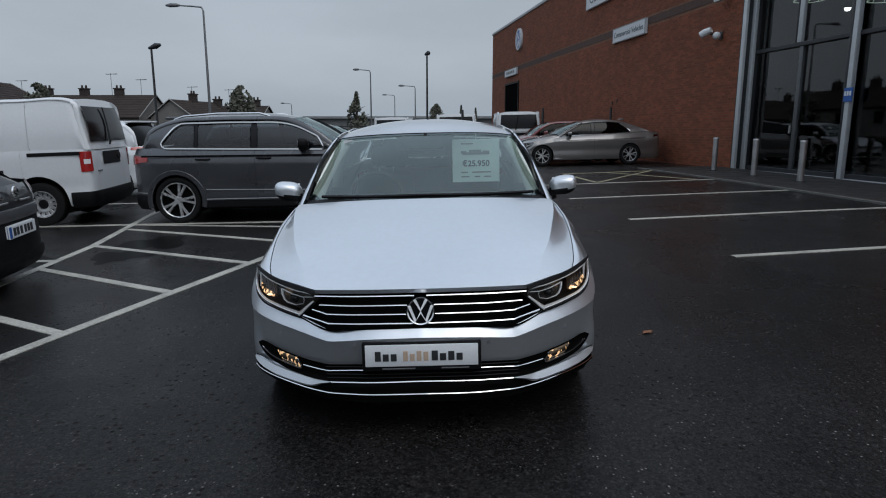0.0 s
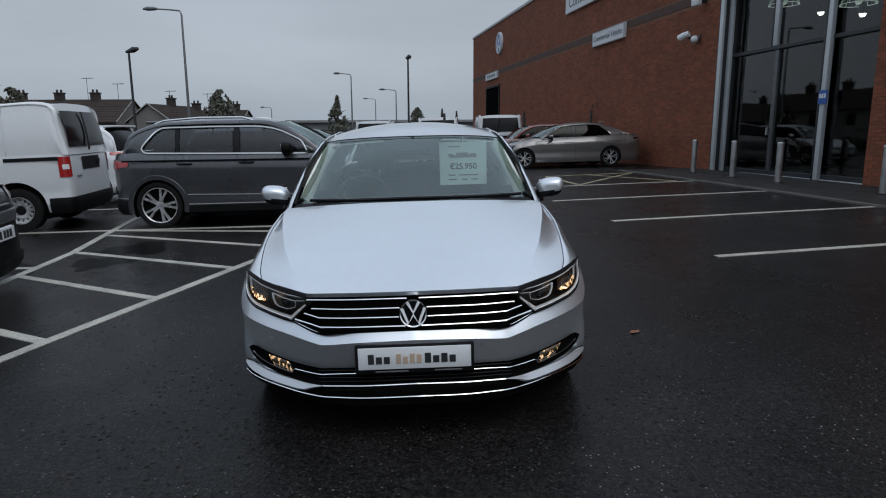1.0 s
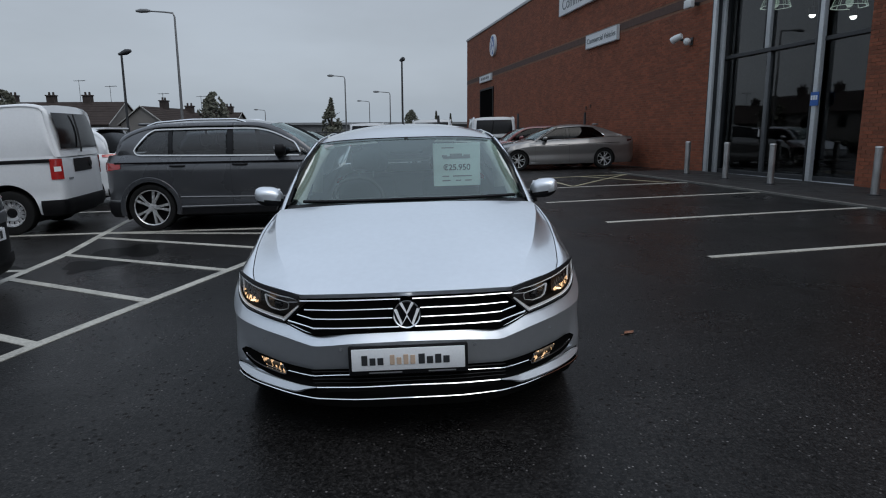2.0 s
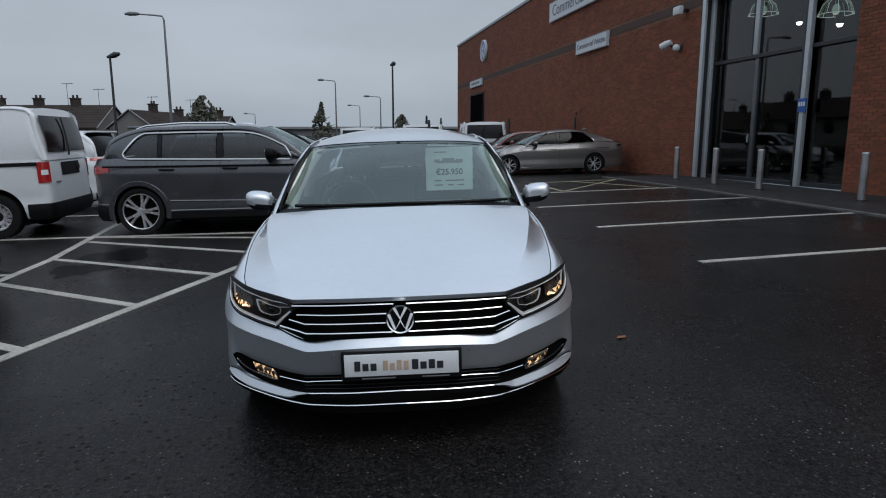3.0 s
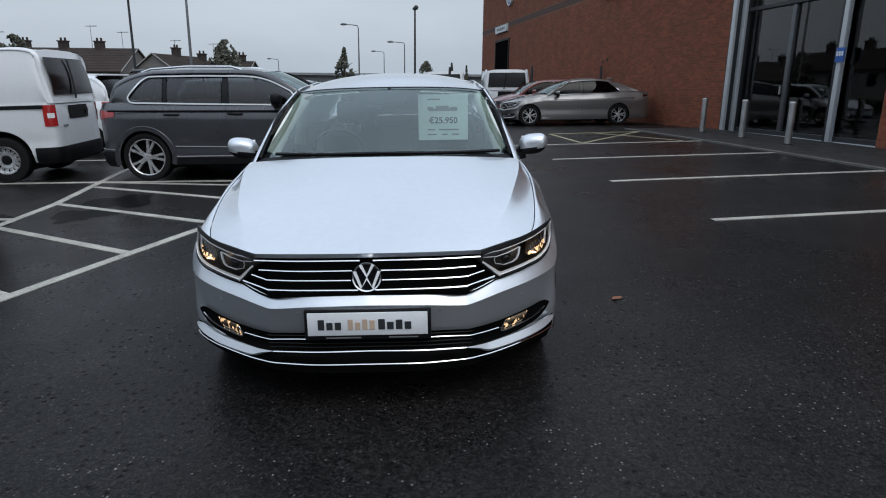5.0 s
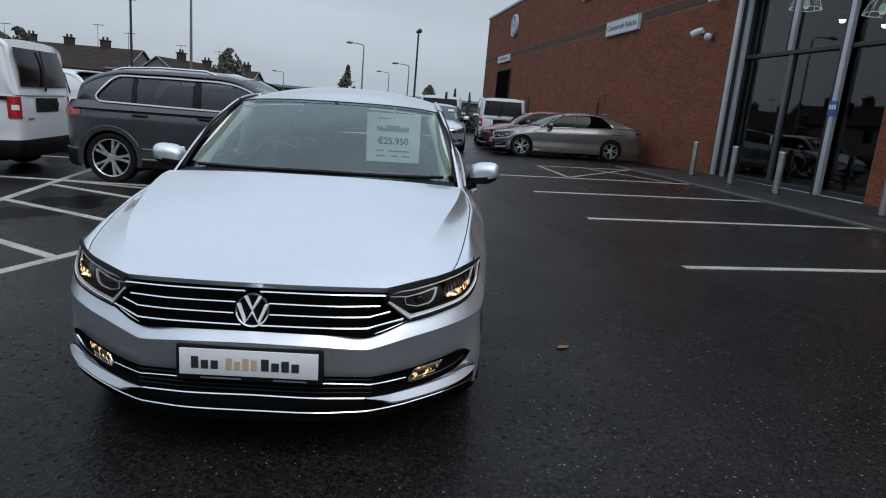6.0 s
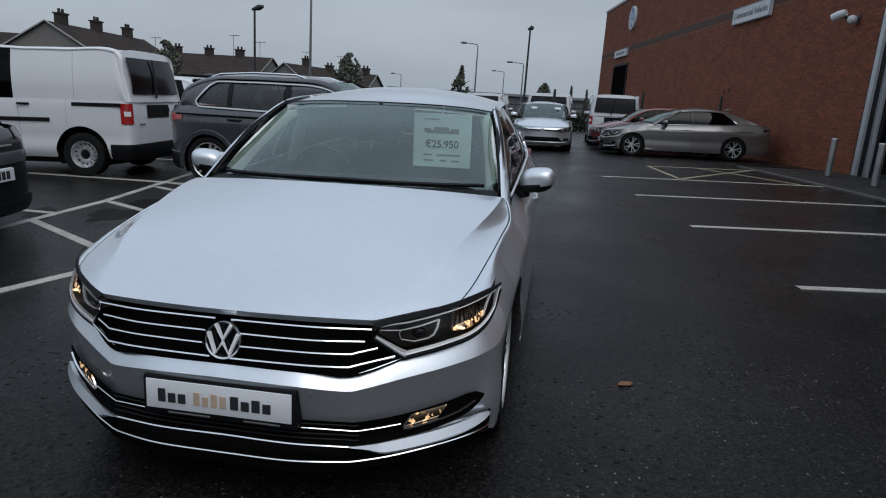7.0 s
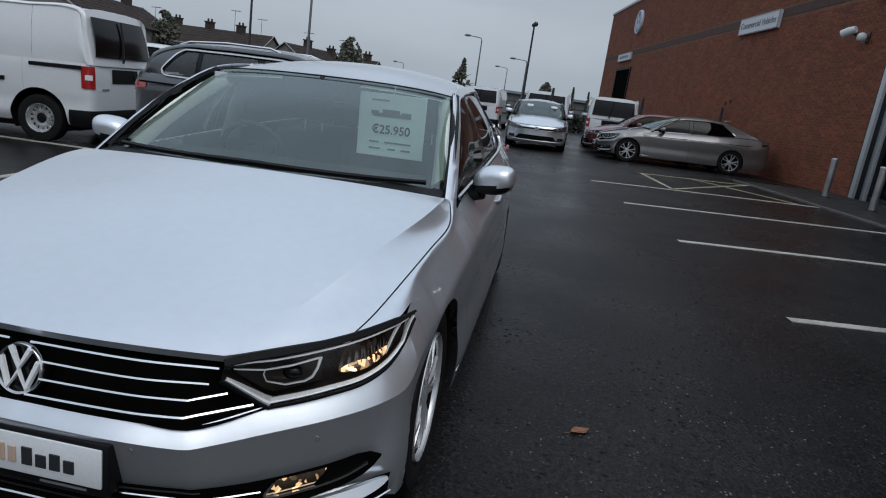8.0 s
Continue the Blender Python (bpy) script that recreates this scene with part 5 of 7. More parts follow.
    bm = bmesh.new(); grid_faces(bm, [q + (0, 0.035, 0) for q in loft(gl0, gl1, 5)])
    grid_faces(bm, [gl0 + (0, -0.01, -0.004), gl0 + (0, 0.035, 0)]); grid_faces(bm, [gl1, gl1 + (0, 0.035, 0)])
    grille = part("grille", bm, M_INTAKE, car, "black grille with chrome bars", 40)
    for x0, pts, wd in ((0.028, [(0, 0.112, 0.679), (0.3, 0.120, 0.679), (0.488, 0.160, 0.674)], 0.0065), (0.062, [(0, 0.101, 0.638), (0.3, 0.110, 0.637), (0.468, 0.150, 0.634)], 0.006),
                        (0.066, [(0, 0.086, 0.599), (0.3, 0.097, 0.599), (0.43, 0.122, 0.597), (0.505, 0.168, 0.607)], 0.006), (0.036, [(0, 0.075, 0.559), (0.3, 0.086, 0.559), (0.425, 0.108, 0.557), (0.555, 0.200, 0.570)], 0.0065)):
        q = np.vstack([spline(pts[:3], 20), spline(pts[2:], 6)[1:]]) if len(pts) > 3 else spline(pts, 24)
        q = np.vstack([[np.interp(x0, q[:, 0], q[:, c]) for c in range(3)], q[q[:, 0] > x0 + 0.01][:, :3]]) + (0, 0.015, -0.003)
        for s in (1, -1):
            bm = bmesh.new(); ribbon(bm, list(q * (s, 1, 1)), (0, -1, 0.75), wd, 0.012)
            part("bar", bm, M_CHROME, grille, "chrome bar", 50)
    # round badge
    bd = new("round_badge"); bd.parent = car; bd.matrix_basis = pose(0, 0.116, 0.609, -12); bd.empty_display_size = 0.03
    bm = bmesh.new(); lathe(bm, [(0.0, 0.004), (0.058, 0.004), (0.060, 0.02), (0.058, 0.05)], sides=40, m=Matrix.Rotation(radians(90), 4, "Z"))
    part("disc", bm, M_GLOSSBLACK, bd, "dark disc", 40)
    bm = bmesh.new(); lathe(bm, [(0.0545, 0.006), (0.056, -0.008), (0.062, -0.010), (0.0675, -0.003), (0.066, 0.008), (0.060, 0.02)], sides=48, m=Matrix.Rotation(radians(90), 4, "Z"))
    part("ring", bm, M_CHROME, bd, "chrome ring", 60)
    for run in (((-0.027, 0.053), (0.0, 0.004), (0.027, 0.053)), ((-0.052, 0.024), (-0.024, -0.046), (0.0, -0.004), (0.024, -0.046), (0.052, 0.024))):
        bm = bmesh.new(); ribbon(bm, [(q[0], -0.003, q[1]) for q in run], (0, -1, 0), 0.015, 0.009)
        part("stroke", bm, M_OUTLINE, bd, "bright chrome stroke")
    # lower intake, its strips and the bright blade
    bm = bmesh.new()
    # this band lies proud of the skin; its near-black paints the recess shade
    band_on_nose(bm, [(0, 0.288), (0.3, 0.284), (0.48, 0.268), (0.62, 0.270), (0.75, 0.292), (0.82, 0.325), (0.845, 0.365)], [(0, 0.374), (0.3, 0.366), (0.47, 0.352), (0.60, 0.356), (0.74, 0.378), (0.81, 0.392), (0.845, 0.372)], 0.013, 9)
    intake = part("lower_intake", bm, M_INTAKE, car, "black lower air intake", 40)
    for zz in (0.300, 0.318, 0.356):
        bm = bmesh.new(); strip_on_nose(bm, [(0, zz), (0.3, zz - 0.005), (0.46, zz - 0.018)], 0.005, 0.003, 0.013)
        part("intake_slat", bm, M_BLACK, intake, "black slat", 40)
    bm = bmesh.new(); strip_on_nose(bm, [(0, 0.340), (0.3, 0.333), (0.47, 0.316), (0.585, 0.318)], 0.0045, 0.004, 0.014)
    part("intake_strip", bm, M_CHROME, intake, "thin chrome strip", 40)
    bm = bmesh.new(); band_on_nose(bm, [(0, 0.19), (0.3, 0.188), (0.5, 0.185), (0.7, 0.20), (0.86, 0.225)], [(0, 0.292), (0.3, 0.286), (0.5, 0.262), (0.7, 0.272), (0.868, 0.30)], 0.006)
    part("lower_valance", bm, M_INTAKE, car, "black lower valance", 40)
    q = spline([(0.425, 0.0, 0.272, 0.004), (0.48, 0.0, 0.260, 0.020), (0.53, 0.0, 0.250, 0.042), (0.66, 0.0, 0.255, 0.047), (0.79, 0.0, 0.270, 0.044), (0.838, 0.0, 0.282, 0.032), (0.858, 0.0, 0.290, 0.012)], 34)
    for s in (1, -1):
        bm = bmesh.new()
        qq = q * (s, 1, 1, 1) if s > 0 else (q * (s, 1, 1, 1))[::-1]
        ribbon(bm, [on_nose(p[0], 0.24, 0.004) + Vector((0, 0, p[2] - 0.24)) for p in qq], [nose_normal(p[0]) + Vector((0, 0, 0.55)) for p in qq], [float(p[3]) for p in qq], 0.013)
        part("blade", bm, colour, car, "silver lower blade", 20)
    bm = bmesh.new(); strip_on_nose(bm, [(0, 0.279), (0.3, 0.275), (0.44, 0.268)], 0.006, 0.004, 0.010)
    part("blade_strip", bm, M_CHROME, car, "thin chrome line between the blades", 40)
    bm = bmesh.new(); strip_on_nose(bm, [(0, 0.228), (0.3, 0.224), (0.52, 0.213), (0.7, 0.222), (0.83, 0.232), (0.868, 0.242)], 0.0055, 0.005, 0.006)
    part("lip_strip", bm, M_CHROME, car, "thin chrome lip strip", 40)
    for s in (1, -1):
        fog = new("fog_lamp"); fog.parent = car; fog.empty_display_size = 0.03
        bm = bmesh.new()
        lo, hi = spline([(0.592, 0, 0.305), (0.70, 0, 0.322)], 8), spline([(0.618, 0, 0.350), (0.728, 0, 0.366)], 8)
        grid_faces(bm, [np.array([on_nose(*(a + (c - a) * t)[[0, 2]], 0.016 + 0.006 * math.sin(math.pi * t)) for a, c in zip(lo, hi)]) for t in np.linspace(0, 1, 4)])
        if s < 0: flip(bm)
        part("reflector", bm, M_FOGREFL if hero else M_REFL, fog, "warm lit reflector", 50)
        bm = bmesh.new()
        run = spline([(0.612, 0, 0.345), (0.592, 0, 0.305), (0.66, 0, 0.308), (0.76, 0, 0.330), (0.815, 0, 0.358)], 24)
        ribbon(bm, [on_nose(p[0], p[2], 0.017) for p in run], [nose_normal(p[0]) for p in run], 0.009, 0.006)
        if s < 0: flip(bm)
        part("surround", bm, M_CHROME, fog, "chrome surround", 50)
        for x, z in ((0.307, 0.462), (0.70, 0.455)):
            bm = bmesh.new()
            p_ = on_nose(x, z, 0.001)
            lathe(bm, [(0.0, -0.001), (0.0085, -0.001), (0.009, 0.003)], sides=14, m=Matrix.Translation((p_.x * s, p_.y, p_.z)) @ Matrix.Rotation(radians(90), 4, "Z"))
            part("parking_sensor", bm, M_SENSOR, car, "small round parking sensor", 40)
    if hero:
        pl = new("dealer_plate"); pl.parent = car; pl.matrix_basis = pose(0.0, 0.071, 0.4135, -3); pl.empty_display_size = 0.03
        pl["label"] = "white dealer plate in a black holder"
        bm = bmesh.new(); box(bm, -0.272, 0.272, -0.012, 0.05, -0.070, 0.068, 0.008)
        part("holder", bm, M_BLACK, pl, "black plate holder", 40)
        bm = bmesh.new(); box(bm, -0.257, 0.257, -0.018, -0.011, -0.046, 0.056, 0.003)
        part("plate_panel", bm, M_PLATE, pl, "white plate", 40)
        for x0, x1, mat, hs in ((-0.212, -0.104, M_INK, (0.047, 0.034, 0.034)), (-0.084, 0.040, M_TAN, (0.047, 0.034, 0.047, 0.043)), (0.046, 0.196, M_INK, (0.047, 0.034, 0.043, 0.034))):
            for k, h in enumerate(hs):
                w_ = (x1 - x0) / len(hs)
                bm = bmesh.new(); box(bm, x0 + w_ * k, x0 + w_ * (k + 1) - 0.009, -0.0215, -0.0175, -0.020, -0.020 + h, 0.004)
                part("wording_bar", bm, mat, pl, "dark bar" if mat is M_INK else "tan bar")
        for x0, x1 in ((-0.18, -0.03), (0.09, 0.215)):
            bm = bmesh.new(); box(bm, x0, x1, -0.0145, -0.0115, -0.060, -0.055)
            part("small_wording_bar", bm, M_FLASH, pl, "thin grey bar")
    else:
        plate(car, pose(0, 0.030, 0.424, -3))
    mirror_pair(car, 0.955, 1.735, 0.985, colour, 0.80)
    for s in (1, -1):
        for x, y in ((0.897, 0.872), (0.924, 3.660)):
            wheel(car, s * x, y, 0.325, rim_part=0.69)
        for y in (2.30, 3.22):
            bm = bmesh.new(); tube(bm, [(s * 0.922, y - 0.1, 0.80), (s * 0.951, y - 0.06, 0.802), (s * 0.951, y + 0.07, 0.806), (s * 0.922, y + 0.11, 0.808)], 0.010, 8)
            part("door_handle", bm, colour, car, "", 60)
        bm = bmesh.new(); ribbon(bm, [(s * (0.929 + 0.004 * y), y, 0.245) for y in np.linspace(1.26, 3.26, 12)], (s, 0, 0.2), 0.016, 0.006)
        part("sill_strip", bm, M_CHROME, car, "chrome sill strip", 40)
        if not hero:
            # shade of the shoulder fold, painted as a thin black strip
            bm = bmesh.new(); ribbon(bm, [(s * (0.920 + 0.022 * math.sin(math.pi * (y - 0.9) / 3.4)), y, 0.765 + 0.014 * y) for y in np.linspace(1.25, 4.15, 24)], (s, 0, 0.1), 0.014, 0.008)
            part("shoulder_shade_line", bm, M_GLOSSBLACK, car, "black strip painting the shade of the shoulder fold", 40)
        bm = bmesh.new()
        grid_faces(bm, [np.array([(s * (0.80 + 0.05 * t - 0.02), 4.55 - 0.16 * t, z) for t in np.linspace(0, 1, 6)]) + (0, 0.045, 0) for z in (0.80, 0.86, 0.92)])
        part("tail_lamp", bm, M_REDLENS if hero else M_SMOKED, car, "red tail lamp" if hero else "smoked red tail lamp", 40)
    bm = bmesh.new(); box(bm, -0.035, 0.035, 3.55, 3.75, 1.39, 1.44, 0.015)
    part("aerial_fin", bm, colour, car, "", 40)
    # cabin fittings
    bm = bmesh.new(); box(bm, -0.70, 0.70, 1.50, 2.0, 0.72, 0.93, 0.06); box(bm, -0.66, 0.66, 1.34, 1.6, 0.80, 0.93, 0.04)
    part("dashboard", bm, M_DASH, car, "dark dashboard", 60)
    seat(car, -0.37, 2.75, -0.03); seat(car, 0.37, 2.75, -0.03)
    bm = bmesh.new(); box(bm, -0.62, 0.62, 3.25, 3.45, 0.45, 1.0, 0.06); box(bm, -0.45, -0.2, 3.36, 3.46, 1.0, 1.16, 0.04); box(bm, 0.2, 0.45, 3.36, 3.46, 1.0, 1.16, 0.04)
    part("rear_bench", bm, M_SEAT, car, "dark rear bench", 60)
    bm = bmesh.new()
    ring = [(-0.37 + 0.185 * math.cos(a), 2.07 - 0.06 * math.sin(a), 0.90 + 0.175 * math.sin(a)) for a in np.linspace(0, math.tau, 29)]
    tube(bm, ring, 0.014, 8, cap=False); tube(bm, [(-0.55, 2.07, 0.9), (-0.37, 2.05, 0.89), (-0.19, 2.07, 0.9)], 0.02, 8); tube(bm, [(-0.37, 2.05, 0.89), (-0.37, 2.1, 0.74)], 0.02, 8)
    part("steering_wheel", bm, M_DASH, car, "black steering wheel", 60)
    if hero:
        for s in (1, -1):
            bm = bmesh.new(); ribbon(bm, [(s * 0.745, 2.50, 0.92), (s * 0.715, 2.51, 1.12), (s * 0.655, 2.53, 1.29), (s * 0.60, 2.54, 1.345)], [(-s, -0.6, 0)] * 4, [0.13, 0.10, 0.09, 0.10], 0.012)
            part("inner_pillar", bm, M_TRIM, car, "pale inner door pillar", 50)
    bm = bmesh.new(); box(bm, -0.12, 0.12, 2.02, 2.05, 1.235, 1.30, 0.012); tube(bm, [(0, 2.02, 1.30), (0, 2.03, 1.35)], 0.012)
    part("inner_mirror", bm, M_DASH, car, "black inner mirror", 40)
    bm = bmesh.new()
    r0 = both(spline([(0, 2.02, 1.345), (0.22, 2.03, 1.343)], 6)); r1 = both(spline([(0, 1.87, 1.268), (0.10, 1.875, 1.270), (0.15, 1.92, 1.292)], 6))
    grid_faces(bm, [r0 + (0, 0.01, -0.012), r1 + (0, 0.01, -0.012)])
    part("sensor_shade", bm, M_BLACK, car, "dark shaded patch by the inner mirror")
    if hero:
        bm = bmesh.new(); box(bm, -0.60, -0.53, 2.052, 2.055, 1.285, 1.315, 0.001)
        part("tax_disc", bm, M_SIGN, car, "small pale windscreen label")
        card = thing("price_card", m @ pose(0.370, 2.065, 1.142, 0, 0, 0), "pale green price card behind the windscreen", "price card")
        bm = bmesh.new(); box(bm, -0.175, 0.175, -0.002, 0.002, -0.158, 0.158, 0.0015)
        part("sheet", bm, M_CARD, card)
        lettering("price", "€25.950", 0.060, M_INK, card, pose(0.0, -0.004, -0.022, 90), "dark price figures", 0.0006, 0.0009)
        bm = bmesh.new()
        for a in ((-0.10, 0.10, 0.045, 0.062), (-0.05, 0.04, 0.062, 0.08), (0.05, 0.10, 0.062, 0.072), (-0.11, -0.07, 0.055, 0.072)):
            box(bm, a[0], a[1], -0.004, -0.0025, a[2], a[3])
        part("printed_picture", bm, M_STEEL, card, "small grey printed picture")
        bm = bmesh.new()
        for a in ((-0.11, -0.06, -0.085), (-0.03, 0.11, -0.085), (-0.11, -0.05, -0.118), (-0.01, 0.03, -0.118), (0.06, 0.11, -0.118), (-0.11, -0.02, 0.125)):
            box(bm, a[0], a[1], -0.004, -0.0025, a[2] - 0.004, a[2] + 0.004)
        part("printed_bars", bm, M_FLASH, card, "small printed bars")
        bm = bmesh.new(); tube(bm, [(0, 0, 0.155), (0.0, 0.02, 0.20)], 0.003, 6)
        part("hanger", bm, M_WHITE, card, "thin hanger")
    return car


# ---- hatchbacks, sport utility cars and vans ----
def tall_car(m, colour, label, name="hatchback", L=4.26, W=0.90, H=1.46, bonnet=0.95, belt=0.93, R=0.315, front=0.86, wheelbase=2.63, rails=False, panel_van=False, chrome=False, cladding=False, style="alloy", tail=0.12, twin=True, nose_z=0.70, stripe=False, tailgate_plate=None, screen_rake=0.78, tail_h=0.24, fast=0.54, dlo=2.75, lens=None, front_plate=True):
    car = thing(name, m, label, "van" if panel_van else "car", "parked cars")
    f, w = bonnet, W
    hood0, hood1 = nose_z, belt + 0.03
    plan = [(0.0, 0.03, hood0, 0.05, 0.12), (0.3 * w / 0.9, 0.05, hood0, 0.05, 0.12), (0.6 * w / 0.9, 0.17, hood0 + 0.01, 0.05, 0.13), (w - 0.09, 0.36, hood0 + 0.02, 0.06, 0.14), (w - 0.025, 0.62, hood0 + 0.07, 0.09, 0.2), (w - 0.005, f, belt - 0.03, 0.09, 0.22),
            (w, f + 0.5, belt, 0.07, 0.22), (w, L * 0.6, belt + 0.02, 0.07, 0.22), (w - 0.01, L - 0.75, belt + 0.05, 0.08, 0.24), (w - 0.07, L - 0.36, belt + 0.07, 0.08, 0.24), (w - 0.22, L - 0.12, belt + 0.06, 0.06, 0.2), (0.45, L - 0.035, belt + 0.05, 0.05, 0.18), (0.0, L, belt + 0.05, 0.05, 0.18)]
    if panel_van:
        plan = plan[:6] + [(w, f + 0.5, belt, 0.012, 0.2), (w, L * 0.6, belt + 0.02, 0.012, 0.2), (w, L - 0.55, belt + 0.02, 0.012, 0.2), (w - 0.015, L - 0.16, belt + 0.02, 0.012, 0.2), (w - 0.07, L - 0.02, belt + 0.02, 0.012, 0.2), (0.5, L + 0.005, belt + 0.02, 0.03, 0.2), (0.0, L + 0.01, belt + 0.02, 0.03, 0.2)]
    arches = [(y, R + 0.02, R + 0.075) if panel_van else (y, R, R + (0.055 if cladding else 0.035)) for y in (front, front + wheelbase)]
    sill = 0.20 + max(0, R - 0.32) + (0.07 if panel_van else 0.0)
    b = Body(plan, sill, arches, 130)
    i1, i2 = b.index(f + 0.28), b.index(min(L - 1.3, f + 1.35))
    i3 = b.index(L - 0.95)
    part("front_body", cut_arches(b.whole_front(i1), arches, sill), colour, car, "", 40)
    for s in (1, -1):
        part("front_door", b.panel(i1, i2, s), colour, car, "", 40)
        part("rear_door" if not panel_van else "load_side", b.panel(i2, i3, s), colour, car, "", 40)
    part("rear_body", cut_arches(b.whole_rear(i3), arches, sill), colour, car, "", 40)
    liners(car, arches, 0.5, w - 0.03)
    # the last, lowest box is added to keep light from under the car
    bm = bmesh.new(); box(bm, -w + 0.10, w - 0.10, front + R + 0.08, front + wheelbase - R - 0.08, sill - 0.02, belt - 0.1, 0.02); box(bm, -0.48, 0.48, 0.3, L - 0.15, sill - 0.02, 0.6, 0.02); box(bm, -w + 0.3, w - 0.3, 0.7, L - 0.35, 0.165, 0.4, 0.03)
    if panel_van:
        # further low boxes added to block light and darken the ground below
        box(bm, -w + 0.14, w - 0.14, front + R + 0.1, front + wheelbase - R - 0.1, 0.19, 0.4, 0.03); box(bm, -w + 0.3, w - 0.3, front + wheelbase, L - 0.06, 0.21, 0.4, 0.03)
    part("underbody", bm, M_BLACK, car, "black underbody")
    # bonnet
    bm = bmesh.new()
    F0 = both(spline([(0, 0.06, hood0), (0.3 * w / 0.9, 0.08, hood0), (0.6 * w / 0.9, 0.2, hood0 + 0.01), (w - 0.14, 0.39, hood0 + 0.025)], 12)); B0 = both(spline([(0, f, hood1), (0.4, f + 0.05, hood1 - 0.01), (w - 0.1, f + 0.22, belt - 0.03)], 12))
    grid_faces(bm, loft(F0, B0, 12, 0.05, (0, 0, 1)))
    part("bonnet", bm, colour, car, "", 50)
    ysc = f + screen_rake if not panel_van else f + 0.72
    yr = L - fast if not panel_van else L - 0.16
    ew = w - 0.24 if not panel_van else w - 0.10
    ez = H - 0.09 if not panel_van else H - 0.07
    spec = dict(
        screen_base=[(0, f + 0.02, hood1), (0.4, f + 0.08, hood1 - 0.01), (w - 0.16, f + 0.26, belt)],
        screen_top=[(0, ysc, H - 0.08), (0.35, ysc + 0.02, H - 0.085), (ew - 0.01, ysc + 0.1, ez - 0.04)],
        roof_edge=[(ew, ysc + 0.1, ez - 0.035), (ew + 0.01, ysc + 0.6, ez), (ew + 0.005, (ysc + yr) / 2 + 0.3, ez + 0.005), (ew - 0.02, yr, ez - 0.02)],
        roof_spine=[(ysc, H - 0.075), (ysc + 0.5, H - 0.01), ((ysc + yr) / 2 + 0.2, H), (yr, H - 0.03)],
        rear_base=[(0, L - tail + 0.02, belt + tail_h - 0.16), (0.4, L - tail + 0.01, belt + tail_h - 0.16), (w - 0.21, L - tail - 0.13, belt + tail_h - 0.17)],
        arch=[(w - 0.085, f + 0.14, belt - 0.01), (w - 0.15, (f + ysc) / 2 + 0.1, (belt + H) / 2 - 0.01), (ew + 0.02, ysc + 0.1, ez - 0.02), (ew + 0.025, ysc + 0.7, ez + 0.012), (ew + 0.02, (ysc + yr) / 2 + 0.35, ez + 0.014), (ew, yr - 0.12, ez - 0.005), (ew + 0.05, (yr + L - tail) / 2 - (0.02 if chrome else 0.06), (belt + H) / 2 + (0.03 if chrome else 0.05)), (w - 0.165, L - tail - 0.20, belt + 0.04)],
        arch_wide=(0.10, 0.07, 0.07, 0.08), belt=[(w - 0.075, f + 0.2, belt - 0.005), (w - 0.07, f + 0.8, belt + 0.01), (w - 0.07, L * 0.62, belt + 0.03), (w - 0.085, L - 0.75, belt + 0.055), (w - 0.145, L - 0.34, belt + 0.06)],
        panes=[(f + (0.24 if chrome else 0.42), f + 1.30, "glass"), (f + 1.31, f + 1.40, "pillar"), (f + 1.41, f + 2.18, "glass"), (f + 2.19, f + 2.24, "pillar"), (f + 2.25, min(L - 0.36, f + dlo), "glass"), (min(L - 0.359, f + dlo + 0.001), L - tail - 0.22, "panel")],
        chrome=(f + 0.35, min(L - 0.36, f + dlo)) if chrome else None, chrome_top=chrome, rear_edge=min(L - 0.36, f + dlo), lean=0.34 if chrome else 0.2)
    if chrome:
        spec["pane"] = M_PRIVACY
    if panel_van:
        spec["arch"] = [(w - 0.07, f + 0.12, belt - 0.01), (w - 0.11, (f + ysc) / 2 + 0.08, (belt + H) / 2), (ew + 0.01, ysc + 0.1, ez - 0.01), (ew + 0.012, ysc + 0.8, ez + 0.008), (ew + 0.01, (ysc + yr) / 2 + 0.3, ez + 0.01), (ew, yr, ez - 0.005), (ew + 0.02, yr + 0.06, (belt + H) / 2), (w - 0.07, L - 0.03, belt)]
        spec["panes"] = [(f + 0.4, f + 1.28, "glass"), (f + 1.281, f + 2.2, "panel"), (f + 2.204, L - 0.03, "panel")]
        spec["rear_base"] = [(0, L + 0.0, belt + 0.02), (0.4, L - 0.01, belt + 0.02), (w - 0.09, L - 0.03, belt + 0.02)]
        spec["arch_wide"] = (0.09, 0.05, 0.05, 0.10)
        spec["belt"] = [(w - 0.03, f + 0.2, belt - 0.01), (w - 0.013, f + 0.8, belt + 0.0), (w - 0.013, L * 0.62, belt + 0.015), (w - 0.015, L - 0.4, belt + 0.02), (w - 0.045, L - 0.06, belt + 0.02)]
    cabin(car, spec, colour)
    if panel_van:
        # painted rear doors with dark windows
        rows = loft(both(spline([(0, L + 0.01, belt), (0.5, L + 0.005, belt), (w - 0.08, L - 0.02, belt)], 10)), both(spline([(0, yr + 0.02, H - 0.03), (0.5, yr + 0.015, H - 0.04), (ew - 0.0, yr + 0.0, ez - 0.02)], 10)), 8, 0.03, (0, 1, 0))
        bm = bmesh.new(); grid_faces(bm, [q + (0, 0.012, 0) for q in rows])
        part("tailgate", bm, colour, car, "", 50)
        ylo, yhi = L + 0.012, yr + 0.075
        bm = bmesh.new()
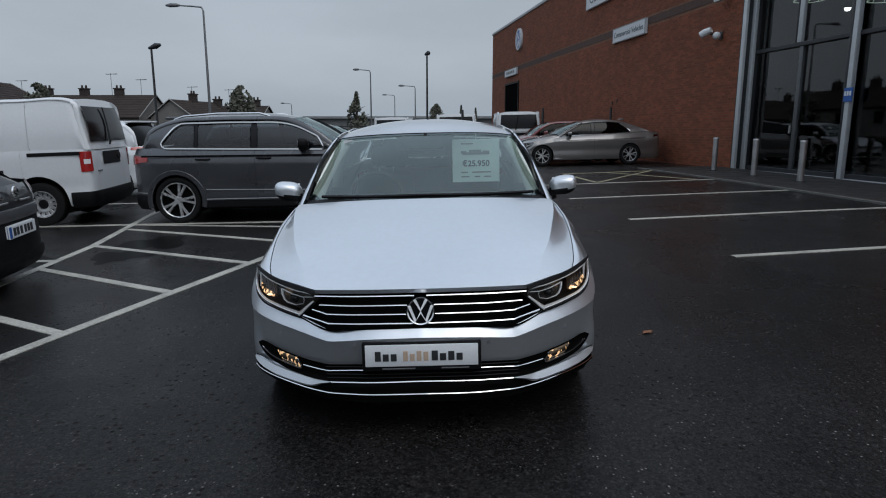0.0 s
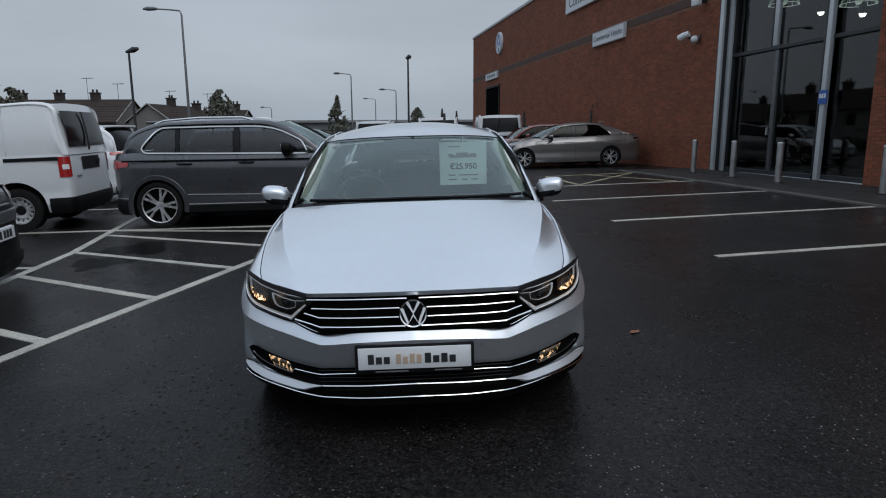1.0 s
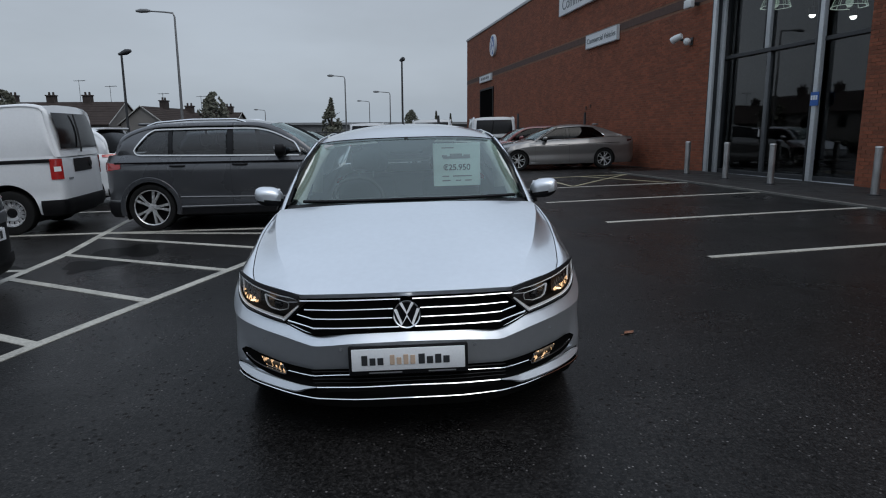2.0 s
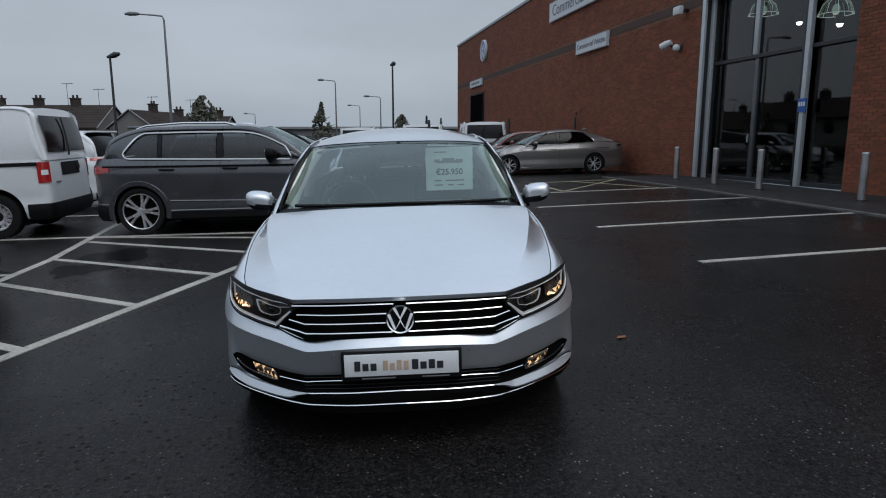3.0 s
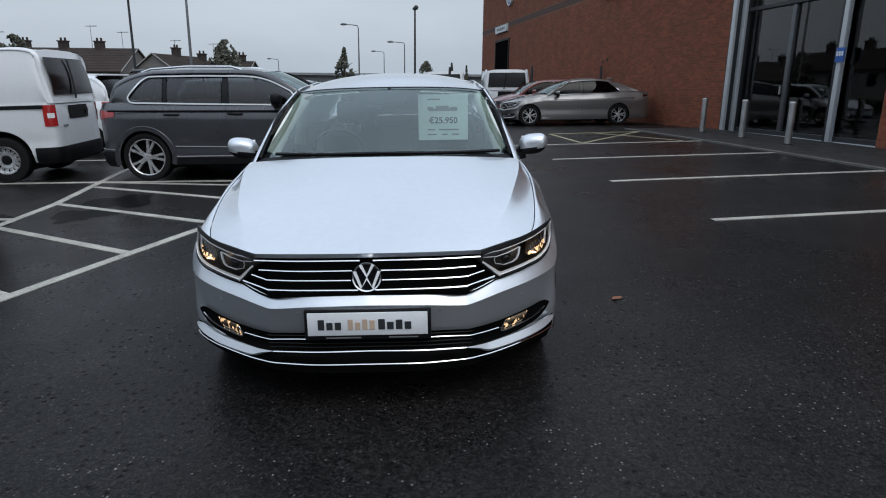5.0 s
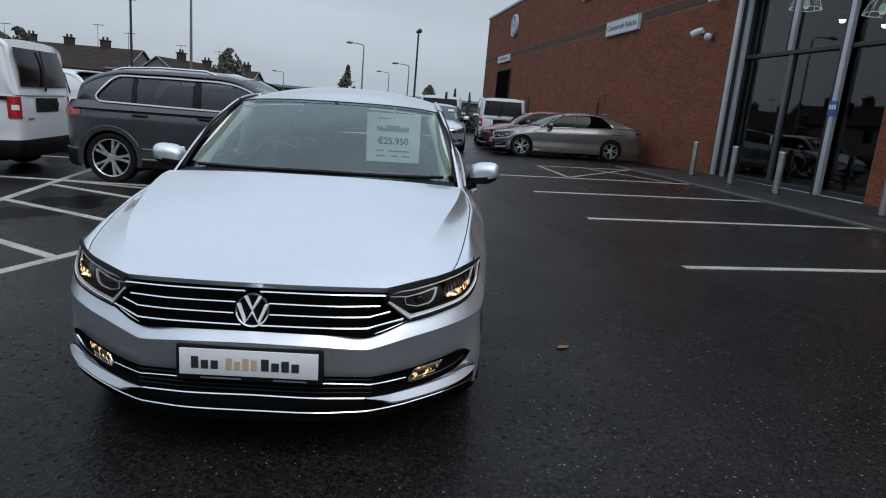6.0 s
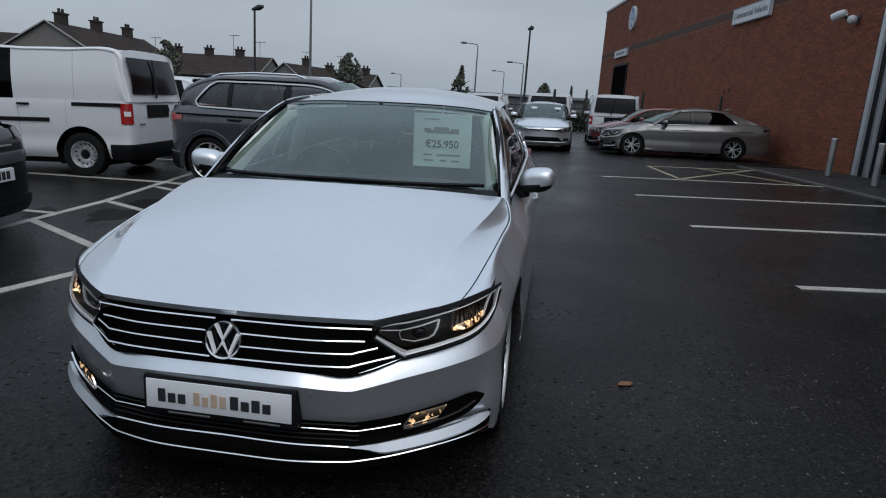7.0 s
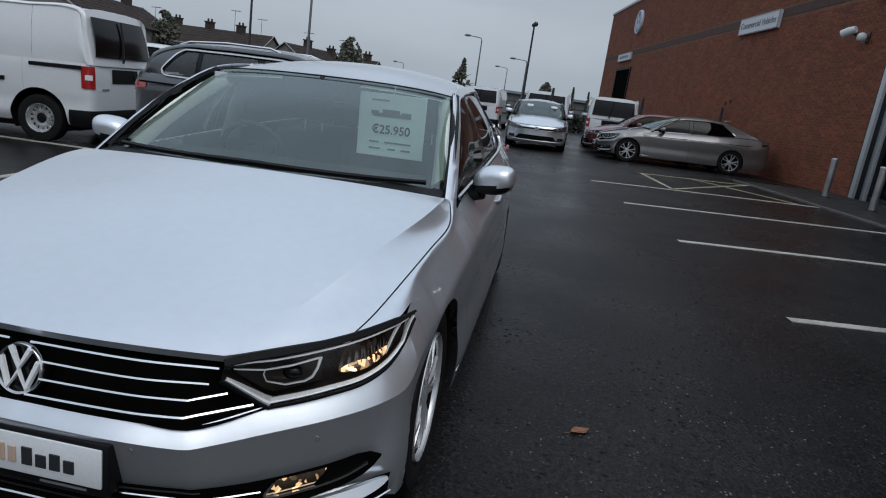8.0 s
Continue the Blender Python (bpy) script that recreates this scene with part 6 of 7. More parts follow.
        grid_faces(bm, [np.array([(x, ylo + (yhi - ylo) * t + 0.046 * math.sin(math.pi * (0.15 + 0.7 * t)) - 0.06 * (abs(x) / w) ** 4, belt + 0.12 + (H - belt - 0.27) * t) for x in np.linspace(-(w - 0.16 - 0.05 * t), w - 0.16 - 0.05 * t, 12)]) for t in np.linspace(0, 1, 6)])
        part("rear_window", bm, M_GLOSSBLACK, car, "dark tailgate window", 50)
        bm = bmesh.new(); ribbon(bm, [(0.02, yr + 0.13, H - 0.16), (0.06, (yr + L) / 2 + 0.10, (belt + H) / 2), (0.12, L + 0.062, belt + 0.12), (0.13, L + 0.055, belt + 0.06)], (0, 1, 0.1), [0.03, 0.045, 0.04, 0.05], 0.015)
        part("wiper", bm, M_BLACK, car, "black rear wiper")
        bm = bmesh.new(); lathe(bm, [(0.0, 0.0), (0.055, 0.0), (0.06, -0.012)], sides=20, m=Matrix.Translation((-0.30, L + 0.03, belt - 0.13)) @ Matrix.Rotation(radians(90), 4, "Z"))
        part("round_badge", bm, M_BLACK, car, "round dark badge", 40)
        bm = bmesh.new(); box(bm, 0.44, 0.60, L + 0.002, L + 0.016, belt - 0.34, belt - 0.315)
        part("wording_bar", bm, M_GREYINK, car, "grey bar of small wording")
    # lamps, grille and plates as shaped inserts that follow the skin
    nf = spline([p_[:2] + (0.0,) for p_ in plan[:6]], 80)

    def skin(x, z, out):
        y = float(np.interp(abs(x), nf[:, 0], nf[:, 1]))
        return (x, y - out + max(0, z - (hood0 - 0.12)) * 0.3, z)

    k_ = w / 0.9
    g_lo, g_hi = (0.14, 0.06) if panel_van else (0.128, 0.072)
    bm = bmesh.new()
    grid_faces(bm, [np.array([skin(x, z, 0.024) for x in np.linspace(-0.50 * k_, 0.50 * k_, 14)]) for z in np.linspace(hood0 - g_lo, hood0 - g_hi, 4)])
    gr = part("grille", bm, M_GLOSSBLACK, car, "black grille", 40)
    bm = bmesh.new()
    ribbon(bm, [skin(x, hood0 - g_lo - 0.002, 0.026) for x in np.linspace(-0.5, 0.5, 14)], (0, -1, 0.3), 0.012, 0.006)
    part("bar", bm, M_STEEL, gr, "thin bright bar", 40)
    bm = bmesh.new(); lathe(bm, [(0.0, 0.0), (0.052, 0.0), (0.060, 0.010), (0.062, 0.03)], sides=24, m=Matrix.Translation((0, 0.0, hood0 - 0.098)) @ Matrix.Rotation(radians(90), 4, "Z"))
    part("round_badge", bm, M_STEEL, gr, "round bright badge", 40)
    # the lower intake widens towards its foot; fog lamps sit in dark recesses beside it
    # a flat sheet on the skin, near-black for the shade of an intake
    bm = bmesh.new()
    grid_faces(bm, [np.array([skin(x, 0.290 + 0.125 * v, 0.008) for x in np.linspace(-(0.60 - 0.12 * v) * k_, (0.60 - 0.12 * v) * k_, 16)]) for v in np.linspace(0, 1, 5)])
    intake = part("lower_intake", bm, M_INTAKE, car, "black lower intake", 40)
    for z in (0.330, 0.370):
        bm = bmesh.new(); ribbon(bm, [skin(x, z, 0.010) for x in np.linspace(-0.5 * k_, 0.5 * k_, 12)], (0, -1, 0.3), 0.010, 0.008)
        part("slat", bm, M_BLACK, intake, "black slat")
    bm = bmesh.new(); ribbon(bm, [skin(x, 0.268, 0.012) for x in np.linspace(-0.70 * k_, 0.70 * k_, 20)], (0, -1, 0.6), 0.022, 0.010)
    part("lip_strip", bm, M_STEEL, car, "bright strip under the lower intake", 40)
    for s in (1, -1):
        bm = bmesh.new()
        grid_faces(bm, [np.array([skin(s * (0.62 + 0.16 * u) * k_, 0.310 + 0.02 * u + (0.085 - 0.02 * u) * v, 0.008) for u in np.linspace(0, 1, 7)]) for v in np.linspace(0, 1, 4)])
        fr_ = part("fog_recess", bm, M_BLACK, car, "black fog lamp recess", 40)
        c_ = skin(s * 0.68 * k_, 0.355, 0.012)
        bm = bmesh.new(); lathe(bm, [(0.0, -0.002), (0.026, 0.0), (0.030, 0.012)], sides=14, m=Matrix.Translation(c_) @ Matrix.Rotation(radians(90), 4, "Z"))
        part("fog_lamp", bm, M_LENSGREY, fr_, "round glassy fog lamp", 40)
        hl = new("headlamp"); hl.parent = car; hl.empty_display_size = 0.05
        bm = bmesh.new()
        grid_faces(bm, [np.array([skin(s * (0.50 * w + (w * 0.5 - 0.04) * u), hood0 - 0.15 + 0.05 * u + (0.09 + 0.06 * u) * v, 0.016) for u in np.linspace(0, 1, 10)]) for v in np.linspace(0, 1, 5)])
        part("lens", bm, M_LENSGREY, hl, "grey glassy lens", 40)
        for u in (0.30, 0.60):
            c_ = skin(s * (0.50 * w + (w * 0.5 - 0.04) * u), hood0 - 0.095 + 0.075 * u, 0.022)
            bm = bmesh.new(); lathe(bm, [(0.024, -0.002), (0.040, 0.0), (0.044, 0.012)], sides=16, m=Matrix.Translation(c_) @ Matrix.Rotation(radians(90 + s * 30 * u), 4, "Z"))
            part("lamp_ring", bm, M_STEEL, hl, "bright lamp ring", 40)
    nr = spline([p_[:2] + (0.0,) for p_ in plan[-5:]][::-1], 80)

    def back(x, z, out):
        return (x, float(np.interp(abs(x), nr[:, 0], nr[:, 1])) + out, z)

    for s in (1, -1):
        bm = bmesh.new()
        if panel_van:
            z0, z1 = belt - 0.32, belt - 0.02
            ids = [k for k in range(b.n) if b.P[k, 0] > w - 0.15 and b.P[k, 1] > L - 0.16]
            cols = [[(s * (b.P[k, 0] + b.N[k, 0] * 0.014), b.P[k, 1] + b.N[k, 1] * 0.014, z) for z in np.linspace(z0, z1, 5)] for k in ids]
        else:
            z0, z1 = (belt - 0.20, belt - 0.03) if cladding else (belt - 0.05, belt + 0.07)
            ids = [k for k in range(b.n) if b.P[k, 0] > 0.46 and b.P[k, 1] > L - 0.40]
            cols = []
            for n_, k in enumerate(ids):
                far_ = 1 - n_ / max(1, len(ids) - 1)
                col = b.column(k)
                cols.append([(s * (float(np.interp(z, col[:, 2], col[:, 0])) + b.N[k, 0] * 0.010), float(np.interp(z, col[:, 2], col[:, 1])) + b.N[k, 1] * 0.010, z) for z in np.linspace(z0 + (0.07 if cladding else 0.05) * far_, z1 - (0.03 if cladding else 0.02) * far_, 5)])
        grid_faces(bm, [np.array(c) for c in cols])
        tl = part("tail_lamp", bm, lens or M_REDLENS, car, "red tail lamp", 40)
        if panel_van:
            bm = bmesh.new()
            grid_faces(bm, [np.array([np.array(q_[2]) + np.array((s * 0.004, 0.004, dz)) for dz in (-0.035, 0.0, 0.035)]) for q_ in cols[1:-1]])
            part("clear_band", bm, M_WHITE, tl, "pale reversing lamp", 40)
    zp = tailgate_plate if tailgate_plate else (belt - 0.14 if panel_van else 0.62)
    bm = bmesh.new()
    grid_faces(bm, [np.array([back(x, z, 0.008) for x in np.linspace(-0.36, 0.36, 6)]) for z in (zp - 0.1, zp + 0.1)])
    part("plate_recess", bm, M_BLACK, car, "dark plate recess")
    if not panel_van:
        plate(car, pose(0, L + 0.018, zp, 0, 0, 180))
    bm = bmesh.new()
    ids = [k for k in range(b.n) if b.P[k, 1] > front + wheelbase + R + 0.08]
    zt = sill + (0.21 if panel_van else 0.20 if cladding else 0.14)
    half = [np.array([(max(0.0, b.P[k, 0] + b.N[k, 0] * o), b.P[k, 1] + b.N[k, 1] * o, z) for z, o in ((sill - 0.02, -0.02), (sill + 0.05, 0.018), (zt - 0.04, 0.022), (zt, 0.014), (zt + 0.004, -0.01))]) for k in ids]
    grid_faces(bm, half + [q_ * (-1, 1, 1) for q_ in half[-2::-1]])
    part("rear_bumper", bm, M_BLACK, car, "black plastic rear bumper", 40)
    if cladding:
        mid_ = [k for k in ids if b.P[k, 0] > 0.3]
        for s in (1, -1):
            bm = bmesh.new()
            ribbon(bm, [(s * (b.P[k, 0] + b.N[k, 0] * 0.012), b.P[k, 1] + b.N[k, 1] * 0.012, zt + 0.03) for k in mid_], [(s * b.N[k, 0], b.N[k, 1], 0) for k in mid_], 0.018, 0.008)
            part("bumper_strip", bm, M_STEEL, car, "thin bright strip round the tail", 40)
    if front_plate:
        plate(car, pose(0, 0.012, 0.475))
    mirror_pair(car, w + 0.02, f + 0.62, belt + 0.08, colour if not cladding else M_BLACK, 1.0)
    for s in (1, -1):
        for y in (front, front + wheelbase):
            wheel(car, s * (w - 0.02), y, R, style=style, twin=twin, rim_part=0.76 if cladding else 0.62 if panel_van else 0.64)
        if not panel_van:
            for y in (f + 1.2, f + 2.1):
                bm = bmesh.new(); tube(bm, [(s * (w - 0.015), y - 0.1, belt - 0.11), (s * (w + 0.022), y - 0.06, belt - 0.11), (s * (w + 0.022), y + 0.07, belt - 0.108), (s * (w - 0.015), y + 0.11, belt - 0.106)], 0.014, 8)
                part("door_handle", bm, M_BLACK if cladding else colour, car, "", 60)
            # black strip paints the shade that falls along the flank crease
            bm = bmesh.new(); ribbon(bm, [(s * (w + 0.001), y, belt - (0.085 if cladding else 0.10) + 0.012 * (y - f)) for y in np.linspace(f + 0.15, L - (0.34 if cladding else 0.5), 24)], (s, 0, 0), 0.026 if cladding else 0.016, 0.004)
            part("crease", bm, M_GLOSSBLACK, car, "black strip painting the shade of the flank crease", 40)
        if cladding:
            bm = bmesh.new(); ribbon(bm, [(s * (w - 0.010), y, 0.475 + 0.02 * (y - front - 1.3)) for y in np.linspace(front + R + 0.12, front + wheelbase - R - 0.10, 12)], (s, 0, 0.5), 0.020, 0.012)
            part("sill_strip", bm, M_GALV, car, "dull metal strip above the sill", 40)
            bm = bmesh.new(); ribbon(bm, [(s * (w - 0.002), y, 0.352) for y in np.linspace(front + R + 0.10, front + wheelbase - R - 0.10, 12)], (s, 0, 0.6), 0.020, 0.010)
            part("sill_strip", bm, M_GALV, car, "dull metal strip along the foot of the doors", 40)
            bm = bmesh.new(); ribbon(bm, [(s * (w - 0.022), y, 0.29) for y in np.linspace(front + R + 0.05, front + wheelbase - R - 0.05, 12)], (s, 0, 0), 0.13, 0.016)
            part("sill_cladding", bm, M_BLACK, car, "black sill cladding", 40)
        if stripe:
            bm = bmesh.new(); ribbon(bm, [(s * (w - 0.004), y, belt - 0.045) for y in np.linspace(f + 2.16, L - 0.11, 10)], (s, 0, 0), 0.055, 0.016)
            part("slide_rail", bm, M_BLACK, car, "black sliding door rail", 40)
            bm = bmesh.new(); ribbon(bm, [(s * (w + 0.001), y, belt - 0.28) for y in np.linspace(f + 0.35, front + wheelbase - R - 0.12, 10)], (s, 0, 0), 0.06, 0.02)
            part("rub_strip", bm, M_BLACK, car, "black rubbing strip", 40)
            bm = bmesh.new(); box(bm, min(s * w, s * (w + 0.03)), max(s * w, s * (w + 0.03)), f + 1.34, f + 1.52, belt - 0.07, belt - 0.04, 0.008)
            part("door_handle", bm, M_BLACK, car, "black door handle", 40)
        if rails:
            bm = bmesh.new(); tube(bm, [(s * (ew - 0.02), ysc + 0.35, ez + 0.03), (s * (ew - 0.02), ysc + 0.5, ez + 0.075), (s * (ew - 0.03), (ysc + yr) / 2 + 0.2, ez + 0.085), (s * (ew - 0.05), yr - 0.2, ez + 0.055), (s * (ew - 0.05), yr - 0.06, ez + 0.01)], 0.016, 8)
            part("roof_rail", bm, M_CHROME, car, "silver roof rail", 60)
    if cladding:
        arch_lips(car, [(a_, b_, R + 0.065) for a_, b_, _ in arches], w - 0.006, colour)
    if not panel_van:
        bm = bmesh.new(); box(bm, -0.55, 0.55, yr - 0.06, yr + 0.12, H - 0.075, H - 0.035, 0.015)
        part("roof_spoiler", bm, M_BLACK if cladding is None else colour, car, "", 40)
    bm = bmesh.new(); box(bm, -w + 0.2, w - 0.2, f + 0.35, f + 0.8, 0.7, belt - 0.02, 0.05)
    part("dashboard", bm, M_DASH, car, "dark dashboard", 60)
    seat(car, -0.36, f + 1.7, 0.02 + max(0, belt - 0.95)); seat(car, 0.36, f + 1.7, 0.02 + max(0, belt - 0.95))
    return car


M_LAMPCASE = shader("lamp_casing", (0.020, 0.017, 0.015), 0.3, var=0.3, scale=20.0, spec=0.3)
M_REFL2 = shader("lamp_mirror", (0.050, 0.044, 0.040), 0.34, 1.0, var=0.5, scale=60.0)
M_BEZEL = shader("smoked_bezel", (0.022, 0.017, 0.014), 0.3, 0.3, 0.3, var=0.2, scale=4.0)


def tail_details(car, L=4.26, w=0.90):
    """Grey bumper band, bright emblem, wording bar and window edge on the tail of the charcoal car."""
    def arc(z, out, n=24, wide=0.74):
        return [(x, L - 0.03 - 0.10 * (abs(x) / 0.62) ** 3 + out, z) for x in np.linspace(-wide, wide, n)]

    bm = bmesh.new()
    grid_faces(bm, [np.array(arc(z, o)) for z, o in ((0.640, 0.02), (0.645, 0.055), (0.70, 0.062), (0.745, 0.052), (0.750, 0.015))])
    part("bumper_band", bm, M_BAND2, car, "grey bumper band", 40)
    bm = bmesh.new()
    grid_faces(bm, [np.array(arc(z, o)) for z, o in ((0.28, 0.0), (0.32, 0.045), (0.50, 0.05), (0.635, 0.045), (0.638, 0.0))])
    part("lower_bumper", bm, M_BLACK, car, "black lower bumper", 40)
    bm = bmesh.new(); lathe(bm, [(0.0, -0.004), (0.040, -0.004), (0.050, 0.0), (0.052, 0.012)], sides=24, m=Matrix.Translation((0, L + 0.035, 0.895)) @ Matrix.Rotation(radians(-90), 4, "Z"))
    part("round_badge", bm, M_CHROME, car, "round bright badge", 40)
    for x0, x1 in ((-0.30, -0.12), (0.14, 0.34)):
        bm = bmesh.new(); box(bm, x0, x1, L + 0.0, L + 0.022, 0.80, 0.815, 0.003)
        part("wording_bar", bm, M_STEEL, car, "grey bar of small wording")
    plate(car, pose(0, L + 0.035, 0.555, 0, 0, 180))


M_BAND2 = shader("grey_bumper_paint", (0.085, 0.088, 0.094), 0.35, 0.3, 0.6, var=0.1, scale=6.0)
M_SENSOR = shader("sensor_paint", (0.22, 0.23, 0.245), 0.4, 0.5, var=0.1, scale=8.0)
# black plastic with the shade of deep intakes put into its colour
M_INTAKE = shader("shaded_black_plastic", (0.003, 0.003, 0.003), 0.8, var=0.2, scale=8.0, spec=0.02)


def lit_reflector(name, least, most):
    """Faceted mirror that shines in warm specks."""
    m = shader(name, (0.22, 0.16, 0.11), 0.15, 0.9, var=0.4, scale=45.0)
    t = m.node_tree
    p = t.nodes["Principled BSDF"]
    co = t.nodes.new("ShaderNodeTexCoord"); vo = t.nodes.new("ShaderNodeTexVoronoi"); mp = t.nodes.new("ShaderNodeMapping"); mr = t.nodes.new("ShaderNodeMapRange")
    mp.inputs["Scale"].default_value = (95.0, 95.0, 60.0)
    vo.inputs["Scale"].default_value = 1.0
    sp = t.nodes.new("ShaderNodeSeparateColor")
    mr.inputs["From Min"].default_value, mr.inputs["From Max"].default_value, mr.inputs["To Max"].default_value = least, 1.0, most
    t.links.new(co.outputs["Object"], mp.inputs[0]); t.links.new(mp.outputs[0], vo.inputs["Vector"]); t.links.new(vo.outputs["Color"], sp.inputs[0])
    t.links.new(sp.outputs[0], mr.inputs[0]); t.links.new(mr.outputs[0], p.inputs["Emission Strength"])
    p.inputs["Emission Color"].default_value = (1.0, 0.62, 0.32, 1)
    return m


M_LITREFL = lit_reflector("lit_lamp_lens", 0.40, 1.7)
M_FOGREFL = lit_reflector("lit_fog_reflector", 0.70, 1.3)
M_REFL = shader("dark_reflector", (0.30, 0.29, 0.28), 0.12, 1.0, var=0.5, scale=35.0)
M_LENSGREY = shader("grey_lamp_lens", (0.06, 0.063, 0.07), 0.1, 0.4, 1.0, var=0.4, scale=25.0)

VAN = dict(L=4.41, W=0.897, H=1.89, bonnet=0.80, belt=1.08, R=0.31, front=0.88, wheelbase=2.68, panel_van=True, style="steel", nose_z=0.90, stripe=True)
saloon(LOT @ pose(-0.04, 2.66, 0.0, 0, 0, 1.2), M_SILVER, "silver metallic saloon with lit headlamps and a price card", hero=True)
saloon(stand(1.97, 20.75, -86), M_BEIGE, "warm silver saloon parked beside the brick wall")
tall_car(stand(-0.44, 10.12, 90), M_GREY, "dark grey sport utility car with chrome window trim", "sport_utility_car", L=4.36, W=0.92, H=1.60, bonnet=1.02, belt=1.05, R=0.345, front=0.88, wheelbase=2.68, rails=True, chrome=True, cladding=True, nose_z=0.86, tail=0.12, fast=0.70, dlo=2.78)
tall_car(stand(-9.87, 9.56, -81), M_WHITEP, "white panel van with black rear bumper", "panel_van", **dict(VAN, L=4.45, W=0.90, H=1.91, belt=1.11, R=0.325, front=0.88, wheelbase=2.82, nose_z=0.92, bonnet=1.45))
charcoal = tall_car(stand(-8.0, 4.67, -78), M_BLACKP, "charcoal hatchback with a grey bumper band and white plate", "hatchback", tailgate_plate=0.56, lens=M_SMOKED, fast=1.1, belt=0.90, tail_h=0.2)
tail_details(charcoal)
tall_car(stand(-10.4, 13.8, -90), M_WHITEP, "white hatchback with dark rear window", "hatchback", H=1.62, belt=0.99)
tall_car(stand(-1.0, 13.0, 90), M_DARKBLUE, "dark blue-grey hatchback parked in the row", "hatchback")
tall_car(stand(-1.1, 15.8, 90), M_GREY, "dark grey hatchback parked in the row", "hatchback")
silver_hatch = tall_car(stand(0.33, 19.8, 2), M_SILVER, "silver hatchback facing the lane", "hatchback", front_plate=False)
tall_car(stand(1.75, 23.2, -86), M_REDP, "red hatchback beside the warm silver saloon", "hatchback")
tall_car(stand(2.70, 29.6, 180), M_WHITEP, "white panel van with dark rear windows", "panel_van", **VAN)
tall_car(stand(0.38, 31.2, 178), M_WHITEP, "white panel van further back in the lane", "panel_van", **VAN)
tall_car(stand(-2.75, 35.2, 178), M_WHITEP, "white panel van beside the far fence", "panel_van", **VAN)

for x in (-0.30, 0.42):
    bm = bmesh.new(); box(bm, x - 0.09, x + 0.09, -0.003, 0.003, -0.05, 0.05, 0.002)
    bmesh.ops.transform(bm, matrix=Matrix.Translation((0, 1.45, 1.25)) @ Matrix.Rotation(radians(-52), 4, "X"), verts=bm.verts)
    part("sticker", bm, M_SIGN, silver_hatch, "white windscreen sticker")


# ---- posts, houses, trees and distance ----
def street_lamp(x, y, top, arm, label, style="arm"):
    z0 = ground_z(x, y)
    lp = thing("street_lamp", Matrix.Translation((x, y, z0)), label, "street lamp", "street lamps")
    h = top - z0
    bm = bmesh.new()
    if style == "arm":
        tube(bm, [(0, 0, -0.1), (0, 0, h * 0.5), (0, 0, h - 0.25), (-0.08 * np.sign(arm) * -1, 0, h - 0.05), (arm * 0.3, 0, h), (arm * 0.75, 0, h + 0.05)], [0.085, 0.07, 0.05, 0.045, 0.04, 0.035], 10)
        part("pole", bm, M_GALV, lp, "grey steel pole", 50)
        bm = bmesh.new(); tube(bm, [(arm * 0.68, 0, h + 0.05), (arm * 0.78, 0, h + 0.06), (arm * 0.95, 0, h + 0.06), (arm * 1.08, 0, h + 0.05)], [0.06, 0.10, 0.11, 0.05], 10)
        part("head", bm, M_GALV, lp, "grey lantern head", 50)
    else:
        tube(bm, [(0, 0, -0.1), (0, 0, h * 0.5), (0, 0, h)], [0.07, 0.055, 0.045], 10)
        part("pole", bm, M_FRAME, lp, "dark steel pole", 50)
        bm = bmesh.new()
        tube(bm, [(-0.12 * np.sign(arm), 0, h - 0.02), (arm * 0.5, 0, h + 0.08), (arm, 0, h + 0.13)], [0.05, 0.13, 0.06], 10)
        part("head", bm, M_FRAME, lp, "dark lantern head", 50)
    return lp


street_lamp(-13.3, 35.0, 8.0, -1.85, "tall grey street lamp with a curved arm")
street_lamp(-13.0, 28.0, 5.0, 0.42, "dark lamp post with a short head", "post")
street_lamp(-1.34, 35.0, 5.5, 0.16, "dark slender lamp post", "post")
street_lamp(-7.63, 60.0, 6.98, -1.5, "grey street lamp with a straight arm")
street_lamp(-4.07, 70.0, 6.2, -1.7, "grey street lamp further along the road")
street_lamp(-8.6, 95.0, 6.6, -1.7, "grey street lamp far along the road")
street_lamp(-24.0, 95.0, 5.4, -1.5, "grey street lamp far beyond the houses")
for x, y in ((6.25, 25.1), (3.55, 24.75), (0.45, 24.8)):
    bm = bmesh.new(); tube(bm, [(0, 0, 0), (0, 0, 1.75), (0, 0, 1.95)], [0.05, 0.05, 0.04], 10)
    solo("marker_post", bm, M_FRAME, "slim black post at the head of a parking bay", "post", "marker posts", m=Matrix.Translation((x, y, ground_z(x, y))), smooth=50)


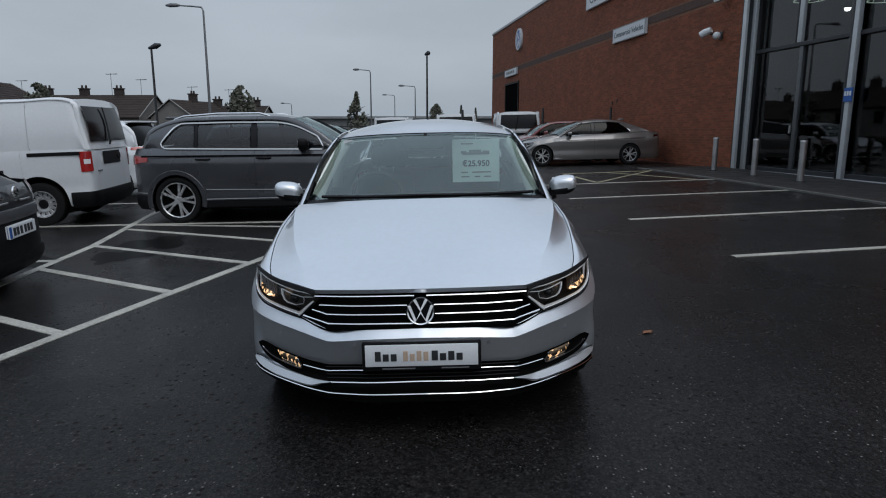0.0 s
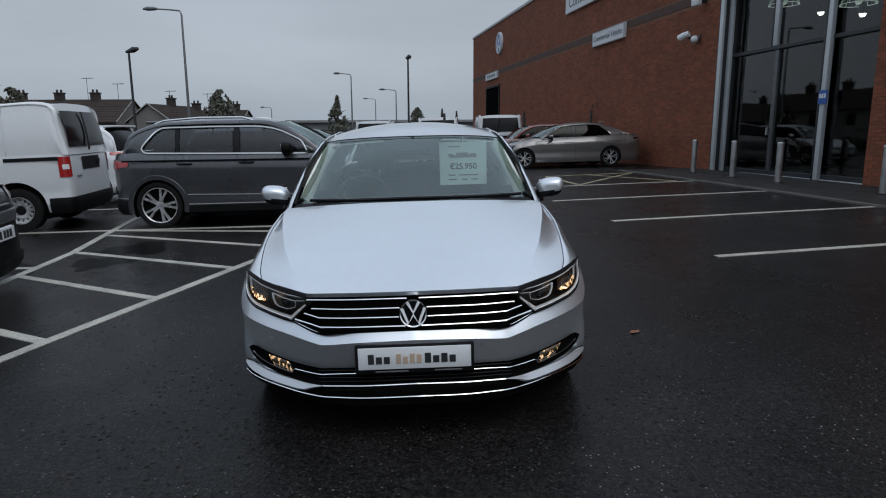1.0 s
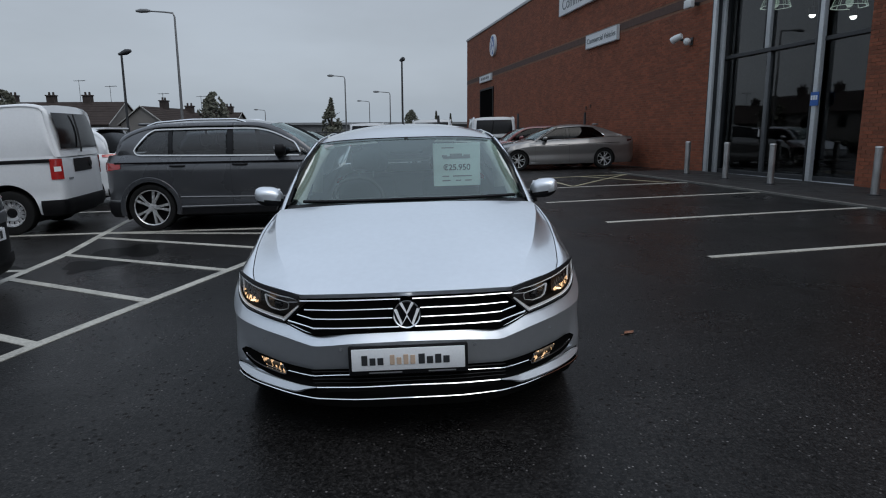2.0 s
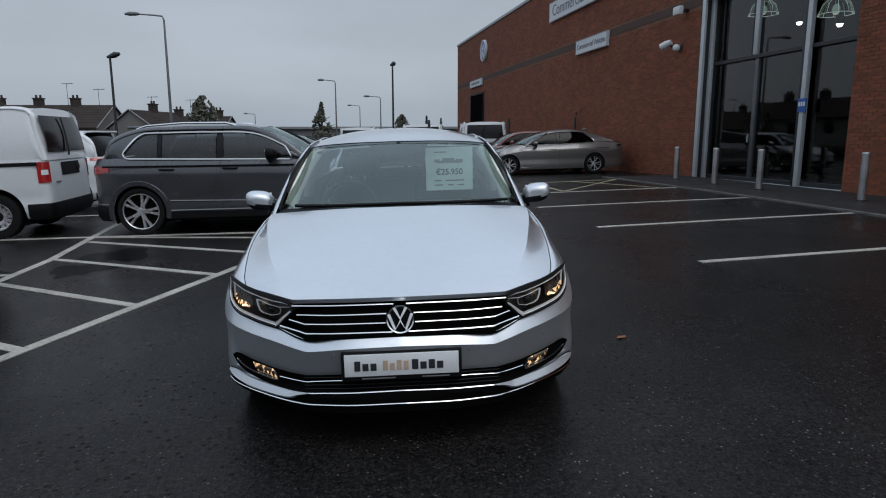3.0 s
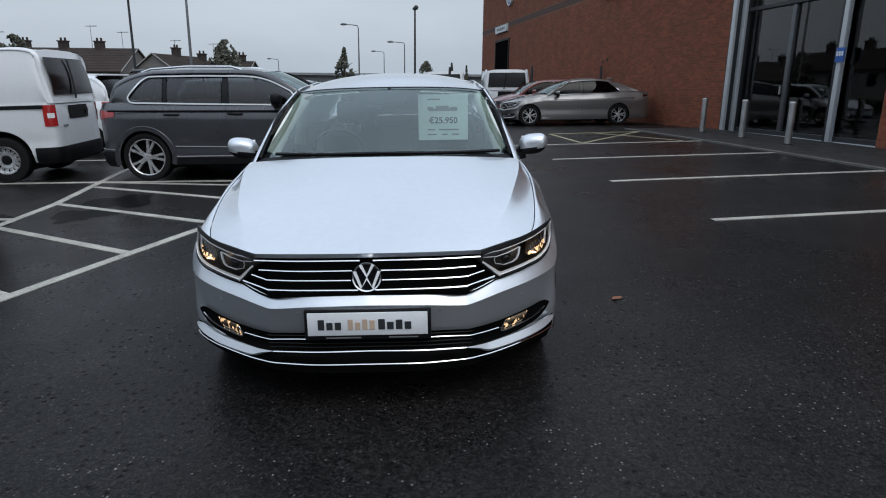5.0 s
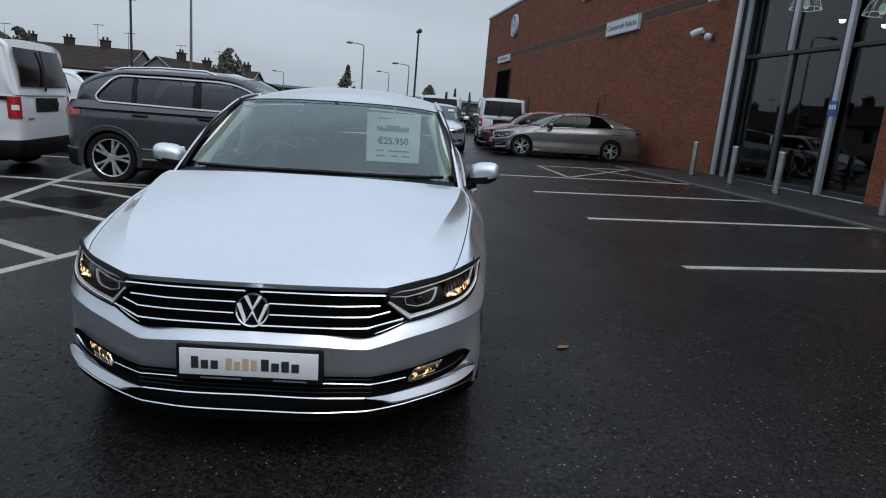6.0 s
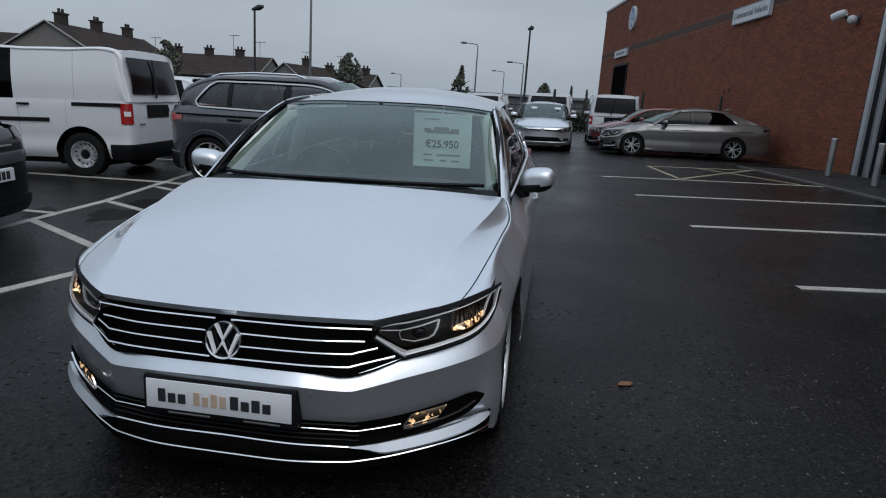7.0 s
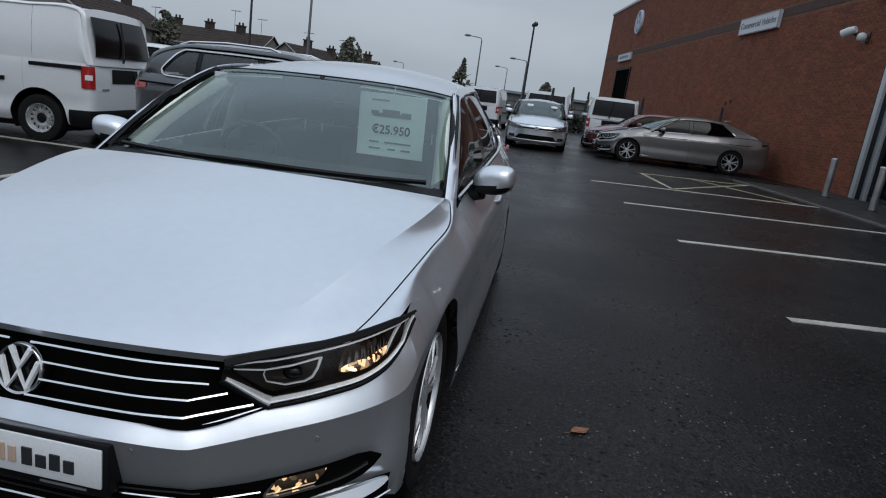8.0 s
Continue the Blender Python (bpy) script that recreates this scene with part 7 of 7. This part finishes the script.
def house(x, y, rz, w, d, eave, ridge, label, chimneys=(), gable_trim=True):
    """w along the ridge (local x), d across it."""
    z0 = ground_z(x, y)
    hs = thing("house", Matrix.Translation((x, y, z0)) @ Matrix.Rotation(radians(rz), 4, "Z"), label, "house", "houses")
    e_, r_ = eave - z0, ridge - z0
    bm = bmesh.new()
    prof = [(-d / 2, -0.4), (d / 2, -0.4), (d / 2, e_), (0, r_ - 0.06), (-d / 2, e_)]
    a = [bm.verts.new((-w / 2, p[0], p[1])) for p in prof]; c = [bm.verts.new((w / 2, p[0], p[1])) for p in prof]
    bm.faces.new(a); bm.faces.new(c[::-1])
    for k in range(5):
        bm.faces.new((a[k], a[(k + 1) % 5], c[(k + 1) % 5], c[k]))
    part("wall", bm, M_PLASTER, hs, "grey plastered walls")
    for s in (-1, 1):
        bm = bmesh.new()
        n = 9
        prof = []
        for k in range(n):
            for t_, up in ((k / n, 0.045), ((k + 1) / n, 0.015)):
                prof.append((s * (d / 2 + 0.3) * (1 - t_), e_ - 0.12 + (r_ - e_ + 0.12) * t_ + up))
        prof += [(0.0, r_ - 0.06), (s * (d / 2 + 0.3), e_ - 0.18)]
        lo_, hi_ = [bm.verts.new((-w / 2 - 0.2, *p)) for p in prof], [bm.verts.new((w / 2 + 0.2, *p)) for p in prof]
        for k in range(len(prof)):
            j = (k + 1) % len(prof)
            bm.faces.new((lo_[k], lo_[j], hi_[j], hi_[k]))
        bm.faces.new(lo_[::-1]); bm.faces.new(hi_)
        roof_ = part("roof", bm, M_ROOF, hs, "dark tiled roof slope")
    for xe in (-w / 2 - 0.22, w / 2 + 0.22):
        if gable_trim:
            bm = bmesh.new()
            ribbon(bm, [(xe, -(d / 2 + 0.3), e_ - 0.12), (xe, 0, r_ + 0.02), (xe, d / 2 + 0.3, e_ - 0.12)], (np.sign(xe), 0, 0), 0.13, 0.03)
            part("bargeboard", bm, M_BOARD, hs, "pale bargeboard")
    for cx, cz in chimneys:
        bm = bmesh.new(); box(bm, cx - 0.45, cx + 0.45, -0.3, 0.3, r_ - 0.6, r_ + cz, 0.02); box(bm, cx - 0.52, cx + 0.52, -0.37, 0.37, r_ + cz - 0.12, r_ + cz)
        ch = part("chimney", bm, M_CHIMNEY, hs, "dark chimney stack")
        for o in (-0.22, 0.22):
            bm = bmesh.new()
            tube(bm, [(cx + o, 0, r_ + cz), (cx + o, 0, r_ + cz + 0.32)], [0.12, 0.10], 10)
            part("pot", bm, M_CHIMNEY, ch, "chimney pot")
    for k in range(max(1, int(w / 4))):
        cx = -w / 2 + (k + 0.5) * w / max(1, int(w / 4))
        for s in (-1, 1):
            bm = bmesh.new(); box(bm, cx - 0.5, cx + 0.5, s * (d / 2) - 0.03, s * (d / 2) + 0.03, e_ - 1.6, e_ - 0.5)
            part("window", bm, M_TINT, hs, "dark window")
    return hs


def aerial(x, y, z, h=1.6):
    bm = bmesh.new()
    tube(bm, [(0, 0, 0), (0, 0, h)], 0.025, 6)
    tube(bm, [(-0.5, 0, h - 0.12), (0.7, 0, h - 0.05)], 0.02, 6)
    for k in range(6):
        tube(bm, [(-0.4 + 0.2 * k, -0.35, h - 0.1), (-0.4 + 0.2 * k, 0.35, h - 0.1)], 0.012, 4)
    solo("tv_aerial", bm, M_FRAME, "thin television aerial above a roof", "aerial", "aerials", m=Matrix.Translation((x, y, z)))


house(-42.5, 71.0, 0, 18.6, 8.0, 2.95, 5.35, "long single-storey terrace with dark tiled roof and chimneys", ((-7.2, 0.75), (-2.6, 0.75), (1.5, 0.75), (5.4, 0.75)))
house(-39.7, 51.5, 98, 14.0, 6.6, 3.75, 5.7, "gabled house with dark roof and pale bargeboards", ((-5.2, 0.8), (-0.5, 0.8), (4.4, 0.8)))
house(-29.3, 72.0, 78, 8.0, 5.2, 2.9, 4.75, "small gabled house with dark roof", ((0.0, 0.8),))
house(-25.6, 76.0, 0, 7.0, 6.0, 2.9, 4.35, "low house with dark tiled roof", ((-2.4, 0.8), (-0.2, 0.9), (2.2, 0.7)))
house(-64.0, 62.0, 10, 18.0, 8.0, 3.2, 6.0, "terrace with dark tiled roof", ((-5.0, 0.8), (2.0, 0.8)))
for x, y, z, h in ((-37.9, 71, 5.3, 2.4), (-34.6, 71, 5.3, 1.8), (-30.2, 74, 4.6, 1.9), (-26.6, 76, 4.3, 2.0), (-48.0, 71, 5.3, 1.7)):
    aerial(x, y, z, h)


def tree(x, y, h, spread, label, conifer=False, seed=1, base=0.25):
    rng = random.Random(seed)
    z0 = ground_z(x, y)
    tr = thing("tree", Matrix.Translation((x, y, z0)), label, "tree", "trees")
    bm = bmesh.new()
    tube(bm, [(0, 0, -0.2), (0.05, 0, h * 0.4), (0, 0.05, h * 0.9)], [h * 0.035, h * 0.025, 0.02], 8)
    limbs = []
    for k in range(9):
        a, zz = rng.uniform(0, math.tau), h * rng.uniform(base + 0.05, 0.8)
        r_ = spread * (1.1 - zz / h) * rng.uniform(0.5, 0.9)
        limbs.append((r_ * math.cos(a), r_ * math.sin(a), zz + r_ * 0.5))
        tube(bm, [(0, 0, zz), (limbs[-1][0] * 0.5, limbs[-1][1] * 0.5, zz + r_ * 0.3), limbs[-1]], [h * 0.014, h * 0.008, 0.01], 6)
    part("trunk", bm, M_BARK, tr, "dark trunk and limbs", 60)
    verts, faces = [], []
    for k in range(2600):
        t = rng.uniform(base, 1.0)
        if conifer:
            r_ = spread * (1.02 - t) / (1 - base) * math.sqrt(rng.uniform(0.05, 1))
        else:
            r_ = spread * math.sin(math.pi * min(1, (t - base) / (1 - base) * 0.86 + 0.12)) ** 0.7 * math.sqrt(rng.uniform(0.1, 1))
        a = rng.uniform(0, math.tau)
        lump = 0.72 + 0.42 * noise.noise(Vector((math.cos(a) * 1.4, math.sin(a) * 1.4 + seed, t * 5)))
        c_ = Vector((r_ * lump * math.cos(a), r_ * lump * math.sin(a), h * t))
        if noise.noise(c_ * 1.3 + Vector((seed, 0, 0))) < -0.18:
            continue
        u = Vector((rng.gauss(0, 1), rng.gauss(0, 1), rng.gauss(0, 1))).normalized(); v = u.orthogonal().normalized()
        s_ = h * rng.uniform(0.018, 0.04)
        n0 = len(verts)
        verts += [c_ + u * s_, c_ + v * s_ * 0.6, c_ - u * s_, c_ - v * s_ * 0.6]
        faces.append((n0, n0 + 1, n0 + 2, n0 + 3))
    me = bpy.data.meshes.new("crown")
    me.from_pydata([tuple(v) for v in verts], [], faces)
    me.materials.append(M_LEAF)
    cr = new("crown", me); cr.parent = tr; cr["kind"] = "stuff"; cr["label"] = "uneven leafy crown"
    return tr


tree(-20.5, 62.0, 5.6, 1.9, "round-headed tree beside the houses", seed=3)
tree(-9.3, 62.0, 4.9, 2.3, "dark conifer beyond the car park", True, seed=5, base=0.1)
tree(-2.0, 80.0, 4.4, 1.3, "small dark bush far off", seed=7, base=0.1)
tree(1.2, 90.0, 4.6, 0.6, "slim dark conifer far beyond the fence", True, seed=8, base=0.1)
tree(3.4, 95.0, 4.4, 0.7, "slim dark conifer far beyond the fence", True, seed=9, base=0.1)
tree(6.0, 60.0, 6.0, 1.9, "tree behind the showroom corner", seed=11)
tree(-36.5, 56.0, 5.6, 1.8, "bare-branched tree between the houses", seed=13)
tree(-44.0, 62.0, 6.0, 1.5, "dark tree behind the terrace", seed=15)
tree(-56.0, 50.0, 7.5, 2.6, "tree at the end of the terrace", seed=17)

def puddle(x, y, a, b, rz, seed):
    """An uneven film of standing water on the asphalt."""
    rng = random.Random(seed)
    ph = [rng.uniform(0, math.tau) for _ in range(6)]
    bm = bmesh.new()
    rings = []
    for k in range(7):
        ring = []
        for j in range(72):
            th = math.tau * j / 72
            rr = (1 + sum(0.22 / (n + 1) ** 0.6 * math.sin((n + 2) * th + ph[n]) for n in range(6))) * (k + 1) / 7
            px, py = rr * a * math.cos(th), rr * b * math.sin(th)
            qx, qy = x + px * math.cos(rz) - py * math.sin(rz), y + px * math.sin(rz) + py * math.cos(rz)
            ring.append(bm.verts.new((qx, qy, ground_z(qx, qy) + 0.0025)))
        rings.append(ring)
    bm.faces.new(rings[0])
    for r0, r1 in zip(rings, rings[1:]):
        for j in range(72):
            bm.faces.new((r0[j], r0[(j + 1) % 72], r1[(j + 1) % 72], r1[j]))
    solo("puddle", bm, M_PUDDLE, "dark film of rainwater on the asphalt", "puddle", "puddles", smooth=60)


puddle(-3.67, 7.69, 0.32, 0.51, -0.01, 3)
puddle(-3.71, 6.92, 0.26, 0.38, 0.18, 4)
puddle(-4.50, 6.70, 0.15, 0.32, 0.50, 5)

# low warehouse, boundary hedge and fence along the far side
wh = thing("warehouse", Matrix.Translation((8, 105, ground_z(8, 105))), "long low grey warehouse in the distance", "building")
bm = bmesh.new(); box(bm, -34, 30, -8, 8, -0.5, 2.9)
part("wall", bm, M_FARWALL, wh)
bm = bmesh.new(); box(bm, -34.5, 30.5, -8.5, 8.5, 2.9, 3.25)
part("roof", bm, M_FLASH, wh, "pale flat roof edge")
verts, faces = [], []
rng = random.Random(21)
for k in range(9000):
    x = rng.uniform(-62, 9)
    c_ = Vector((x, 44 + rng.uniform(-0.6, 0.6) + 0.05 * abs(x), ground_z(x, 44) + rng.uniform(0, 1.0 + 0.35 * noise.noise(Vector((x * 0.4, 0, 0))))))
    u = Vector((rng.gauss(0, 1), rng.gauss(0, 1), rng.gauss(0, 1))).normalized(); v = u.orthogonal().normalized()
    n0 = len(verts)
    verts += [c_ + u * 0.2, c_ + v * 0.12, c_ - u * 0.2, c_ - v * 0.12]
    faces.append((n0, n0 + 1, n0 + 2, n0 + 3))
me = bpy.data.meshes.new("hedge"); me.from_pydata([tuple(v) for v in verts], [], faces); me.materials.append(M_HEDGE)
tagged(new("hedge", me), "dark boundary hedge along the far edge", "hedge", kind="stuff")
fence = thing("fence", Matrix.Translation((0, 40.5, 0.5)), "dark steel boundary fence with a banner", "fence")
bm = bmesh.new(); box(bm, -9.4, 8.0, -0.02, 0.02, 1.2, 1.26); box(bm, -9.4, 8.0, -0.02, 0.02, 0.2, 0.26)
part("rail", bm, M_FRAME, fence, "dark rails")
for k in range(30):
    bm = bmesh.new(); box(bm, -9.4 + 0.6 * k - 0.02, -9.4 + 0.6 * k + 0.02, -0.05, -0.02, -0.1, 1.4)
    part("picket", bm, M_FRAME, fence)
for x, y in ((1.415, 4.10),):
    bm = bmesh.new()
    rows = [np.array([(0.045 * (1 - abs(v) ** 1.5) * w_, 0.055 * v, 0.006 + 0.012 * w_ * w_ + 0.006 * math.sin(3 * v)) for v in np.linspace(-1, 1, 7)]) for w_ in (-1, -0.5, 0, 0.5, 1)]
    grid_faces(bm, rows)
    tube(bm, [(0, 0.05, 0.006), (0.01, 0.085, 0.008)], 0.0025, 5)
    solo("fallen_leaf", bm, M_DEADLEAF, "brown fallen leaf on the asphalt", "leaf", "fallen leaves", m=stand(x, y, 70 + 40 * x) @ Matrix.Diagonal((0.62, 0.95, 0.45, 1)), smooth=60)


# an added, unseen plain wall closes the car park behind the camera
bm = bmesh.new(); box(bm, -30, 14, -10.3, -10.0, -2.0, 2.6)
solo("wall_south", bm, M_FARWALL, "plain dark wall, added out of view to close the car park", "wall", kind="structure")

# ---- bricks of the front wall, nearest ones singly ----
BW, BH, GAP = 0.205, 0.062, 0.0095
BRICK_VERTS = [(0.002, -0.0, 0.002), (BW - 0.002, -0.0, 0.002), (BW - 0.002, -0.0, BH - 0.002), (0.002, -0.0, BH - 0.002), (0, 0.014, 0), (BW, 0.014, 0), (BW, 0.014, BH), (0, 0.014, BH)]
BRICK_FACES = [(0, 1, 2, 3), (0, 4, 5, 1), (1, 5, 6, 2), (2, 6, 7, 3), (3, 7, 4, 0)]


def runs(z0, z1):
    """The stretches of the front that carry bricks at this height."""
    holes = []
    if z0 < HEAD + 0.08:
        holes.append((OPEN0, OPEN1))
    if z0 < 4.31:
        holes.append((-24.02, -20.88))
    if z1 > 4.89 and z0 < 5.14:
        holes.append((FARX, OPEN0))
    out, x = [], FARX
    for a, b in sorted(holes):
        if a > x:
            out.append((x, a))
        x = max(x, b)
    return out + [(x, NEARX)]


bv, bf = [], []
single = []
rng = random.Random(5)
row = 0
z = BASE
while z + BH < TOP:
    for r0, r1 in runs(z, z + BH):
        x = FARX + (0.0 if row % 2 else -(BW + GAP) / 2)
        x += (BW + GAP) * max(0, math.floor((r0 - x) / (BW + GAP)))
        while x < r1:
            x0, x1 = max(x, r0), min(x + BW, r1)
            d = rng.uniform(-0.0025, 0.0025)
            if x1 - x0 > 0.03:
                if 4.86 < x0 < 6.3 and z < 3.3 and x1 - x0 > BW - 0.001:
                    single.append((x0, d, z))
                else:
                    n0, k = len(bv), (x1 - x0) / BW
                    bv += [(x0 + a * k, y + (d if y < 0.01 else 0), z + c) for a, y, c in BRICK_VERTS]
                    bf += [tuple(n0 + i for i in f) for f in BRICK_FACES]
            x += BW + GAP
    z += BH + GAP
    row += 1
me = bpy.data.meshes.new("brickwork")
me.from_pydata(bv, [], bf)
me.materials.append(M_BRICK)
bw = new("brickwork", me); bw.parent = front; bw["kind"] = "stuff"; bw["label"] = "red brickwork"
one = bpy.data.meshes.new("brick")
one.from_pydata(BRICK_VERTS, [], BRICK_FACES)
one.materials.append(M_BRICK_ONE)
for x, d, z in single[:300]:
    ob = new("brick", one)
    ob.parent = front
    ob.matrix_basis = Matrix.Translation((x, d, z))
